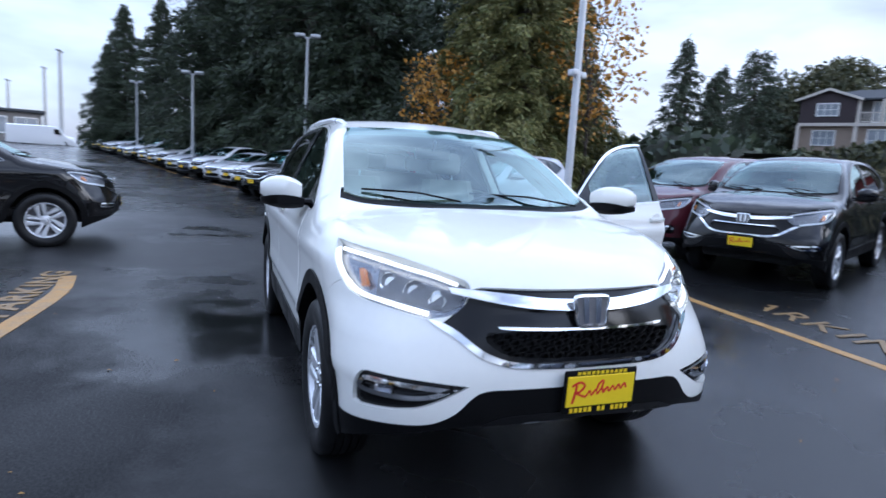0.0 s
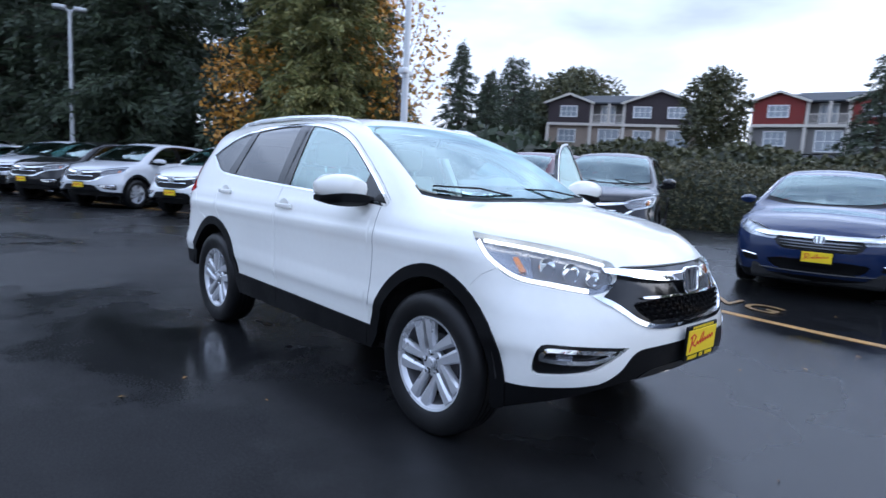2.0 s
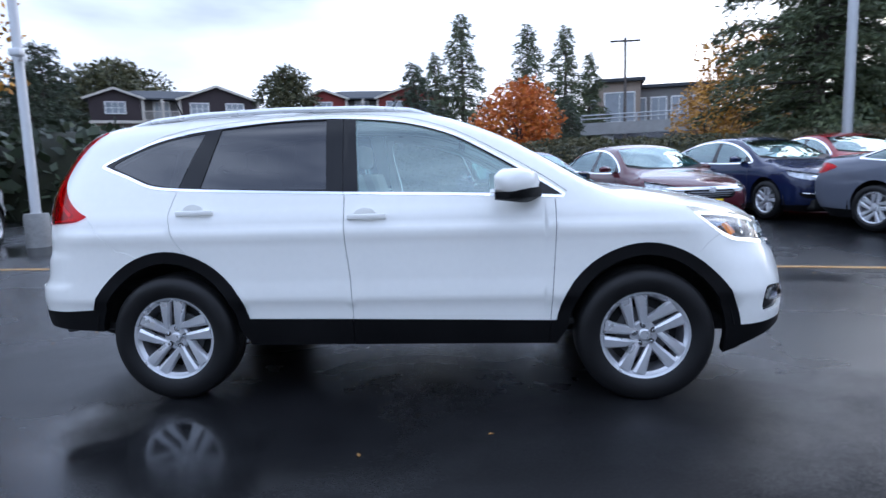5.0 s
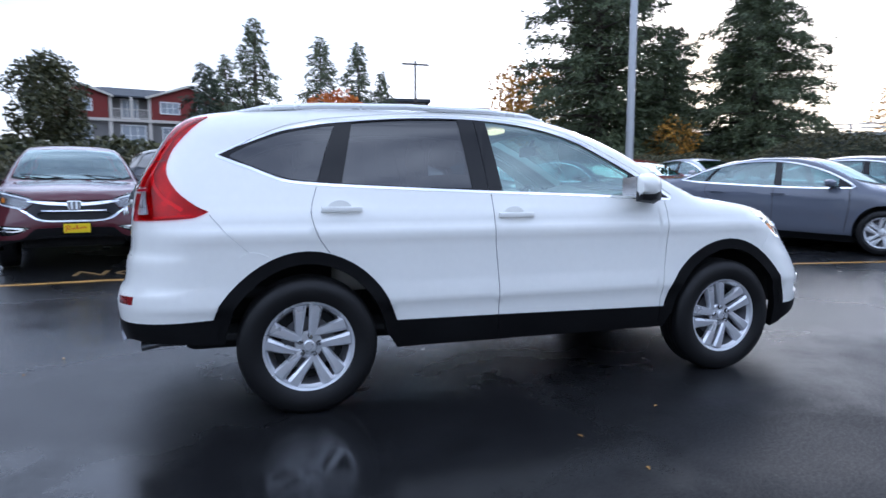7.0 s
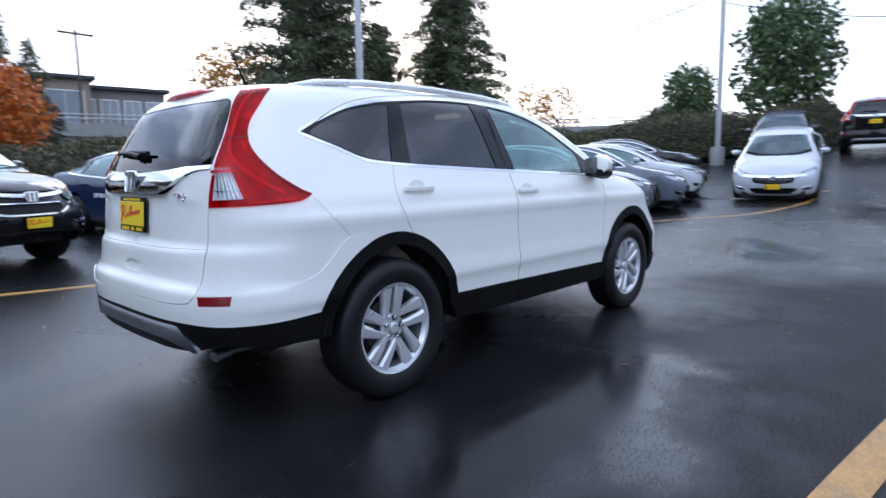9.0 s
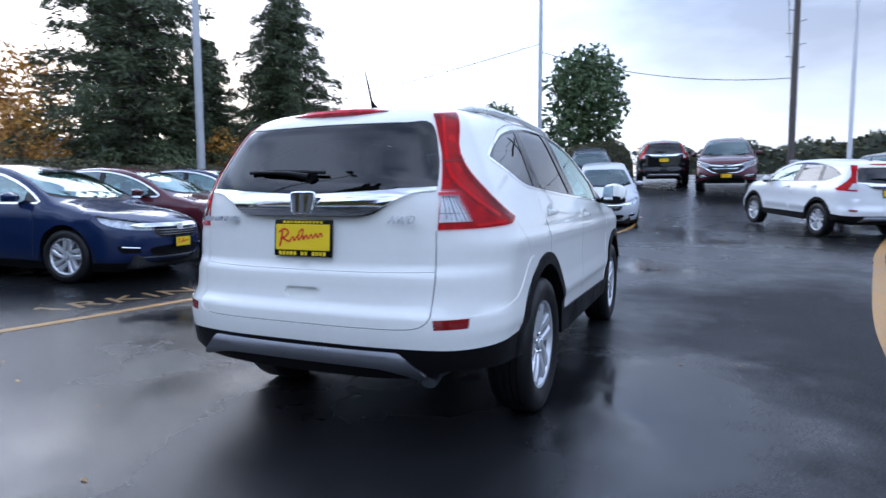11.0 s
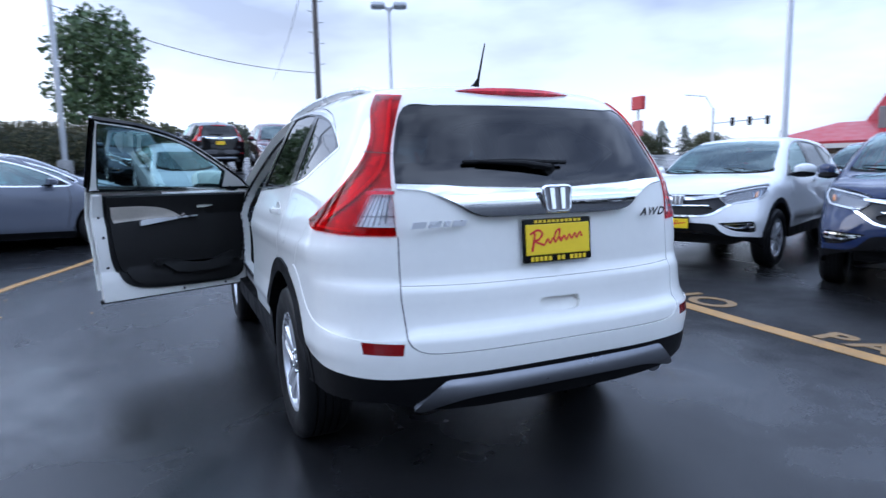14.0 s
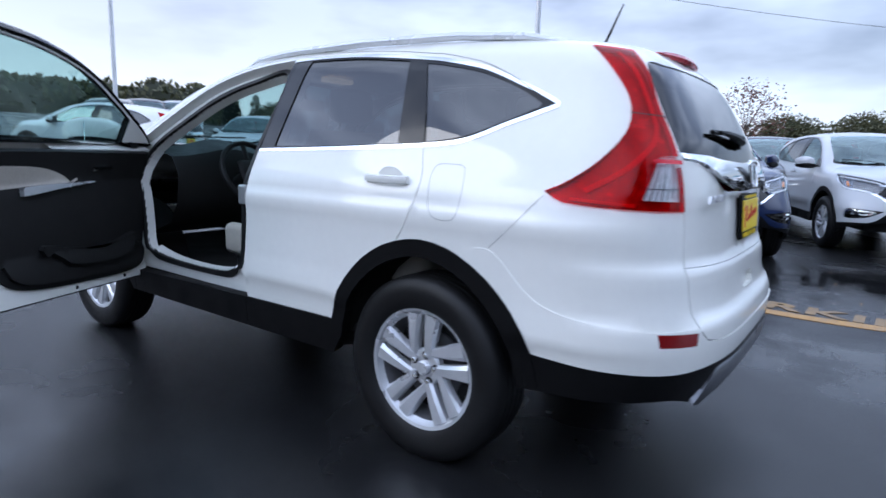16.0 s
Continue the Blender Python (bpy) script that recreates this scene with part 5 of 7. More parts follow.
def build_sedan(name):
    S, e, step = SEDAN, .07, .10
    root = new(name)
    ax = 1.3875
    arch = [ellipse(x, .32, .385, .40, 28) for x in (ax, -ax)]
    dlo = outline([(-1.78, 1.035), (-1.5, 1.15), (-1.15, 1.265), (-.8, 1.345), (-.35, 1.382), (0, 1.362), (.3, 1.305), (.6, 1.205), (.85, 1.085), (1.0, .985), (.95, .955), (.3, .94), (-.5, .955), (-1.3, .985), (-1.65, 1.01)], e)
    pane = inset(dlo, .022)
    front_win = outline([(-.10, 1.352, 1), (.25, 1.296), (.55, 1.20), (.76, 1.10, 1), (.76, .972, 1), (-.02, .968, 1)], e)
    rear_win = outline([(-.20, 1.355, 1), (-.7, 1.34), (-1.08, 1.262, 1), (-1.24, 1.005, 1), (-.14, .970, 1)], e)
    quarter = outline([(-1.14, 1.245, 1), (-1.45, 1.145), (-1.66, 1.055), (-1.55, 1.028), (-1.29, 1.008, 1)], e)
    head = outline([(1.80, .842, 1), (1.93, .735), (2.2, .675), (2.47, .662, 1), (2.50, .715), (2.25, .785)], e)
    grille = outline([(2.50, .735, 1), (2.47, .66), (2.56, .575), (3.0, .565, 1), (3.0, .745, 1)], e)
    intake = outline([(2.42, .43), (2.60, .46), (3.0, .465, 1), (3.0, .325, 1), (2.5, .335)], e)
    fog = outline([(2.06, .47), (2.30, .455), (2.32, .39), (2.12, .385)], e)
    lamp = outline([(-1.98, .90, 1), (-2.1, .955), (-2.30, .97), (-2.52, .955, 1), (-2.5, .80), (-2.3, .79), (-2.12, .82)], e)
    lower = outline([(-3.0, .15, 1), (-3.0, .30, 1), (-1.4, .27, 1), (1.4, .25, 1), (3.0, .28, 1), (3.0, .15, 1)], e)
    seams = [stroke(p, .012) for p in ([(-.13, .955), (-.12, .6), (-.13, .30)], [(.93, .95), (.95, .7), (.90, .30)], [(-1.22, .99), (-1.24, .85), (-1.12, .70)], [(1.72, .75), (1.78, .82)])]
    line = [(2.9208, .758, 1), (2.6, .765), (2.35, .785), (2.1, .815), (1.80, .858), (1.5, .928), (1.3, .962), (1.1, 1.0), (.9, 1.10), (.6, 1.245), (.3, 1.352), (0, 1.405), (-.4, 1.42), (-.8, 1.385), (-1.2, 1.295),
            (-1.6, 1.13), (-1.85, 1.055), (-2.1, 1.025), (-2.35, 1.015), (-2.6, 1.02), (-2.9208, 1.03, 1)]
    outer = outline(line[:-1] + [line[-1], (-2.9208, .15, 1), (2.9208, .15, 1)], e)
    doors = outline([(-1.19, .2, 1), (-1.19, 1.40, 1), (.95, 1.40, 1), (.93, .2, 1)], .2)
    named = [(None, a) for a in arch] + [("seam", s) for s in seams] + [("front_window", front_win), ("rear_window", rear_win), ("quarter", quarter), ("pillar", pane), ("chrome", dlo),
             ("head", head), ("grille", grille), ("intake", intake), ("fog", fog), ("lamp", lamp), ("lower", lower), ("doors", doors),
             ("front_wing", outline([(.90, .1, 1), (.90, 1.2, 1), (3, 1.2, 1), (3, .1, 1)], .3)), ("rear_wing", None)]
    side = regions(S, band, outer, named, step, True)
    both = lambda k, d=0.0, t=.012: (lambda a: merge(a, mirror(a)))(skirt(shift(side[k], d), t) if t else shift(side[k], d))
    for k, n in (("front_wing", "front_wing"), ("rear_wing", "rear_wing")):
        plate(n, both(k), PAINT, root)
    for m in (lambda p: p, mirror):
        plate("door_panel", m(skirt(side["doors"], .012)), PAINT, root)
        plate("door_glass", m(shift(side["front_window"], -.006)), PARKED_GLASS, root, "clear greenish door glass")
        plate("door_glass", m(shift(side["rear_window"], -.006)), PARKED_GLASS, root, "clear greenish door glass")
        if "quarter" in side:
            plate("quarter_glass", m(shift(side["quarter"], -.006)), PARKED_GLASS, root)
        plate("window_moulding", m(skirt(shift(side["chrome"], .002), .008)), CHROME, root, "bright window moulding")
        plate("pillar_trim", m(skirt(shift(side["pillar"], -.001), .006)), GLOSS_BLACK, root)
        ob = plate("headlight", m(skirt(shift(side["head"], .003), .01)), LENS, root, "clear headlight")
        plate("housing", m(shift(side["head"], -.03)), LAMP_MID, ob)
        ob = plate("tail_lamp", m(skirt(shift(side["lamp"], .004), .01)), RED_LENS, root, "red tail lamp")
        plate("housing", m(shift(side["lamp"], -.012)), RED_BACK, ob)
        ob = plate("fog_recess", m(skirt(shift(side["fog"], -.01), .01)), BLACK, root)
        s = 1 if m is not mirror else -1
        c = band(S, [(2.10, .46), (2.30, .445)])
        bm = bmesh.new()
        tube(bm, [(c[0][0] + .004, c[0][1] * s, c[0][2]), (c[1][0] + .004, c[1][1] * s, c[1][2])], .010, 6)
        part("fog_strip", bm, CHROME, ob)
        bm = bmesh.new()
        rows = []
        for t in np.linspace(0, 1, 6):
            w = math.sin(math.pi * (t * .84 + .1)) ** .5
            rows.append([(x * .085 * w + .70, (.88 + .19 * t) * s, 1.03 + z * .062 * w) for x, z in ((-1, -.9), (-1, .8), (.2, 1), (1, .3), (.7, -.8))])
        part("door_mirror", loft(bm, rows), PAINT, root, smooth=50)
        for x in (-.05, -1.03):
            y = float(band(S, [(x, .83)])[0][1])
            bm = bmesh.new()
            tube(bm, [(x - .10, (y + .004) * s, .845), (x - .03, (y + .03) * s, .85), (x + .05, (y + .03) * s, .85), (x + .10, (y + .004) * s, .845)], .013, 6)
            part("door_handle", bm, PAINT, root, smooth=60)
    plate("grille", both("grille", -.01), GLOSS_BLACK, root, "black grille")
    plate("intake", both("intake", -.015), BLACK, root)
    plate("lower_valance", both("lower", .004), BLACK, root)
    plate("panel_gap", both("seam", -.004, 0), SEAM, root)
    # bright wing over the grille, bars below it
    for name_, z0, z1, u0, ma in (("grille_wing", .700, .745, 2.20, CHROME), ("grille_bar", .660, .672, 2.52, SATIN), ("grille_bar", .630, .640, 2.54, SATIN), ("grille_bar", .600, .608, 2.56, SATIN), ("chin_strip", .318, .330, 2.30, CHROME)):
        c = outline([(u0, (z0 + z1) / 2), (u0 + .1, z1, 1), (3.0, z1, 1), (3.0, z0, 1), (u0 + .14, z0, 1)], .06)
        g = regions(S, band, outline([(u0 - .05, z1 + .03, 1), (2.9208, z1 + .03, 1), (2.9208, z0 - .03, 1), (u0 - .05, z0 - .03, 1)], .1), [("w", c), ("r", None)], .08, True)
        a = skirt(shift(g["w"], .010), .02)
        plate(name_, merge(a, mirror(a)), ma, root)
    rim = band(S, outline(line, e, False))[:, :2]
    full = np.concatenate([rim, (rim * [1, -1])[::-1][1:-1]])
    sym = lambda h: np.concatenate([outline(h, e, False), (outline(h, e, False) * [1, -1])[::-1][1:-1]])
    above = regions(S, roof_chart, full, [("windscreen", sym([(1.18, 0), (1.10, .4), (.93, .70, 1), (.36, .555, 1), (.42, 0)])), ("backlight", sym([(-1.02, 0), (-1.04, .4), (-1.13, .54, 1), (-1.60, .63, 1), (-1.73, .45), (-1.78, 0)])),
                                          ("cowl", sym([(1.26, 0), (1.20, .4), (1.02, .72, 1), (.9, .70, 1), (1.0, 0)])),
                                          ("bonnet", sym([(3, 0), (3, 1.0, 1), (1.05, 1.0, 1), (1.0, .5), (1.0, 0)])), ("boot_lid", sym([(-1.74, 0), (-1.70, .5), (-1.60, 1.0, 1), (-3, 1.0, 1), (-3, 0)])), ("roof", None)], step)
    plate("windscreen", above["windscreen"], PARKED_GLASS, root, "clear greenish windscreen")
    plate("rear_screen", above["backlight"], PARKED_GLASS, root)
    plate("cowl", shift(above["cowl"], -.006), BLACK, root)
    for k in ("bonnet", "boot_lid", "roof"):
        plate(k, skirt(above[k], .01), PAINT, root)
    badge(root, pose(roof_y(S, .70) + .014, 0, .695, -14, 0, 90), .85)
    licence_plate(root, pose(2.372, 0, .50, 0, 0, 90), False)
    bm = bmesh.new()
    box(bm, -2.3, 2.2, -.66, .66, .18, .38, .05)
    box(bm, -.95, .95, -.84, .84, .2, .36, .03)
    part("underbody", bm, UNDER, root)
    for x in (ax, -ax):
        for s in (1, -1):
            bm = bmesh.new()
            loft(bm, [[(x + .40 * math.cos(a), y * s, .32 + .415 * math.sin(a)) for y in (.55, .72, .89)] for a in np.linspace(radians(-8), radians(188), 12)], False)
            bm.faces.new([bm.verts.new((x + .405 * math.cos(a), .55 * s, .32 + .42 * math.sin(a))) for a in np.linspace(radians(-8), radians(188), 12)])
            part("wheel_well", bm, UNDER, root)
            wheel(root, pose(x, .80 * s, .328, 0, 0, 0 if s > 0 else 180), .33, .22, .228, 5, False)
    plain_cabin(root, .30, .78, 1.06, -.55, .88)
    return root


def plain_cabin(root, floor, hip, head, back, dash_z):
    """Dark floor, dashboard and seats, for cars seen through their glass only."""
    bm = bmesh.new()
    box(bm, -1.7, 1.0, -.76, .76, floor, floor + .1, .01)
    part("cabin_floor", bm, CARPET, root)
    bm = bmesh.new()
    loft(bm, [[(1.05, y, dash_z + .02), (.75, y, dash_z + .04), (.62, y, dash_z - .1), (.70, y, dash_z - .4)] for y in np.linspace(-.72, .72, 6)], False)
    part("dashboard", bm, TRIM_IN, root, smooth=50)
    for x, ys in ((-.05, (-.37, .37)), (-.95, (-.37, .37))):
        for y in ys:
            st = new("seat")
            st.parent = root
            bm = bmesh.new()
            box(bm, x - .25, x + .25, y - .25, y + .25, hip - .30, hip - .14, .05)
            part("cushion", bm, TRIM_IN, st, smooth=50)
            bm = bmesh.new()
            loft(bm, [[(x - .22 - .18 * t + a, y + b * (.24 - .04 * t), hip - .16 + (head - hip + .14) * t) for a, b in ((-.06, -1), (.06, -1), (.06, 1), (-.06, 1))] for t in (0, .5, 1)])
            box(bm, x - .46, x - .37, y - .12, y + .12, head + .02, head + .17, .03)
            part("backrest", bm, TRIM_IN, st, smooth=50)


# ---------- the white car in the middle ----------
def seat(parent, x, y):
    ob = new("front_seat")
    ob.parent = parent
    ob.location = (x, y, 0)
    bm = bmesh.new()
    box(bm, -.26, .26, -.25, .25, .56, .72, .05, 3)
    box(bm, -.24, .28, -.27, -.19, .58, .75, .035, 3)
    box(bm, -.24, .28, .19, .27, .58, .75, .035, 3)
    part("cushion", bm, LEATHER, ob, smooth=40)
    bm = bmesh.new()
    rows = []
    for t in np.linspace(0, 1, 8):
        w = .25 - .05 * t ** 2
        cx, cz = -.22 - .20 * t, .66 + .60 * t
        rows.append([(cx + a, b * w, cz) for a, b in ((-.07, -.7), (-.05, -1), (.05, -1), (.075, -.75), (.045, -.45), (.045, .45), (.075, .75), (.05, 1), (-.05, 1), (-.07, .7))])
    part("backrest", loft(bm, rows), LEATHER, ob, smooth=40)
    bm = bmesh.new()
    box(bm, -.50, -.40, -.13, .13, 1.30, 1.47, .045, 3)
    part("headrest", bm, LEATHER, ob, smooth=40)
    bm = bmesh.new()
    for q in (-.06, .06):
        tube(bm, [(-.42, q, 1.22), (-.44, q, 1.33)], .007, 6)
    part("headrest_post", bm, CHROME, ob)
    bm = bmesh.new()
    box(bm, -.22, .24, -.22, .22, .40, .57, .02)
    part("seat_base", bm, TRIM_IN, ob)
    return ob


def cabin(root, side):
    bm = bmesh.new()
    box(bm, -2.0, .95, -.80, .80, .40, .44, .01)
    part("cabin_floor", bm, CARPET, root)
    bm = bmesh.new()
    rows = []
    for y in np.linspace(-.74, .74, 15):
        c = .05 * (1 - (y / .74) ** 2)
        hood = .05 * math.exp(-((y - .36) / .2) ** 2)
        rows.append([(.98 + c, y, 1.14), (.80, y, 1.145 + c * .3 + hood), (.62, y, 1.10 + hood), (.56, y, 1.00), (.58, y, .85), (.66, y, .72), (.95, y, .62)])
    part("dashboard", loft(bm, rows, False), TRIM_IN, root, smooth=40)
    bm = bmesh.new()
    box(bm, .40, .60, -.13, .13, .55, .98, .04)
    box(bm, -.45, .42, -.12, .12, .48, .74, .04)
    part("centre_console", bm, TRIM_IN, root, smooth=40)
    sw = new("steering_wheel")
    sw.parent = root
    q = pose(.42, .36, 1.02, 0, -64, 0)
    bm = bmesh.new()
    ring = [(.185 * math.cos(a), .185 * math.sin(a), 0) for a in np.arange(33) * math.pi / 16]
    tube(bm, ring, .016, 8, ends=False)
    bm.transform(q)
    part("rim", bm, TRIM_IN, sw, smooth=60)
    bm = bmesh.new()
    box(bm, -.075, .075, -.08, .08, -.02, .03, .03)
    for a in (0, math.pi, math.pi * 1.5):
        tube(bm, [(.05 * math.cos(a), .05 * math.sin(a), 0), (.18 * math.cos(a), .18 * math.sin(a), 0)], .018, 6, .5)
    tube(bm, [(0, 0, -.01), (0, 0, -.28)], .035, 8)
    bm.transform(q)
    part("hub", bm, TRIM_IN, sw, smooth=50)
    seat(root, .02, .37)
    seat(root, .02, -.37)
    bm = bmesh.new()
    box(bm, -1.15, -.62, -.66, .66, .60, .78, .06, 3)
    part("rear_cushion", bm, LEATHER, root, smooth=40)
    bm = bmesh.new()
    rows = [[(-1.08 - .16 * t + a, b * (.66 - .03 * t), .74 + .55 * t) for a, b in ((-.06, -1), (.05, -1), (.06, -.3), (.05, 0), (.06, .3), (.05, 1), (-.06, 1))] for t in np.linspace(0, 1, 5)]
    part("rear_backrest", loft(bm, rows), LEATHER, root, smooth=40)
    for y in (-.42, 0, .42):
        bm = bmesh.new()
        box(bm, -1.31, -1.22, y - .12, y + .12, 1.31, 1.44, .04, 3)
        part("rear_headrest", bm, LEATHER, root, smooth=40)
    bm = bmesh.new()
    box(bm, -2.05, -1.25, -.7, .7, .60, .66, .02)
    part("cargo_floor", bm, CARPET, root)
    # inner faces of the body
    keep = ("quarter_panel", "rear_door", "pillar", "fender")
    for s in (1, -1):
        use = [side[k] for k in keep] + ([side["front_door"], side["front_pillar"]] if s < 0 else [])
        a = merge(*[shift(p, -.045) for p in use])
        low = a[0][a[1]].mean(1)
        ok = (low[:, 0] < 1.0) & (low[:, 0] > -2.0) & (low[:, 2] > .42)
        for nm, sel, ma in (("side_lining", ok & (low[:, 2] < 1.17), TRIM_IN), ("pillar_lining", ok & (low[:, 2] >= 1.17), LINER)):
            piece = (a[0], a[1][sel][:, ::-1], -a[2])
            plate(nm, piece if s > 0 else mirror(piece), ma, root)
    xs, ys = np.linspace(.20, -1.85, 24), np.linspace(-.56, .56, 13)
    bm = bmesh.new()
    loft(bm, [[(x, y, float(SUV["top"](x) - SUV["crown"](x) * (y / .75) ** 2) - .05) for y in ys] for x in xs], False)
    part("headliner", bm, LINER, root, smooth=60)
    bm = bmesh.new()
    box(bm, .02, .10, -.10, .10, 1.555, 1.585, .01)
    part("map_lamp", bm, material("lit map lamp", (1, .72, .42), .4, emit=2), root, "lit warm map lamp")
    bm = bmesh.new()
    box(bm, .30, .33, -.12, .12, 1.40, 1.47, .012)
    tube(bm, [(.33, 0, 1.46), (.36, 0, 1.52)], .012, 6)
    part("rear_view_mirror", bm, BLACK, root)


def open_driver_door(root, front):
    """The driver's door on its hinge, swung well open."""
    hinge = Vector((.79, .86, 0))
    door = new("driver_door")
    door.parent = root
    door.matrix_basis = Matrix.Translation(hinge + Vector((0, 0, .035))) @ Matrix.Rotation(radians(-67), 4, "Z") @ Matrix.Translation(-hinge)
    tagged(door, "open driver door with black and beige lining")
    names = [("door_skin", PAINT, ""), ("door_glass", GLASS, "clear greenish door glass"), ("door_trim", GLOSS_BLACK, ""), ("window_moulding", CHROME, "bright window moulding")]
    for piece, (n, ma, label) in zip(front, names):
        plate(n, piece, ma, door, label)
    door_handle(root, -.16, 1.030, 1, door)
    # inner shell: white rim, then black lining, following the skin inwards
    edge = outline([(-.262, 1.12, 1), (-.258, .91), (-.238, .65), (-.235, .385, 1), (.785, .385, 1), (.812, .70), (.826, .95), (.825, 1.12, 1)], .05)
    lining = outline([(-.19, 1.125, 1), (-.165, .92), (-.14, .68), (-.06, .52), (.10, .465), (.60, .45), (.735, .49), (.775, .70), (.79, .95), (.785, 1.112, 1)], .04)
    pocket = outline([(.10, .66), (.45, .60), (.68, .66), (.70, .56), (.55, .52), (.20, .54)], .04)
    beige = outline([(-.165, 1.055, 1), (.05, 1.050), (.22, 1.005), (.34, .950), (.10, .918), (-.14, .900, 1)], .04)
    pull = outline([(.02, .905), (.42, .940), (.43, .918), (.02, .880)], .04)
    lever = outline([(.42, 1.035), (.54, 1.045), (.54, 1.022), (.42, 1.012)], .03)
    rub = outline([(-.205, 1.125, 1), (-.185, .92), (-.165, .66), (-.085, .495), (.09, .440), (.62, .425), (.76, .47), (.80, .70), (.808, 1.112, 1)], .04)
    inner = regions(SUV, band, edge, [("lever", lever), ("pull", pull), ("beige", beige), ("pocket", pocket), ("lining", lining), ("rubber", rub), ("rim", None)], .06, True)
    turn = lambda p: (p[0], p[1][:, ::-1], -p[2])
    flat = lambda p, d: turn(shift(p, -d))
    plate("inner_panel", skirt(flat(inner["rim"], .055), .05), PAINT, door, "white painted inner panel")
    plate("rubber_seal", skirt(flat(inner["rubber"], .066), .02), RUBBER, door, "black rubber seal")
    plate("lining", skirt(flat(inner["lining"], .085), .03), TRIM_IN, door, "black door lining")
    plate("map_pocket", skirt(flat(inner["pocket"], .115), .03), TRIM_IN, door)
    plate("inlay", skirt(flat(inner["beige"], .089), .01), LEATHER, door, "beige leather inlay")
    plate("pull_handle", skirt(flat(inner["pull"], .112), .03), ALLOY, door, "silver pull handle")
    plate("door_lever", skirt(flat(inner["lever"], .095), .015), CHROME, door, "chrome door lever")
    for u, z in ((-.222, .96), (-.205, .82), (-.19, .62), (.30, .405), (.62, .405)):
        c = band(SUV, [(u, z)])[0]
        nn = -normal(SUV, np.array([c]))[0]
        bm = bmesh.new()
        lathe(bm, [(.001, .004), (.008, .003), (.010, 0)], 10)
        bm.transform(Matrix.Translation(Vector(c + nn * .0555)) @ Vector(nn.tolist()).to_track_quat("Y", "Z").to_matrix().to_4x4())
        part("plug", bm, RUBBER, door, "small black rubber plug", 40)
    bm = bmesh.new()
    tube(bm, [(p[0], p[1] - .03, p[2]) for p in band(SUV, [(u, .392) for u in np.linspace(-.25, .79, 9)])], .016, 6)
    part("bottom_seal", bm, RUBBER, door, "black rubber seal along the bottom edge", 60)
    # window frame seen from within
    dlo = outline([(-.285, 1.135, 1), (-.285, 1.595, 1), (.01, 1.560), (.29, 1.482), (.547, 1.349), (.775, 1.211), (.86, 1.135, 1)], .05)
    hole = outline([(-.225, 1.16, 1), (-.255, 1.565, 1), (.0, 1.530), (.26, 1.458), (.50, 1.335), (.625, 1.262, 1), (.62, 1.13, 1), (.2, 1.14)], .05)
    fr = regions(SUV, band, dlo, [(None, hole), ("frame", None)], .06, True)
    plate("window_frame", skirt(flat(fr["frame"], .030), .028), GLOSS_BLACK, door, "black inner window frame")
    fr = regions(SUV, band, inset(dlo, .016), [(None, inset(hole, -.010)), ("frame", None)], .06, True)
    plate("frame_edge", skirt(flat(fr["frame"], .038), .010), PAINT, door)
    return door


def door_jamb(root):
    """The painted frame of the open doorway, set in from the skin."""
    hole = outline([(-.297, 1.16, 1), (-.305, 1.588, 1), (.01, 1.556), (.29, 1.478), (.547, 1.345), (.775, 1.207), (.90, 1.122, 1), (.846, .95), (.832, .70), (.806, .46, 1), (-.258, .46, 1), (-.262, .65), (-.285, .91)], .04)
    gap = outline([(-.215, 1.15), (-.245, 1.535), (.0, 1.505), (.25, 1.430), (.49, 1.305), (.68, 1.185), (.745, 1.08), (.735, .85), (.70, .62), (.60, .545), (-.05, .540), (-.165, .60), (-.19, .80)], .04)
    ring = regions(SUV, band, hole, [(None, gap), ("jamb", None)], .04, True)
    plate("door_jamb", skirt(shift(ring["jamb"], -.048), .05), PAINT, root, "white painted door jamb")
    seal = regions(SUV, band, inset(gap, -.022), [(None, gap), ("seal", None)], .04, True)
    plate("door_seal", skirt(shift(seal["seal"], -.036), .02), RUBBER, root, "black rubber door seal")
    for u, z in ((-.232, .95), (.79, 1.0), (.785, .62)):
        c = band(SUV, [(u, z)])[0]
        bm = bmesh.new()
        box(bm, c[0] - .03, c[0] + .03, c[1] - .055, c[1] - .02, z - .045, z + .045, .008)
        part("hinge" if u > 0 else "striker", bm, STEEL, root)
    # filler flap
    flap = outline([(-1.50, 1.12), (-1.44, 1.135), (-1.365, 1.13), (-1.345, 1.09), (-1.36, .98), (-1.40, .945), (-1.47, .945), (-1.495, .98)], .02)
    r = regions(SUV, band, inset(flap, -.0007), [(None, inset(flap, .0007)), ("line", None)], .05, True)
    plate("filler_flap_gap", shift(r["line"], .0012), SEAM, root)


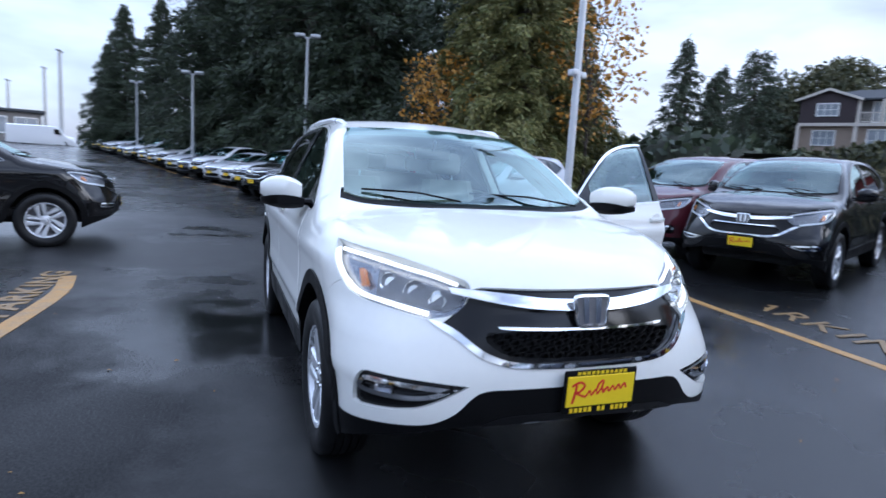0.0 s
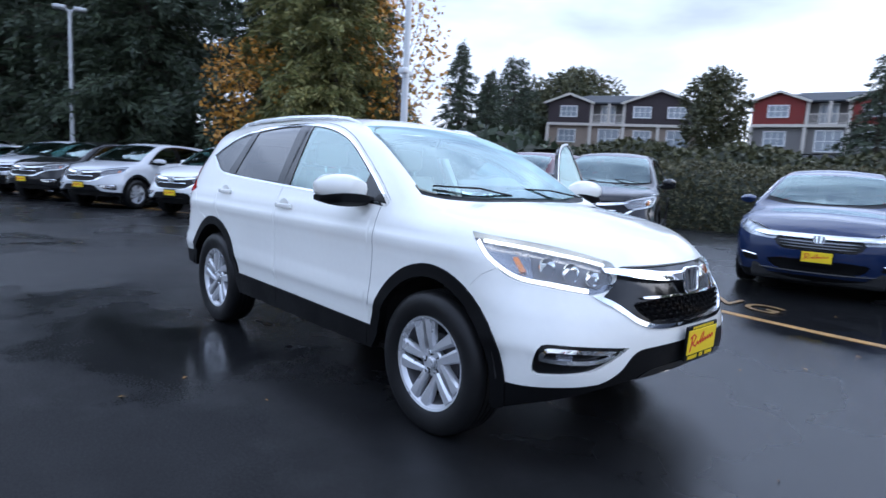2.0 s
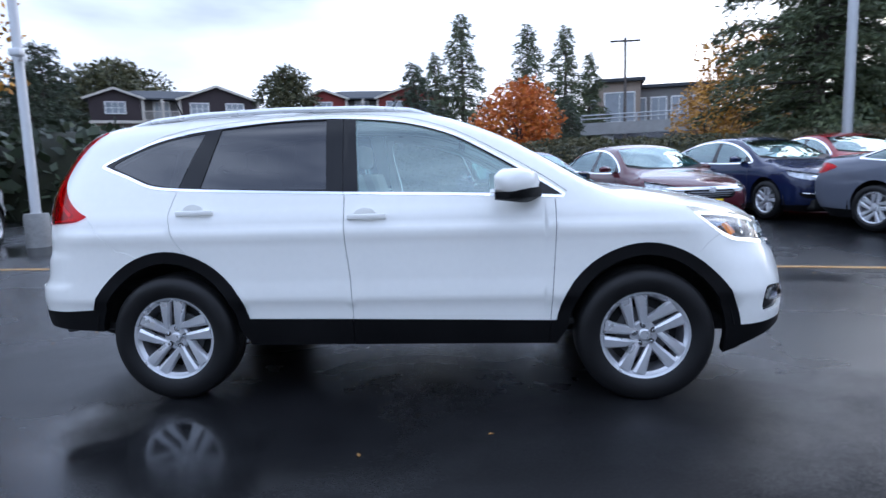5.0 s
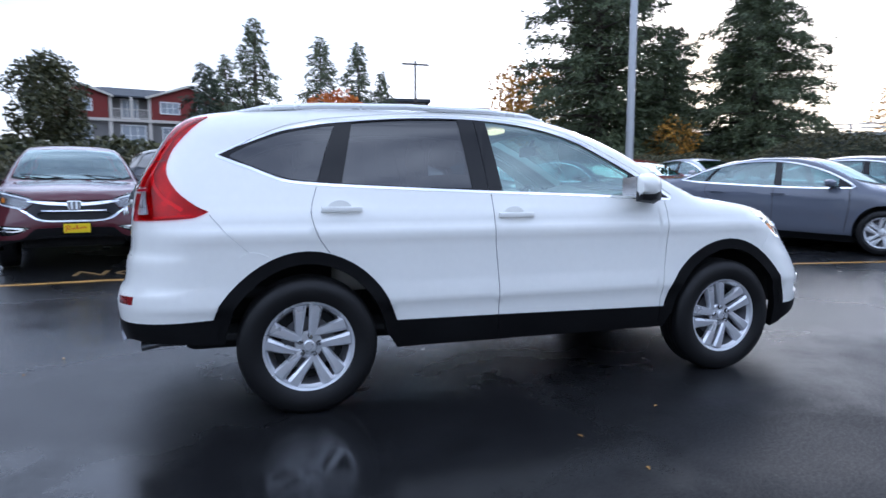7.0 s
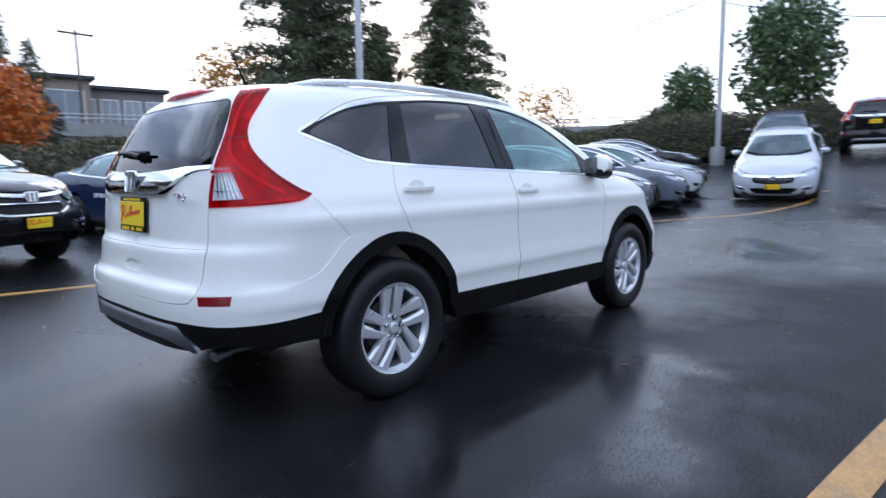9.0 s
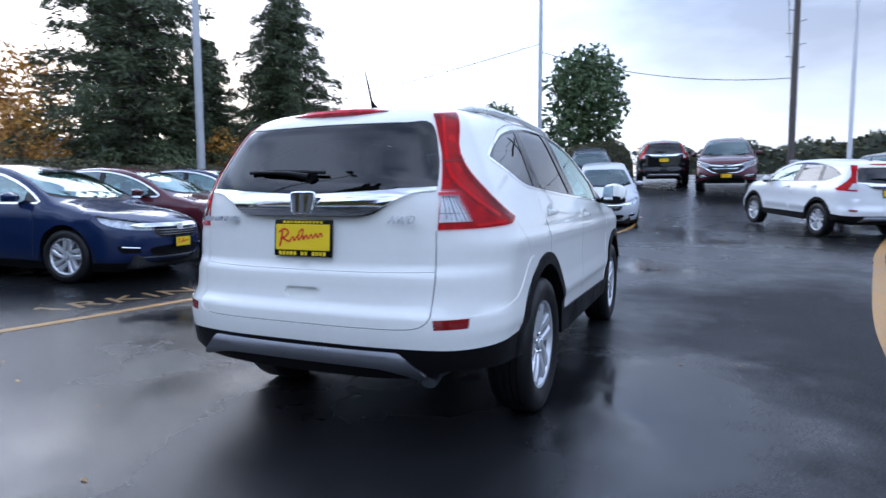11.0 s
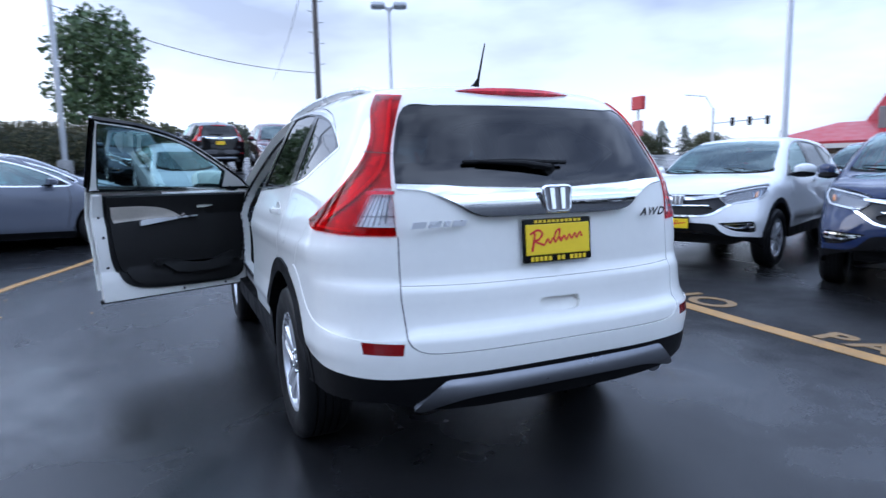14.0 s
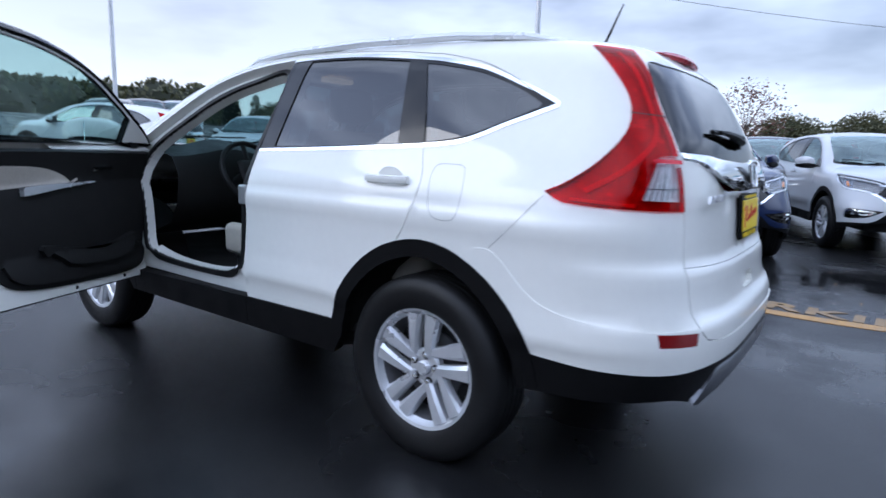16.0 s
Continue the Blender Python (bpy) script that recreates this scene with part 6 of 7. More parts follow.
hero, hero_front, hero_side = build_suv("white_suv", True, True)
tagged(hero, "white compact SUV with its driver door open on wet asphalt", "car")
cabin(hero, hero_side)
door_jamb(hero)
driver_door = open_driver_door(hero, hero_front)
for ob in [o for o in hero.children if o.name.startswith("door_mirror")][:1]:
    ob.parent = None
    ob.parent = driver_door
lettering("drive_badge", "AWD", .046, CHROME, pose(-2.212, -.487, 1.044, 90, 0, -90), hero, .003, .35, 1.25, .001)
for a, w in ((0, .052), (.064, .046), (.122, .024), (.158, .052)):
    bm = bmesh.new()
    loft(bm, [[(x, .60 - a - k * w - .012 * z / .03, 1.040 + z) for k, z in ((0, .004), (1, .004), (1, .026), (0, .026))] for x in (-2.2095, -2.2150)])
    part("model_badge", bm, ALLOY, hero, "plain silver bar of a model badge")
for o in (hero, *hero.children_recursive):
    o.color = (.83, .825, .775, 1)


# ---------- parked cars ----------
suv_proto, _, _ = build_suv("parked_suv", False)
plain_cabin(suv_proto, .40, .98, 1.28, -.55, 1.10)
sedan_proto = build_sedan("parked_sedan")
WHITE, SILVER, GREY, BLUE, NAVY, MAROON, CHARCOAL, JET, DARK_RED = ((.78, .79, .79), (.50, .52, .55), (.11, .12, .15), (.011, .020, .062), (.008, .014, .050), (.075, .012, .018), (.006, .006, .0065), (.004, .004, .0045), (.22, .012, .016))
used = set()


def park(proto, x, y, heading, color, label, group, dz=0.0):
    """Stands a car with the middle of its nose at (x, y), looking along heading (degrees from +x)."""
    h = radians(heading)
    nose = 2.25 if proto is suv_proto else 2.36
    cx, cy = x - nose * math.cos(h), y - nose * math.sin(h)
    c, s = math.cos(h), math.sin(h)
    zf, zr = rise(cx + 1.35 * c, cy + 1.35 * s), rise(cx - 1.35 * c, cy - 1.35 * s)
    m = pose(cx, cy, (zf + zr) / 2 + dz) @ Matrix.Rotation(h, 4, "Z") @ Matrix.Rotation(-math.atan2(zf - zr, 2.7), 4, "Y")
    if proto in used:
        ob = copy_thing(proto, m)
    else:
        used.add(proto)
        ob = proto
        ob.matrix_basis = m
    for o in (ob, *ob.children_recursive):
        o.color = (*color, 1)
    return tagged(ob, label, "car", group)


row_n, row_s, row_e, row_w = "cars parked along the hedge", "cars parked opposite the hedge", "cars parked up the slope", "cars in the long far row"
# along the hedge
park(suv_proto, -1.54, 4.76, -66, CHARCOAL, "black compact SUV with yellow dealer plate, parked by the hedge", row_n)
park(suv_proto, -3.80, 4.62, -76, MAROON, "dark red compact SUV with yellow dealer plate, parked by the hedge", row_n)
park(sedan_proto, 1.45, 4.72, -78, (.008, .019, .066), "dark blue saloon with chrome grille, parked by the hedge", row_n)
park(sedan_proto, 3.85, 5.40, -74, MAROON, "dark maroon saloon with chrome grille, parked by the hedge", row_n)
park(sedan_proto, 6.35, 6.15, -73, NAVY, "dark blue saloon parked beside a maroon one", row_n)
park(sedan_proto, 8.26, 1.90, -65, GREY, "slate grey saloon parked at the end of the row", row_n)
park(sedan_proto, 10.35, 2.05, -65, GREY, "slate grey saloon in a close row", row_n)
park(sedan_proto, 12.45, 2.45, -64, SILVER, "silver saloon in a close row", row_n)
park(sedan_proto, 14.5, 3.1, -64, GREY, "slate grey saloon in a close row", row_n)
park(sedan_proto, 16.6, 4.0, -64, JET, "black saloon in a close row", row_n)
park(sedan_proto, 8.5, 7.9, -84, DARK_RED, "red saloon half hidden in a row", row_n)
park(sedan_proto, 11.2, 8.6, -86, SILVER, "silver saloon half hidden in a row", row_n)
# going away towards the far row
for k, (dx, dy, head, col, what) in enumerate(((-8.3, 3.3, -62, SILVER, "silver"), (-10.4, 1.75, -60, WHITE, "white"), (-13.0, .5, -58, SILVER, "silver"), (-15.4, -.3, -58, CHARCOAL, "charcoal"), (-17.6, -.6, -58, SILVER, "silver"))):
    park(suv_proto, dx, dy, head, col, what + " compact SUV in a row under tall firs", row_w)
for k in range(19):
    col, what = ((SILVER, "silver"), (WHITE, "white"), (SILVER, "silver"), (WHITE, "white"), (GREY, "grey"), (SILVER, "silver"), (WHITE, "white"))[k % 7]
    x = -20.8 - k * 2.15
    park(sedan_proto if k % 3 else suv_proto, x, -.2 - (k * 2.15) * .315, -52, col, what + " car in a long row under tall firs", row_w)
# opposite
park(suv_proto, 4.92, -4.33, 119, WHITE, "white compact SUV with yellow dealer plate, angle parked", row_s)
park(suv_proto, 1.36, -4.30, 110, WHITE, "white compact SUV with black lower bumper, angle parked", row_s)
park(suv_proto, -1.22, -4.60, 116, BLUE, "deep blue compact SUV with yellow dealer plate, angle parked", row_s)
park(suv_proto, -3.15, -6.80, 112, SILVER, "silver compact SUV, angle parked", row_s)
park(suv_proto, -1.55, -8.90, 112, JET, "black compact SUV parked behind a silver one", row_s)
park(suv_proto, -6.20, -2.66, 102, JET, "black compact SUV with bright wheels, parked across the aisle", row_s)
park(suv_proto, 2.0, -8.9, 110, GREY, "slate grey compact SUV parked behind white ones", row_s)
park(suv_proto, 8.3, -7.6, 126, WHITE, "white compact SUV in a second row", row_s)
park(suv_proto, 11.2, -6.9, 128, SILVER, "silver compact SUV in a second row", row_s)
park(suv_proto, -5.3, -8.9, 110, WHITE, "white compact SUV in a second row", row_s)
# up the slope
park(suv_proto, 14.4, -3.3, 24, WHITE, "white compact SUV seen from behind, with red tail lamps", row_e)
park(suv_proto, 16.3, -2.3, 178, MAROON, "dark maroon compact SUV facing down the slope", row_e)
park(suv_proto, 22.6, .1, 6, CHARCOAL, "black compact SUV seen from behind, up the slope", row_e)
park(sedan_proto, 12.0, .72, 190, SILVER, "silver saloon facing down the slope", row_e)
park(suv_proto, 15.6, -5.6, 150, JET, "black compact SUV facing down the slope", row_e)
park(suv_proto, 17.8, -7.9, 150, CHARCOAL, "charcoal compact SUV facing down the slope", row_e)
park(suv_proto, 19.8, -10.4, 150, SILVER, "silver compact SUV facing down the slope", row_e)
park(suv_proto, 18.2, 2.2, 190, GREY, "slate grey SUV at the head of the row", row_e)


# ---------- trees, hedges ----------
def leaf_material(name, a, b):
    """Foliage: each leaf or spray has its own tone between two colours."""
    ma = material(name, a, .6, vary=.3, scale=1.5)
    nt, bs = ma.node_tree, ma.node_tree.nodes["Principled BSDF"]
    geo, mix = nt.nodes.new("ShaderNodeNewGeometry"), nt.nodes.new("ShaderNodeMix")
    mix.data_type = "RGBA"
    nt.links.new(geo.outputs["Random Per Island"], mix.inputs["Factor"])
    mix.inputs["A"].default_value, mix.inputs["B"].default_value = (*a, 1), (*b, 1)
    mul = next(n for n in nt.nodes if n.type == "VECT_MATH")
    nt.links.new(mix.outputs["Result"], mul.inputs[0])
    return ma


FIR = leaf_material("dark fir needles", (.020, .033, .018), (.058, .080, .038))
CEDAR = leaf_material("olive cedar sprays", (.080, .098, .026), (.210, .190, .055))
SPRUCE = leaf_material("bluish green needles", (.045, .066, .030), (.115, .135, .060))
GOLD = leaf_material("golden autumn leaves", (.32, .15, .018), (.56, .28, .035))
ORANGE = leaf_material("orange autumn leaves", (.45, .10, .012), (.60, .20, .02))
GREEN = leaf_material("green leaves", (.045, .085, .030), (.110, .155, .055))
OLIVE = leaf_material("dull green leaves", (.035, .045, .018), (.10, .095, .035))
HEDGE = leaf_material("bramble leaves", (.028, .038, .014), (.135, .115, .050))
BARK = material("dark bark", (.07, .055, .045), .9, vary=.4, scale=5, bump=.6, bump_scale=25)
rng = np.random.default_rng(7)


def raw_mesh(name, V, F, ma, parent):
    me = bpy.data.meshes.new(name)
    me.from_pydata(V.tolist(), [], F.tolist())
    me.materials.append(ma)
    ob = new(name, me)
    ob.parent = parent
    return ob


def sprays(c, axis, size, spread=.6, droop=.0, long=1.9):
    """Small leaf-shaped quads at the places c, pointing roughly along axis."""
    n = len(c)
    a = axis + rng.normal(0, spread, (n, 3))
    a[:, 2] -= droop
    a /= np.linalg.norm(a, axis=1, keepdims=True) + 1e-9
    s = np.cross(a, rng.normal(0, 1, (n, 3)))
    s /= np.linalg.norm(s, axis=1, keepdims=True) + 1e-9
    L = (size * rng.uniform(.6, 1.4, n))[:, None]
    w = L / long
    V = np.stack([c, c + a * L * .45 + s * w * .5, c + a * L, c + a * L * .5 - s * w * .5], 1).reshape(-1, 3)
    i = np.arange(n) * 4
    F = np.concatenate([np.stack([i, i + 1, i + 2], 1), np.stack([i, i + 2, i + 3], 1)])
    return V, F


def conifer(name, h, r, label, ma=None, bare=.08, n_spray=5200, size=.42, gap=.25, droop=.35, shape=.85, group="firs"):
    """A conical tree: tapered trunk, drooping boughs in whorls, each carrying sprays of needles."""
    root = new(name)
    bm = bmesh.new()
    tube(bm, [(0, 0, -.3), (0.03 * h / 10, 0, h * .4), (0, .02 * h / 10, h * .97)], [h * .020 + .06, h * .012 + .04, .02], 9)
    n_b = int(34 + h * 7)
    ends, starts = [], []
    for k in range(n_b):
        z = h * (bare + (1 - bare) * (k / n_b) ** 1.05)
        t = (z / h - bare) / (1 - bare)
        L = r * (1 - t) ** shape * rng.uniform(.5, 1.2) * (1 if t > .12 else .75) + .12
        a = k * 2.4 + rng.uniform(-.5, .5)
        end = np.array([L * math.cos(a), L * math.sin(a), z - L * droop * rng.uniform(.5, 1.2) + .25 * L * t])
        starts.append((0, 0, z)), ends.append(end)
        tube(bm, [(0, 0, z), (end * [.55, .55, 0] + [0, 0, z - (z - end[2]) * .35]).tolist(), end.tolist()], [.03 + .012 * L, .02, .008], 4, ends=False)
    part("trunk", bm, BARK, root, smooth=50)
    starts, ends = np.array(starts), np.array(ends)
    Ls = np.linalg.norm((ends - starts)[:, :2], axis=1)
    pick = rng.choice(n_b, n_spray, p=(Ls + .2) / np.sum(Ls + .2))
    u = rng.beta(1.6, 1.1, n_spray)
    mid = starts[pick] + (ends - starts)[pick] * u[:, None]
    mid[:, 2] += (1 - u) * u * Ls[pick] * .35
    side = np.cross((ends - starts)[pick], [0, 0, 1.0])
    side /= np.linalg.norm(side, axis=1, keepdims=True) + 1e-9
    mid += side * (rng.uniform(-1, 1, n_spray) * (.32 * Ls[pick] * (1.1 - u)))[:, None] + rng.normal(0, .05, (n_spray, 3))
    mid[:, 2] += rng.normal(0, .022 * h / 3, n_spray) * (.4 + .6 * u) - rng.exponential(.014 * h, n_spray) * u
    out = (ends - starts)[pick] / (Ls[pick][:, None] + .1) + side * rng.uniform(-1, 1, (n_spray, 1))
    raw_mesh("crown", *sprays(mid, out * .8, size, .45, .45, 4.2), ma or FIR, root)
    return tagged(root, label, "tree", group)


def broadleaf(name, h, rx, rz, label, ma, trunk=.3, n_leaf=5000, size=.22, blobs=16, group="broadleaf trees", low=.25):
    """A leafy tree: trunk, forking limbs, and leaves gathered round the limb ends."""
    root = new(name)
    bm = bmesh.new()
    base = h * low
    tube(bm, [(0, 0, -.2), (.05, 0, base), (0, .06, base + (h - base) * .4)], [trunk * .55, trunk * .42, trunk * .2], 9)
    centres = []
    for k in range(blobs):
        a, t = k * 2.4 + rng.uniform(-.4, .4), (k + .5) / blobs
        q = rng.uniform(.45, 1.0) * math.sin(math.pi * (.12 + .83 * t)) ** .7
        c = np.array([rx * q * math.cos(a), rx * q * math.sin(a), base + (h - base) * (.12 + .80 * t)])
        centres.append(c)
        j = np.array([0, 0, base * .8 + (c[2] - base) * .45])
        tube(bm, [j.tolist(), ((c + j) / 2 + [0, 0, .1]).tolist(), c.tolist()], [trunk * .18, trunk * .10, .012], 5, ends=False)
    part("trunk", bm, BARK, root, smooth=50)
    C = np.array(centres)
    pick = rng.integers(0, blobs, n_leaf)
    d = rng.normal(0, 1, (n_leaf, 3))
    d /= np.linalg.norm(d, axis=1, keepdims=True)
    rad = rng.uniform(.15, 1, n_leaf) ** .5 * rx * .46
    c = C[pick] + d * rad[:, None] * [1, 1, .8 * rz]
    raw_mesh("crown", *sprays(c, d * .5, size, .8, .1, 1.5), ma, root)
    return tagged(root, label, "tree", group)


def stand(ob, x, y, z=None, turn=0.0, scale=1.0):
    ob.matrix_basis = pose(x, y, rise(x, y) - .05 if z is None else z, 0, 0, turn) @ Matrix.Scale(scale, 4)
    return ob


def again(ob, x, y, z=None, turn=0.0, scale=1.0, label=""):
    o = copy_thing(ob, Matrix())
    o.matrix_basis = pose(x, y, rise(x, y) - .05 if z is None else z, 0, 0, turn) @ Matrix.Scale(scale, 4)
    return tagged(o, label)


# the dark wood behind the far row
fir_a = conifer("fir_tree", 15, 4.6, "tall dark fir with drooping boughs behind parked cars", FIR, .05, 46000, .30)
fir_b = conifer("fir_tree", 17, 4.2, "tall dark fir, thin enough to show sky", FIR, .10, 30000, .30, droop=.45)
stand(fir_a, -48.5, -5.2, 1.0, 0, .8), stand(fir_b, -18.5, 8.6, .1)
for k, (x, y, s) in enumerate(((-40.5, -2.0, 1.0), (-36.5, -.3, 1.15), (-32.5, 1.4, 1.1), (-28.5, 3.4, 1.25), (-25.0, 5.6, 1.1), (-37, 5, 1.35), (-30, 8, 1.35), (-46, 1.5, 1.2))):
    again(fir_a if k % 3 else fir_b, x, y, None, 70 * k, s)
again(fir_a, -53, -8.3, 1.0, 40, .8), again(fir_a, -57, -10.2, 1.0, 90, .62), again(fir_b, -18.6, 10.6, None, 130, 1.0), again(fir_b, -24.0, 12.5, None, 200, 1.1)
# cedars and autumn trees by the tall pole
cedar = stand(conifer("cedar_tree", 11, 3.0, "olive green cedar with dense hanging sprays", CEDAR, .0, 52000, .22, droop=.55, shape=.6, group="cedars"), -14.3, 8.3, None, 0)
again(cedar, -15.4, 7.6, None, 80, .95), again(cedar, -16.4, 10.3, None, 160, 1.05)
gold = stand(broadleaf("maple_tree", 7.0, 2.0, 1.0, "thin golden autumn tree among firs", GOLD, .2, 2200, .18, 18), -15.8, 6.2, None, 0, .75)
stand(broadleaf("maple_tree", 8.2, 1.5, 1.2, "sparse golden autumn tree beside a cedar", GOLD, .12, 1300, .17, 20), -13.2, 10.2, None, 100, 1.0)
thin = stand(conifer("fir_tree", 9.5, 2.6, "small dark fir against the sky", FIR, .1, 13000, .27, shape=.8), -26, 25.5, 0.5)
again(thin, -22.5, 24.5, .5, 60, .72), again(thin, -27.5, 30, .5, 120, .9), again(thin, -24, 28.5, .5, 20, .6)
pine = stand(conifer("pine_tree", 12, 3.4, "dark pine with rounded top", FIR, .16, 15000, .34, droop=.1, shape=.45), -33.5, 39.5, 0)
oak = stand(broadleaf("oak_tree", 9.8, 5.2, .8, "broad dark green tree behind houses", OLIVE, .5, 13000, .36, 28), -38.5, 55.5, 3.0, 0, 1.06)
again(oak, -44.5, 56, 2.5, 40, .9), stand(broadleaf("round_tree", 6.2, 1.8, 1.1, "round dull green tree between houses", OLIVE, .25, 9000, .2, 24, low=.1), -12.2, 33.4, 2.0), again(oak, -15.2, 32.0, .6, 150, .33)
# between the houses and the road
dark = stand(conifer("fir_tree", 8.6, 2.6, "short dense fir beside houses", FIR, .02, 7000, .34, shape=.6), -4.6, 35.5, 0)
tall = stand(conifer("fir_tree", 13, 4.0, "tall pale green fir against bright sky", SPRUCE, .05, 9000, .38), -1.7, 41, 0)
again(tall, -3.6, 40, 0, 70, .78), again(tall, 3.4, 46.5, 0, 150, 1.02), again(tall, 6.4, 46, 0, 20, 1.0), again(tall, 8.2, 45.5, 0, 220, .82), again(dark, 5.6, 38, 0, 60, .75)
stand(broadleaf("maple_tree", 5.6, 2.1, .9, "round orange autumn maple", ORANGE, .25, 5200, .20, 22), 1.7, 24.3, 0, 0, .95)
again(dark, 4.4, 27.5, 0, 200, .55)
# spruces by the light pole
spruce = stand(conifer("spruce_tree", 12.4, 3.9, "large green spruce with gaps between boughs", SPRUCE, .0, 44000, .24, droop=.22, shape=.50, group="spruces"), 11.4, 17.4, .3)
again(gold, 8.4, 19.2, .2, 80, .62), again(gold, 9.6, 21.5, .2, 10, .62), again(spruce, 16.6, 14.7, .5, 140, .78), again(spruce, 13.6, 16.2, .4, 200, .52), again(spruce, 13.4, 20, .4, 260, .85), again(spruce, 15.2, 17.8, .4, 30, .6), again(spruce, 17.4, 15.6, .5, 20, .74), again(gold, 13.4, 15.4, .3, 70, .5)
again(gold, 12.0, 25.8, 0, 60, 1.1), again(gold, 13.8, 27.0, 0, 140, 1.15), again(gold, 55, 37, 2, 40, 1.3), again(gold, 57, 34.5, 2, 100, 1.3)
# round tree up the slope
maple = stand(broadleaf("maple_tree", 6.1, 1.9, 1.15, "round leafy green tree on a thin trunk", GREEN, .22, 6500, .22, 22, low=.16), 25.0, 3.7, 2.1)
again(maple, 33.6, 10.9, 1.9, 30, .88, "leafy olive tree beyond a hedge"), again(oak, 37, 13.5, 2.0, 120, .34), again(gold, 60, 4, 3, 0, .5)
bare = stand(broadleaf("bare_tree", 5.5, 2.2, .8, "thin reddish tree, nearly leafless", leaf_material("russet leaves", (.10, .05, .04), (.22, .10, .07)), .2, 1500, .14, 20), 4.4, -37, .2)
again(bare, 8.5, -36, .2, 70, .8), again(oak, -1.5, -40, -1.2, 0, .5), again(oak, 3.0, -44, -1, 0, .5)
for k in range(26):
    a = radians(-50 + k * 2.0)
    again(dark if k % 3 else oak, 75 * math.cos(a), 75 * math.sin(a), 2.2 if k % 3 else 1.2, k * 40, .42 + .16 * ((k * 7) % 5) / 4, "distant tree on the skyline")


def hedge_row(name, pts, width, height, label, ma, density, size):
    """A bank of brambles: a plain dark shell under a thick uneven cover of leaves."""
    c = outline(pts, .6, False)
    d = np.gradient(c, axis=0)
    d /= np.linalg.norm(d, axis=1, keepdims=True)
    n = np.stack([-d[:, 1], d[:, 0]], 1)
    prof = np.array([(-1, 0), (-.92, .45), (-.7, .78), (-.3, .97), (.1, 1.0), (.5, .9), (.85, .6), (1, 0)])
    root = new(name)
    rows = []
    for i, (p, q) in enumerate(zip(c, n)):
        k = 1 + .34 * noise.noise(Vector((p[0] * .35, p[1] * .35, 3))) + .12 * noise.noise(Vector((p[0] * 1.3, p[1] * 1.3, 9)))
        rows.append([(p[0] + q[0] * a * width / 2, p[1] + q[1] * a * width / 2, rise(p[0], p[1]) - .1 + b * height * k) for a, b in prof])
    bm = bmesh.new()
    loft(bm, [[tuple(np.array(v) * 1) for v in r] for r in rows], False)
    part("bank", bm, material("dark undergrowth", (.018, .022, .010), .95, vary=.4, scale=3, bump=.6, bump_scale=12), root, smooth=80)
    R = np.array(rows)
    m = density
    i, j = rng.integers(0, len(R) - 1, m), rng.integers(0, R.shape[1] - 1, m)
    u, v = rng.uniform(0, 1, (m, 1)), rng.uniform(0, 1, (m, 1))
    P = R[i, j] * (1 - u) * (1 - v) + R[i + 1, j] * u * (1 - v) + R[i, j + 1] * (1 - u) * v + R[i + 1, j + 1] * u * v
    nn = np.cross(R[i + 1, j] - R[i, j], R[i, j + 1] - R[i, j])
    nn /= np.linalg.norm(nn, axis=1, keepdims=True) + 1e-9
    nn *= np.sign(nn[:, 2:] + 1e-3)
    P = P + nn * rng.uniform(-.1, .22, (m, 1))
    ob = raw_mesh("leaves", *sprays(P, nn * .5, size, .9, 0, 1.5), ma, root)
    return tagged(root, label, "hedge", kind="stuff")


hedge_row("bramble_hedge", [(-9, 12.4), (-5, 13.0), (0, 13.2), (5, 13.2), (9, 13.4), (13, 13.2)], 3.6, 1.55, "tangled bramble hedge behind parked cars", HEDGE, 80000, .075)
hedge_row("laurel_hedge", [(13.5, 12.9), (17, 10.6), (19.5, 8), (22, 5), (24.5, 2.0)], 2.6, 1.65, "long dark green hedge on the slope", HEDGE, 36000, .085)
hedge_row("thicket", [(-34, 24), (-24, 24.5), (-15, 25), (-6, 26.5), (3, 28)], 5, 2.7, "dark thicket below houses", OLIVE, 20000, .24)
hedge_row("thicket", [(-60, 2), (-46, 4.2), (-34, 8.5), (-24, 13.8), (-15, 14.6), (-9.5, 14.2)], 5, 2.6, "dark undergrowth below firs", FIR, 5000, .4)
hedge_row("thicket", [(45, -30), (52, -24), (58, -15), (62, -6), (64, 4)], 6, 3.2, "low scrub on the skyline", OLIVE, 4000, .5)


# ---------- houses ----------
ROOF = material("dark grey shingles", (.050, .055, .062), .85, vary=.3, scale=3, bump=.4, bump_scale=18)
SIDING_DARK = material("dark brown siding", (.045, .032, .034), .75, vary=.15, scale=3)
SIDING_RED = material("red siding", (.20, .028, .022), .75, vary=.15, scale=3)
SIDING_GREY = material("grey siding", (.19, .18, .17), .75, vary=.1, scale=3)
SIDING_TAN = material("tan siding", (.30, .235, .185), .75, vary=.12, scale=3)
TRIM = material("cream painted trim", (.62, .57, .50), .6, vary=.06)
FRAME = material("white window frame", (.80, .80, .78), .5, vary=.04)
PANE = material("pale window pane", (.30, .33, .36), .10, vary=.2, scale=2, coat=.5)
CONCRETE = material("weathered concrete", (.30, .30, .29), .85, vary=.25, scale=1.5, bump=.2, bump_scale=25)


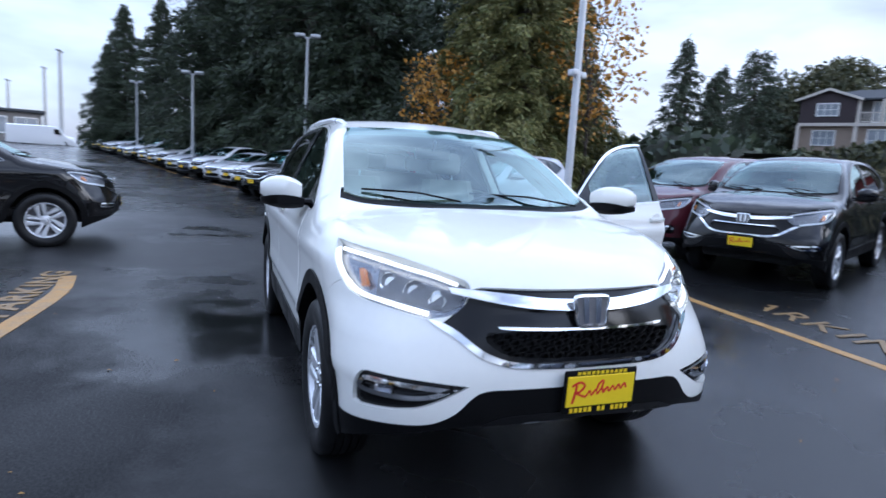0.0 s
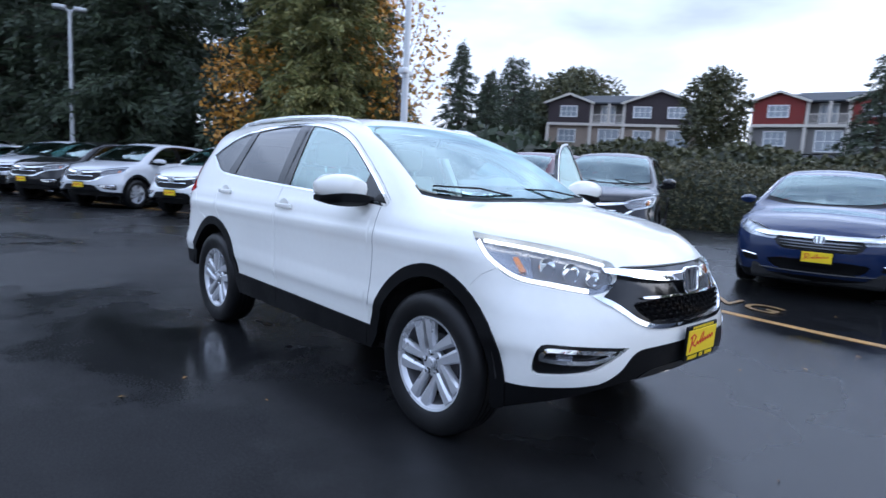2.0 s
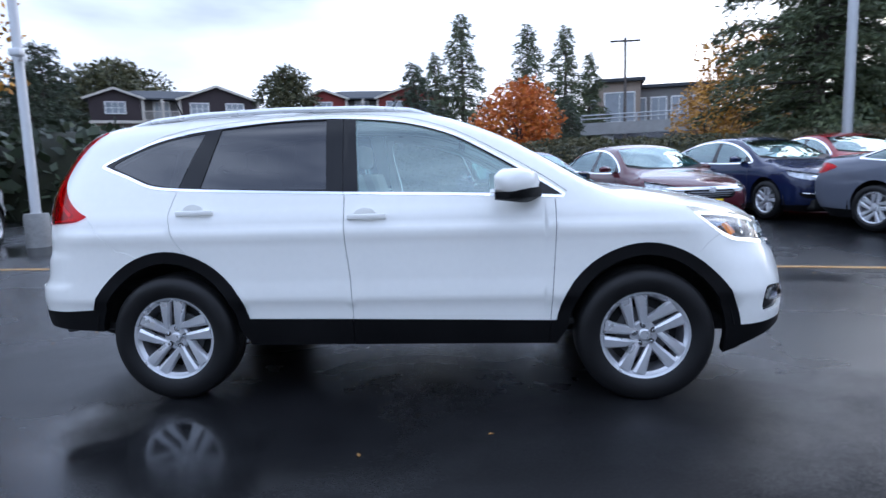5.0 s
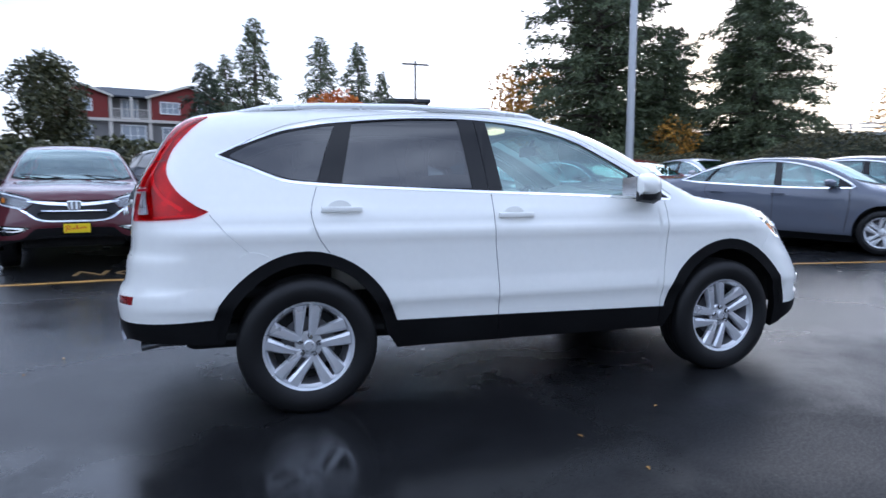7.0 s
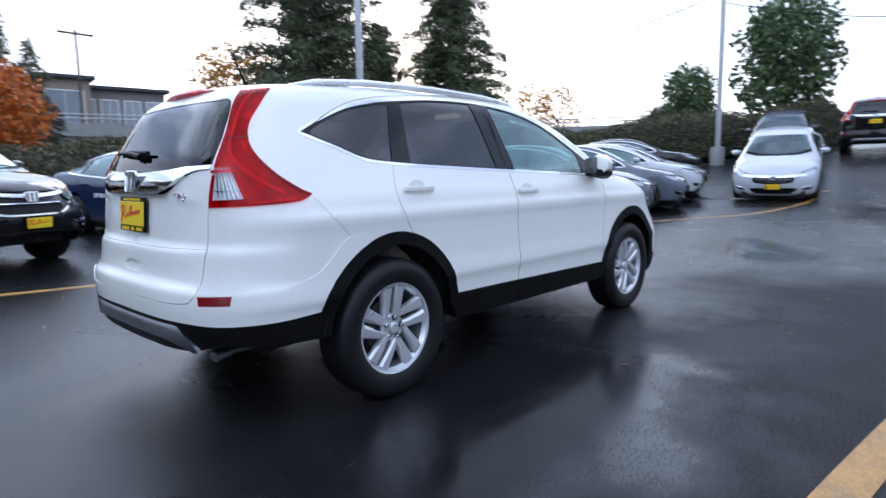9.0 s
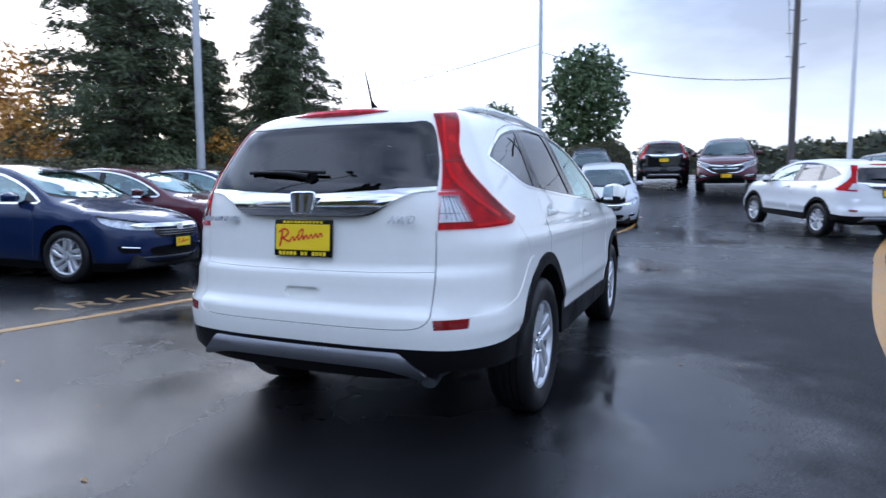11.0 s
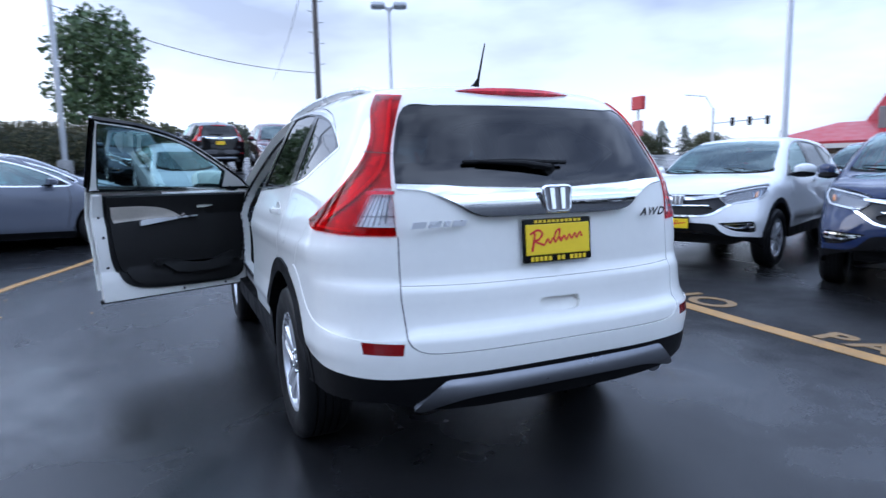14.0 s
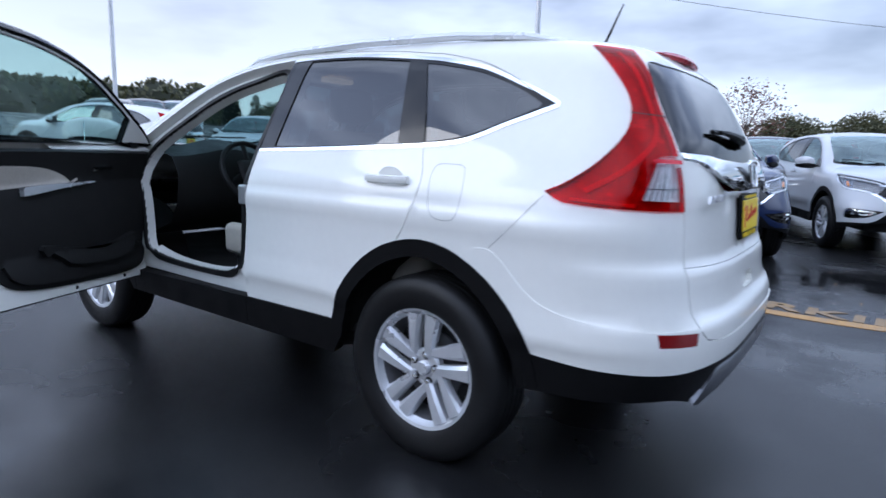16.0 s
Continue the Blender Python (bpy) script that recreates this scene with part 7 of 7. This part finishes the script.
def add_window(parent, x, y, z, w, h, cols=3, rows=2):
    win = new("window")
    win.parent, win.location = parent, (x, y, z)
    bm = bmesh.new()
    box(bm, -w / 2 - .09, w / 2 + .09, -.06, .06, h / 2, h / 2 + .10)
    box(bm, -w / 2 - .09, w / 2 + .09, -.08, .06, -h / 2 - .10, -h / 2)
    for s in (-1, 1):
        box(bm, s * w / 2 + min(0, s * .09), s * w / 2 + max(0, s * .09), -.06, .06, -h / 2, h / 2)
    part("window_frame", bm, FRAME, win)
    bm = bmesh.new()
    for i in range(1, cols):
        box(bm, -w / 2 + w * i / cols - .022, -w / 2 + w * i / cols + .022, -.035, .02, -h / 2, h / 2)
    for j in range(1, rows):
        box(bm, -w / 2, w / 2, -.033, .018, -h / 2 + h * j / rows - .02, -h / 2 + h * j / rows + .02)
    part("glazing_bar", bm, FRAME, win)
    bm = bmesh.new()
    box(bm, -w / 2, w / 2, .0, .012, -h / 2, h / 2)
    part("pane", bm, PANE, win)
    return win


def gable(bm, x0, x1, y0, y1, z, hgt, over=.35, thick=.16):
    """A gable roof whose ridge runs along y, at x mid."""
    xm = (x0 + x1) / 2
    k = hgt / (xm - x0)
    a = [(x0 - over, z - k * over), (xm, z + hgt), (x1 + over, z - k * over), (x1 + over, z - k * over + thick), (xm, z + hgt + thick * 1.2), (x0 - over, z - k * over + thick)]
    loft(bm, [[(x, y, zz) for x, zz in a] for y in (y0 - over, y1 + over)])


def house(name, x, y, z, turn, siding, second, label):
    """Two storeys, a wing at each side with a gable to the front, and a balcony between."""
    root = new(name)
    root.matrix_basis = pose(x, y, z, 0, 0, turn) @ Matrix.Diagonal((1.19, .88, .88, 1))
    w, d = 12.0, 8.0
    bm = bmesh.new()
    box(bm, -w / 2, w / 2, 0, d, 0, 2.6)
    part("lower_wall", bm, second, root)
    bm = bmesh.new()
    box(bm, -w / 2, w / 2, .9, d, 2.75, 5.0)
    part("upper_wall", bm, SIDING_GREY, root)
    for x0, x1, hgt in ((-6.0, -2.6, .85), (.2, 5.4, 1.25)):
        bm = bmesh.new()
        prism(bm, [(x0, 2.75), (x1, 2.75), (x1, 5.0), ((x0 + x1) / 2, 5.0 + hgt), (x0, 5.0)], -.9, .35, Matrix.Rotation(radians(90), 4, "X"))
        part("bay", bm, siding, root)
        bm = bmesh.new()
        gable(bm, x0, x1, -.3, d * .6, 5.0, hgt)
        part("roof", bm, ROOF, root)
        bm = bmesh.new()
        xm, k, o = (x0 + x1) / 2, hgt / ((x1 - x0) / 2), .36
        for s in (-1, 1):
            prism(bm, [(xm, 5.0 + hgt - .02), (xm, 5.22 + hgt), (xm + s * ((x1 - x0) / 2 + o), 5.20 - k * o), (xm + s * ((x1 - x0) / 2 + o), 4.98 - k * o)], .66, .72, Matrix.Rotation(radians(90), 4, "X"))
        part("bargeboard", bm, TRIM, root)
    bm = bmesh.new()
    loft(bm, [[(-w / 2 - .4, -.1, 4.95), (-w / 2 - .4, d + .4, 4.95), (w / 2 + .4, d + .4, 4.95), (w / 2 + .4, -.1, 4.95)], [(-w / 2 - .4, -.1, 5.1), (-w / 2 - .4, d + .4, 5.1), (w / 2 + .4, d + .4, 5.1), (w / 2 + .4, -.1, 5.1)],
              [(-w / 2 + 3, d / 2 - .3, 6.35), (-w / 2 + 3, d / 2 + .3, 6.35), (w / 2 - 3, d / 2 + .3, 6.35), (w / 2 - 3, d / 2 - .3, 6.35)]])
    part("roof", bm, ROOF, root)
    bm = bmesh.new()
    box(bm, -w / 2 - .05, w / 2 + .05, -.42, 0, 2.52, 2.80)
    part("band_board", bm, TRIM, root)
    for px in (-6.0, -2.5, .1, 2.8, 5.9):
        bm = bmesh.new()
        box(bm, px - .12, px + .12, -.40, -.16, 0, 2.52)
        part("post", bm, TRIM, root)
    for px in (-2.45, -1.1, .1, 5.9):
        bm = bmesh.new()
        box(bm, px - .10, px + .10, -.36, -.16, 2.8, 4.95)
        part("post", bm, TRIM, root)
    for x0, x1 in ((-2.45, .1), (5.45, 6.0)):
        rail = new("balcony_rail")
        rail.parent = root
        bm = bmesh.new()
        box(bm, x0, x1, -.33, -.25, 3.72, 3.80)
        box(bm, x0, x1, -.33, -.25, 2.88, 2.94)
        part("rail_bars", bm, TRIM, rail)
        n = max(2, int((x1 - x0) / .16))
        for i in range(n):
            q = x0 + (i + .5) * (x1 - x0) / n
            bm = bmesh.new()
            box(bm, q - .02, q + .02, -.31, -.27, 2.94, 3.72)
            part("baluster", bm, TRIM, rail)
    for wx, wz, ww, hh, yy in ((-4.3, 4.05, 1.6, 1.05, -.36), (1.5, 4.05, 1.6, 1.05, -.36), (4.1, 4.05, 1.6, 1.05, -.36), (-1.2, 3.9, 1.3, 1.8, .88), (-4.4, 1.4, 1.7, 1.3, -.02), (-1.0, 1.2, 2.0, 1.9, -.02), (1.6, 1.4, 1.6, 1.3, -.02), (4.3, 1.3, 2.0, 1.7, -.02)):
        add_window(root, wx, yy, wz, ww * .76, hh)
    return tagged(root, label, "house", "houses on the rise")


house("house", -28.2, 49.5, 4.5, 28, SIDING_DARK, SIDING_TAN, "dark brown two-storey house with cream trim and gables")
house("house", -11.0, 55.6, 4.65, 12, SIDING_RED, SIDING_GREY, "red two-storey house with grey roof and white windows")


def plain_block(name, x0, x1, y0, y1, z0, z1, wall, label, roof=None, windows=0, turn=0):
    root = new(name)
    root.matrix_basis = pose((x0 + x1) / 2, (y0 + y1) / 2, z0, 0, 0, turn)
    w, d, h = (x1 - x0) / 2, (y1 - y0) / 2, z1 - z0
    bm = bmesh.new()
    box(bm, -w, w, -d, d, 0, h)
    part("wall", bm, wall, root)
    bm = bmesh.new()
    box(bm, -w - .4, w + .4, -d - .4, d + .4, h, h + .3, .04)
    part("roof", bm, roof or ROOF, root)
    for i in range(windows):
        add_window(root, -w + (i + .5) * 2 * w / windows, -d - .04, h * .6, 2 * w / windows * .7, h * .45, 2, 1)
    return tagged(root, label, "building")


plain_block("office_building", 9.8, 20.5, 53, 60, 3.5, 8.6, SIDING_GREY, "low grey office building with a bright window band", windows=6, turn=-8)
plain_block("gabled_annex", 10.0, 13.5, 50.5, 53, 3.5, 8.9, SIDING_TAN, "tan brick annex of an office building", windows=1, turn=-8)
plain_block("shop_building", -84, -73, -32, -20, 1.0, 4.6, SIDING_GREY, "long grey shop building at the far end", windows=4, turn=105)


# the overpass wall with its rail
def overpass(pts, z0, z1, label):
    root = new("overpass")
    bm = bmesh.new()
    c = outline(pts, 2, False)
    loft(bm, [[(x, y, z1 - 1.1), (x, y, z1 - .25), (x, y + .35, z1 - .25), (x, y + .35, z1 - 1.1)] for x, y in c])
    part("beam", bm, CONCRETE, root)
    for i, (x, y) in enumerate(c[::2]):
        bm = bmesh.new()
        box(bm, x - .06, x + .06, y, y + .12, z1 - .25, z1 + .35)
        part("post", bm, STEEL, root)
    for k in (.05, .32):
        bm = bmesh.new()
        tube(bm, [(x, y + .06, z1 + k) for x, y in c], .05, 6)
        part("rail", bm, STEEL, root)
    for x, y in c[1::5]:
        bm = bmesh.new()
        box(bm, x - .4, x + .4, y + .2, y + .9, z0, z1 - 1.1, .05)
        part("pier", bm, CONCRETE, root)
    return tagged(root, label, "overpass")


overpass([(7.0, 41.5), (14.5, 39.5), (22, 36), (30, 31), (36, 26.5), (40, 22), (42, 17)], 0, 5.0, "concrete overpass with a steel guard rail")


# ---------- poles, lamps, wires ----------
def pole(name, x, y, h, r, ma, label, z=None, taper=.75):
    root = new(name)
    root.matrix_basis = pose(x, y, rise(x, y) if z is None else z)
    bm = bmesh.new()
    tube(bm, [(0, 0, -.1), (0, 0, h)], [r, r * taper], 14)
    part("shaft", bm, ma, root, smooth=50)
    bm = bmesh.new()
    lathe(bm, [(.001, .62), (r * 2.2, .62), (r * 2.4, .55), (r * 2.4, -.05)], 16, "z")
    part("footing", bm, CONCRETE, root, smooth=40)
    return tagged(root, label, "pole")


def lamp_heads(root, h, span, tilt=0, n=2):
    for k in range(n):
        s = 1 if k % 2 else -1
        head = new("lamp_head")
        head.parent = root
        bm = bmesh.new()
        box(bm, min(.12 * s, (.12 + span) * s), max(.12 * s, (.12 + span) * s), -.16, .16, h - .02, h + .14, .05)
        part("housing", bm, STEEL, head, smooth=50)
        bm = bmesh.new()
        box(bm, min(.2 * s, (.05 + span) * s), max(.2 * s, (.05 + span) * s), -.12, .12, h - .045, h - .02)
        part("lens", bm, LENS, head)
        bm = bmesh.new()
        tube(bm, [(0, 0, h - .1), (.16 * s, 0, h + .05)], .04, 8)
        part("arm", bm, STEEL, head)


pale = material("pale painted steel", (.62, .63, .64), .5, .2, vary=.06)
p = pole("light_pole", -7.96, 6.33, 10.5, .088, pale, "tall pale steel pole with two floodlights")
lamp_heads(p, 10.5, .6)
for s in (-1, 1):
    fl = new("floodlight")
    fl.parent = p
    bm = bmesh.new()
    tube(bm, [(0, 0, 3.35), (.16 * s, -.14 * s, 3.36), (.22 * s, -.2 * s, 3.42)], .022, 6)
    part("bracket", bm, pale, fl)
    bm = bmesh.new()
    box(bm, .14 * s - .11, .14 * s + .11, -.20 * s - .08, -.20 * s + .08, 3.40, 3.54, .03)
    part("housing", bm, pale, fl, smooth=50)
p = pole("light_pole", 9.8, 12.76, 11.0, .13, STEEL, "tall grey steel light pole behind parked cars")
lamp_heads(p, 11, .6)
for x, y, h, z, span in ((-22.8, 2.35, 6.5, 0, .42), (-30, -2.4, 5.3, .05, .42), (-43.7, -6.45, 5.6, .35, .3)):
    p = pole("light_pole", x, y, h, .085, STEEL, "steel light pole with a flat double head", z)
    p.rotation_euler[2] = radians(80)
    lamp_heads(p, h, span)
for x, y, h in ((-64.6, -15.3, 9.2), (-83.8, -20.9, 9.5), (-100, -29, 9)):
    p = pole("light_pole", x, y, h, .2, STEEL, "far tall light pole with a square head", 1)
    lamp_heads(p, h, .8)
WOOD = material("weathered timber pole", (.10, .085, .075), .9, vary=.3, scale=4, bump=.4, bump_scale=30)
p = pole("utility_pole", 21.4, -4.65, 8.4, .13, WOOD, "dark wooden utility pole with pegs and brackets")
for k in range(9):
    bm = bmesh.new()
    s = 1 if k % 2 else -1
    tube(bm, [(0, 0, 4.6 + k * .42), (0, .32 * s, 4.66 + k * .42)], .02, 6)
    part("peg", bm, STEEL, p)
bm = bmesh.new()
box(bm, -.06, .06, -.75, .75, 7.7, 7.82)
part("crossarm", bm, WOOD, p)
bm = bmesh.new()
box(bm, -.14, -.02, -.3, .05, .6, 1.25, .03)
part("meter_box", bm, STEEL, p)
p = pole("light_pole", 13.37, -4.99, 5.8, .06, pale, "slim pale pole with two dark lamp heads")
p.rotation_euler[2] = radians(70)
lamp_heads(p, 5.8, .42)
p = pole("light_pole", 19.59, 4.48, 9.0, .10, STEEL, "grey steel pole beside a round tree")
p = pole("light_pole", 4.1, -10.0, 9.0, .065, pale, "pale steel pole in front of a red-roofed building")
p = pole("utility_pole", 10.5, 43.2, 9.3, .12, WOOD, "far utility pole with a crossarm", 1.8)
bm = bmesh.new()
box(bm, -1.1, 1.1, -.06, .06, 9.0, 9.12)
part("crossarm", bm, WOOD, p)


def wire(a, b, sag, label, r=.014):
    a, b = np.array(a, float), np.array(b, float)
    bm = bmesh.new()
    tube(bm, [(a + (b - a) * t - [0, 0, sag * 4 * t * (1 - t)]).tolist() for t in np.linspace(0, 1, 16)], r, 5)
    tagged(part("overhead_wire", bm, BLACK, None), label, "wire", "overhead wires")


wire((21.4, -4.65, 5.55), (19.6, 4.5, 7.0), .45, "black overhead wire with a splice box")
wire((19.6, 4.5, 7.3), (38, 40, 8.5), .6, "thin black overhead wire between poles")
wire((21.4, -4.3, 9.4), (60, -9, 11), .5, "thin black overhead wire between poles")
wire((21.4, -5, 9.4), (-8, -60, 11), .8, "thin black overhead wire between poles")


# ---------- the red-roofed restaurant ----------
def restaurant():
    root = new("restaurant")
    root.matrix_basis = pose(10.6, -26.8, 0, 0, 0, 28) @ Matrix.Scale(.78, 4)
    RED = material("red metal roof", (.36, .020, .028), .45, vary=.15, scale=2)
    TAN = material("tan stucco", (.42, .33, .24), .85, vary=.1, scale=2)
    bm = bmesh.new()
    box(bm, -6, 6, -4.5, 4.5, 0, 2.7)
    part("wall", bm, TAN, root)
    bm = bmesh.new()
    loft(bm, [[(-6.7, -5.2, 2.65), (-6.7, 5.2, 2.65), (6.7, 5.2, 2.65), (6.7, -5.2, 2.65)], [(-6.7, -5.2, 2.8), (-6.7, 5.2, 2.8), (6.7, 5.2, 2.8), (6.7, -5.2, 2.8)], [(-3.2, -1.6, 3.9), (-3.2, 1.6, 3.9), (3.2, 1.6, 3.9), (3.2, -1.6, 3.9)]])
    part("roof", bm, RED, root, "red hipped roof")
    bm = bmesh.new()
    loft(bm, [[(-2.2, -1.6, 3.5), (-2.2, 1.6, 3.5), (2.2, 1.6, 3.5), (2.2, -1.6, 3.5)], [(-1.15, -.9, 5.4), (-1.15, .9, 5.4), (1.15, .9, 5.4), (1.15, -.9, 5.4)], [(-.75, -.55, 6.5), (-.75, .55, 6.5), (.75, .55, 6.5), (.75, -.55, 6.5)]])
    part("cupola", bm, RED, root, "red roof cupola")
    bm = bmesh.new()
    box(bm, -2.2, 1.4, 1.7, 3.2, 3.1, 4.5, .05)
    part("roof_equipment", bm, SIDING_GREY, root, "grey rooftop equipment screen")
    bm = bmesh.new()
    box(bm, -6.72, 6.72, 5.2, 5.26, 2.45, 2.68)
    part("fascia", bm, TRIM, root)
    for i in range(5):
        add_window(root, -4.6 + i * 2.3, 4.56, 1.5, 1.7, 1.2, 2, 1)
    return tagged(root, "single-storey restaurant with a red hipped roof", "building")


restaurant()
# signs and signals on the far street
p = pole("sign_post", 26.5, -26.7, 3.9, .10, STEEL, "post with a red sign box", 2.0)
bm = bmesh.new()
box(bm, -.5, .5, -.15, .15, 3.1, 3.95, .04)
part("sign_box", bm, material("red sign face", (.42, .02, .03), .5, vary=.1), p, "red sign box")
bm = bmesh.new()
box(bm, -.38, .38, -.12, .12, 1.4, 2.4, .04)
part("sign_box", bm, material("faded pink sign face", (.45, .12, .12), .5, vary=.1), p, "faded red sign box")
for x, y, h in ((38, -46.5, 5.4), (41, -33.5, 4.8)):
    p = pole("signal_mast", x, y, h, .14, STEEL, "street signal mast with a long arm", 1.5)
    bm = bmesh.new()
    tube(bm, [(0, 0, h - 1.4), (-4.2, -2.5, h - 1.2)], .06, 6)
    part("arm", bm, STEEL, p)
    for t in (.35, .65, .95):
        bm = bmesh.new()
        box(bm, -4.2 * t - .14, -4.2 * t + .14, -2.5 * t - .14, -2.5 * t + .14, h - 1.75, h - .95, .03)
        part("signal_head", bm, BLACK, p)
    bm = bmesh.new()
    tube(bm, [(0, 0, h), (.6, .4, h + 1.2), (2.2, 1.4, h + 1.5)], .05, 6)
    part("lamp_arm", bm, STEEL, p)


# the white van at the far end, and a timber fence behind the far row
def van(x, y, z, turn):
    root = new("van")
    root.matrix_basis = pose(x, y, z, 0, 0, turn)
    bm = bmesh.new()
    sec = lambda w, b, t: [(-w, b), (-w * 1.02, b + .5 * (t - b)), (-w * .9, t - .08), (-w * .7, t), (w * .7, t), (w * .9, t - .08), (w * 1.02, b + .5 * (t - b)), (w, b)]
    loft(bm, [[(xx, a, b) for a, b in sec(w, .35, t)] for xx, w, t in ((-2.8, .95, 1.9), (-2.6, 1.0, 2.05), (1.0, 1.0, 2.08), (1.5, .95, 1.85), (1.9, .92, 1.25), (2.6, .88, 1.1), (2.75, .8, .9))])
    part("body", bm, PAINT, root, smooth=40)
    for s in (-1, 1):
        bm = bmesh.new()
        prism(bm, [(1.0, 1.3), (1.65, 1.3), (1.35, 1.78), (1.0, 1.82)], -.01, .01, Matrix.Translation((0, 1.0 * s, 0)) @ Matrix.Rotation(radians(90), 4, "X"))
        part("window", bm, GLOSS_BLACK, root)
        for wx in (-1.8, 1.75):
            wheel(root, pose(wx, .82 * s, .36, 0, 0, 0 if s > 0 else 180), .36, .24, .21, 5, False)
    for o in (root, *root.children_recursive):
        o.color = (.72, .73, .74, 1)
    return tagged(root, "white delivery van parked at the far end", "van")


van(-64.0, -16.8, 1.0, 100)
bm = bmesh.new()
FENCE = material("weathered fence boards", (.20, .16, .12), .85, vary=.3, scale=2)
fence = tagged(new("board_fence"), "low weathered fence behind a row of cars", "fence")
c = outline([(-52, -2.5), (-44, -1.0), (-34, 2.2), (-26, 5.0), (-20, 7.0)], 3.0, False)
for a, b in zip(c, c[1:]):
    bm = bmesh.new()
    loft(bm, [[(p[0], p[1], rise(*p)), (p[0], p[1], rise(*p) + 1.3), (p[0], p[1] + .06, rise(*p) + 1.3), (p[0], p[1] + .06, rise(*p))] for p in (a, b)])
    part("panel", bm, FENCE, fence)
    bm = bmesh.new()
    box(bm, a[0] - .06, a[0] + .06, a[1] - .08, a[1] + .08, rise(*a) - .1, rise(*a) + 1.45)
    part("post", bm, FENCE, fence)


# wet leaves that have blown over the asphalt
leaf_rng = np.random.default_rng(11)
n = 150
lx, ly = leaf_rng.uniform(-7, 8, n), leaf_rng.uniform(-6, 6, n)
keep = (np.abs(lx) > 2.6) | (np.abs(ly) > 1.3)
lx, ly = lx[keep], ly[keep]
V, F = [], []
for x, y in zip(lx, ly):
    a, L, w, z = leaf_rng.uniform(0, 6.28), leaf_rng.uniform(.010, .024), leaf_rng.uniform(.3, .5), rise(x, y)
    c, s = math.cos(a), math.sin(a)
    i = len(V)
    V += [(x + L * (p * c - q * w * s), y + L * (p * s + q * w * c), z + h) for p, q, h in ((-1, 0, .003), (-.2, -1, .007), (1, 0, .004), (-.2, 1, .009), (0, 0, .011))]
    F += [(i + 4, i, i + 1), (i + 4, i + 1, i + 2), (i + 4, i + 2, i + 3), (i + 4, i + 3, i)]
tagged(raw_mesh("fallen_leaves", np.array(V), np.array(F), leaf_material("wet fallen leaves", (.16, .07, .015), (.40, .22, .05)), None), "small brown and yellow leaves lying on wet asphalt", "leaves", kind="stuff")
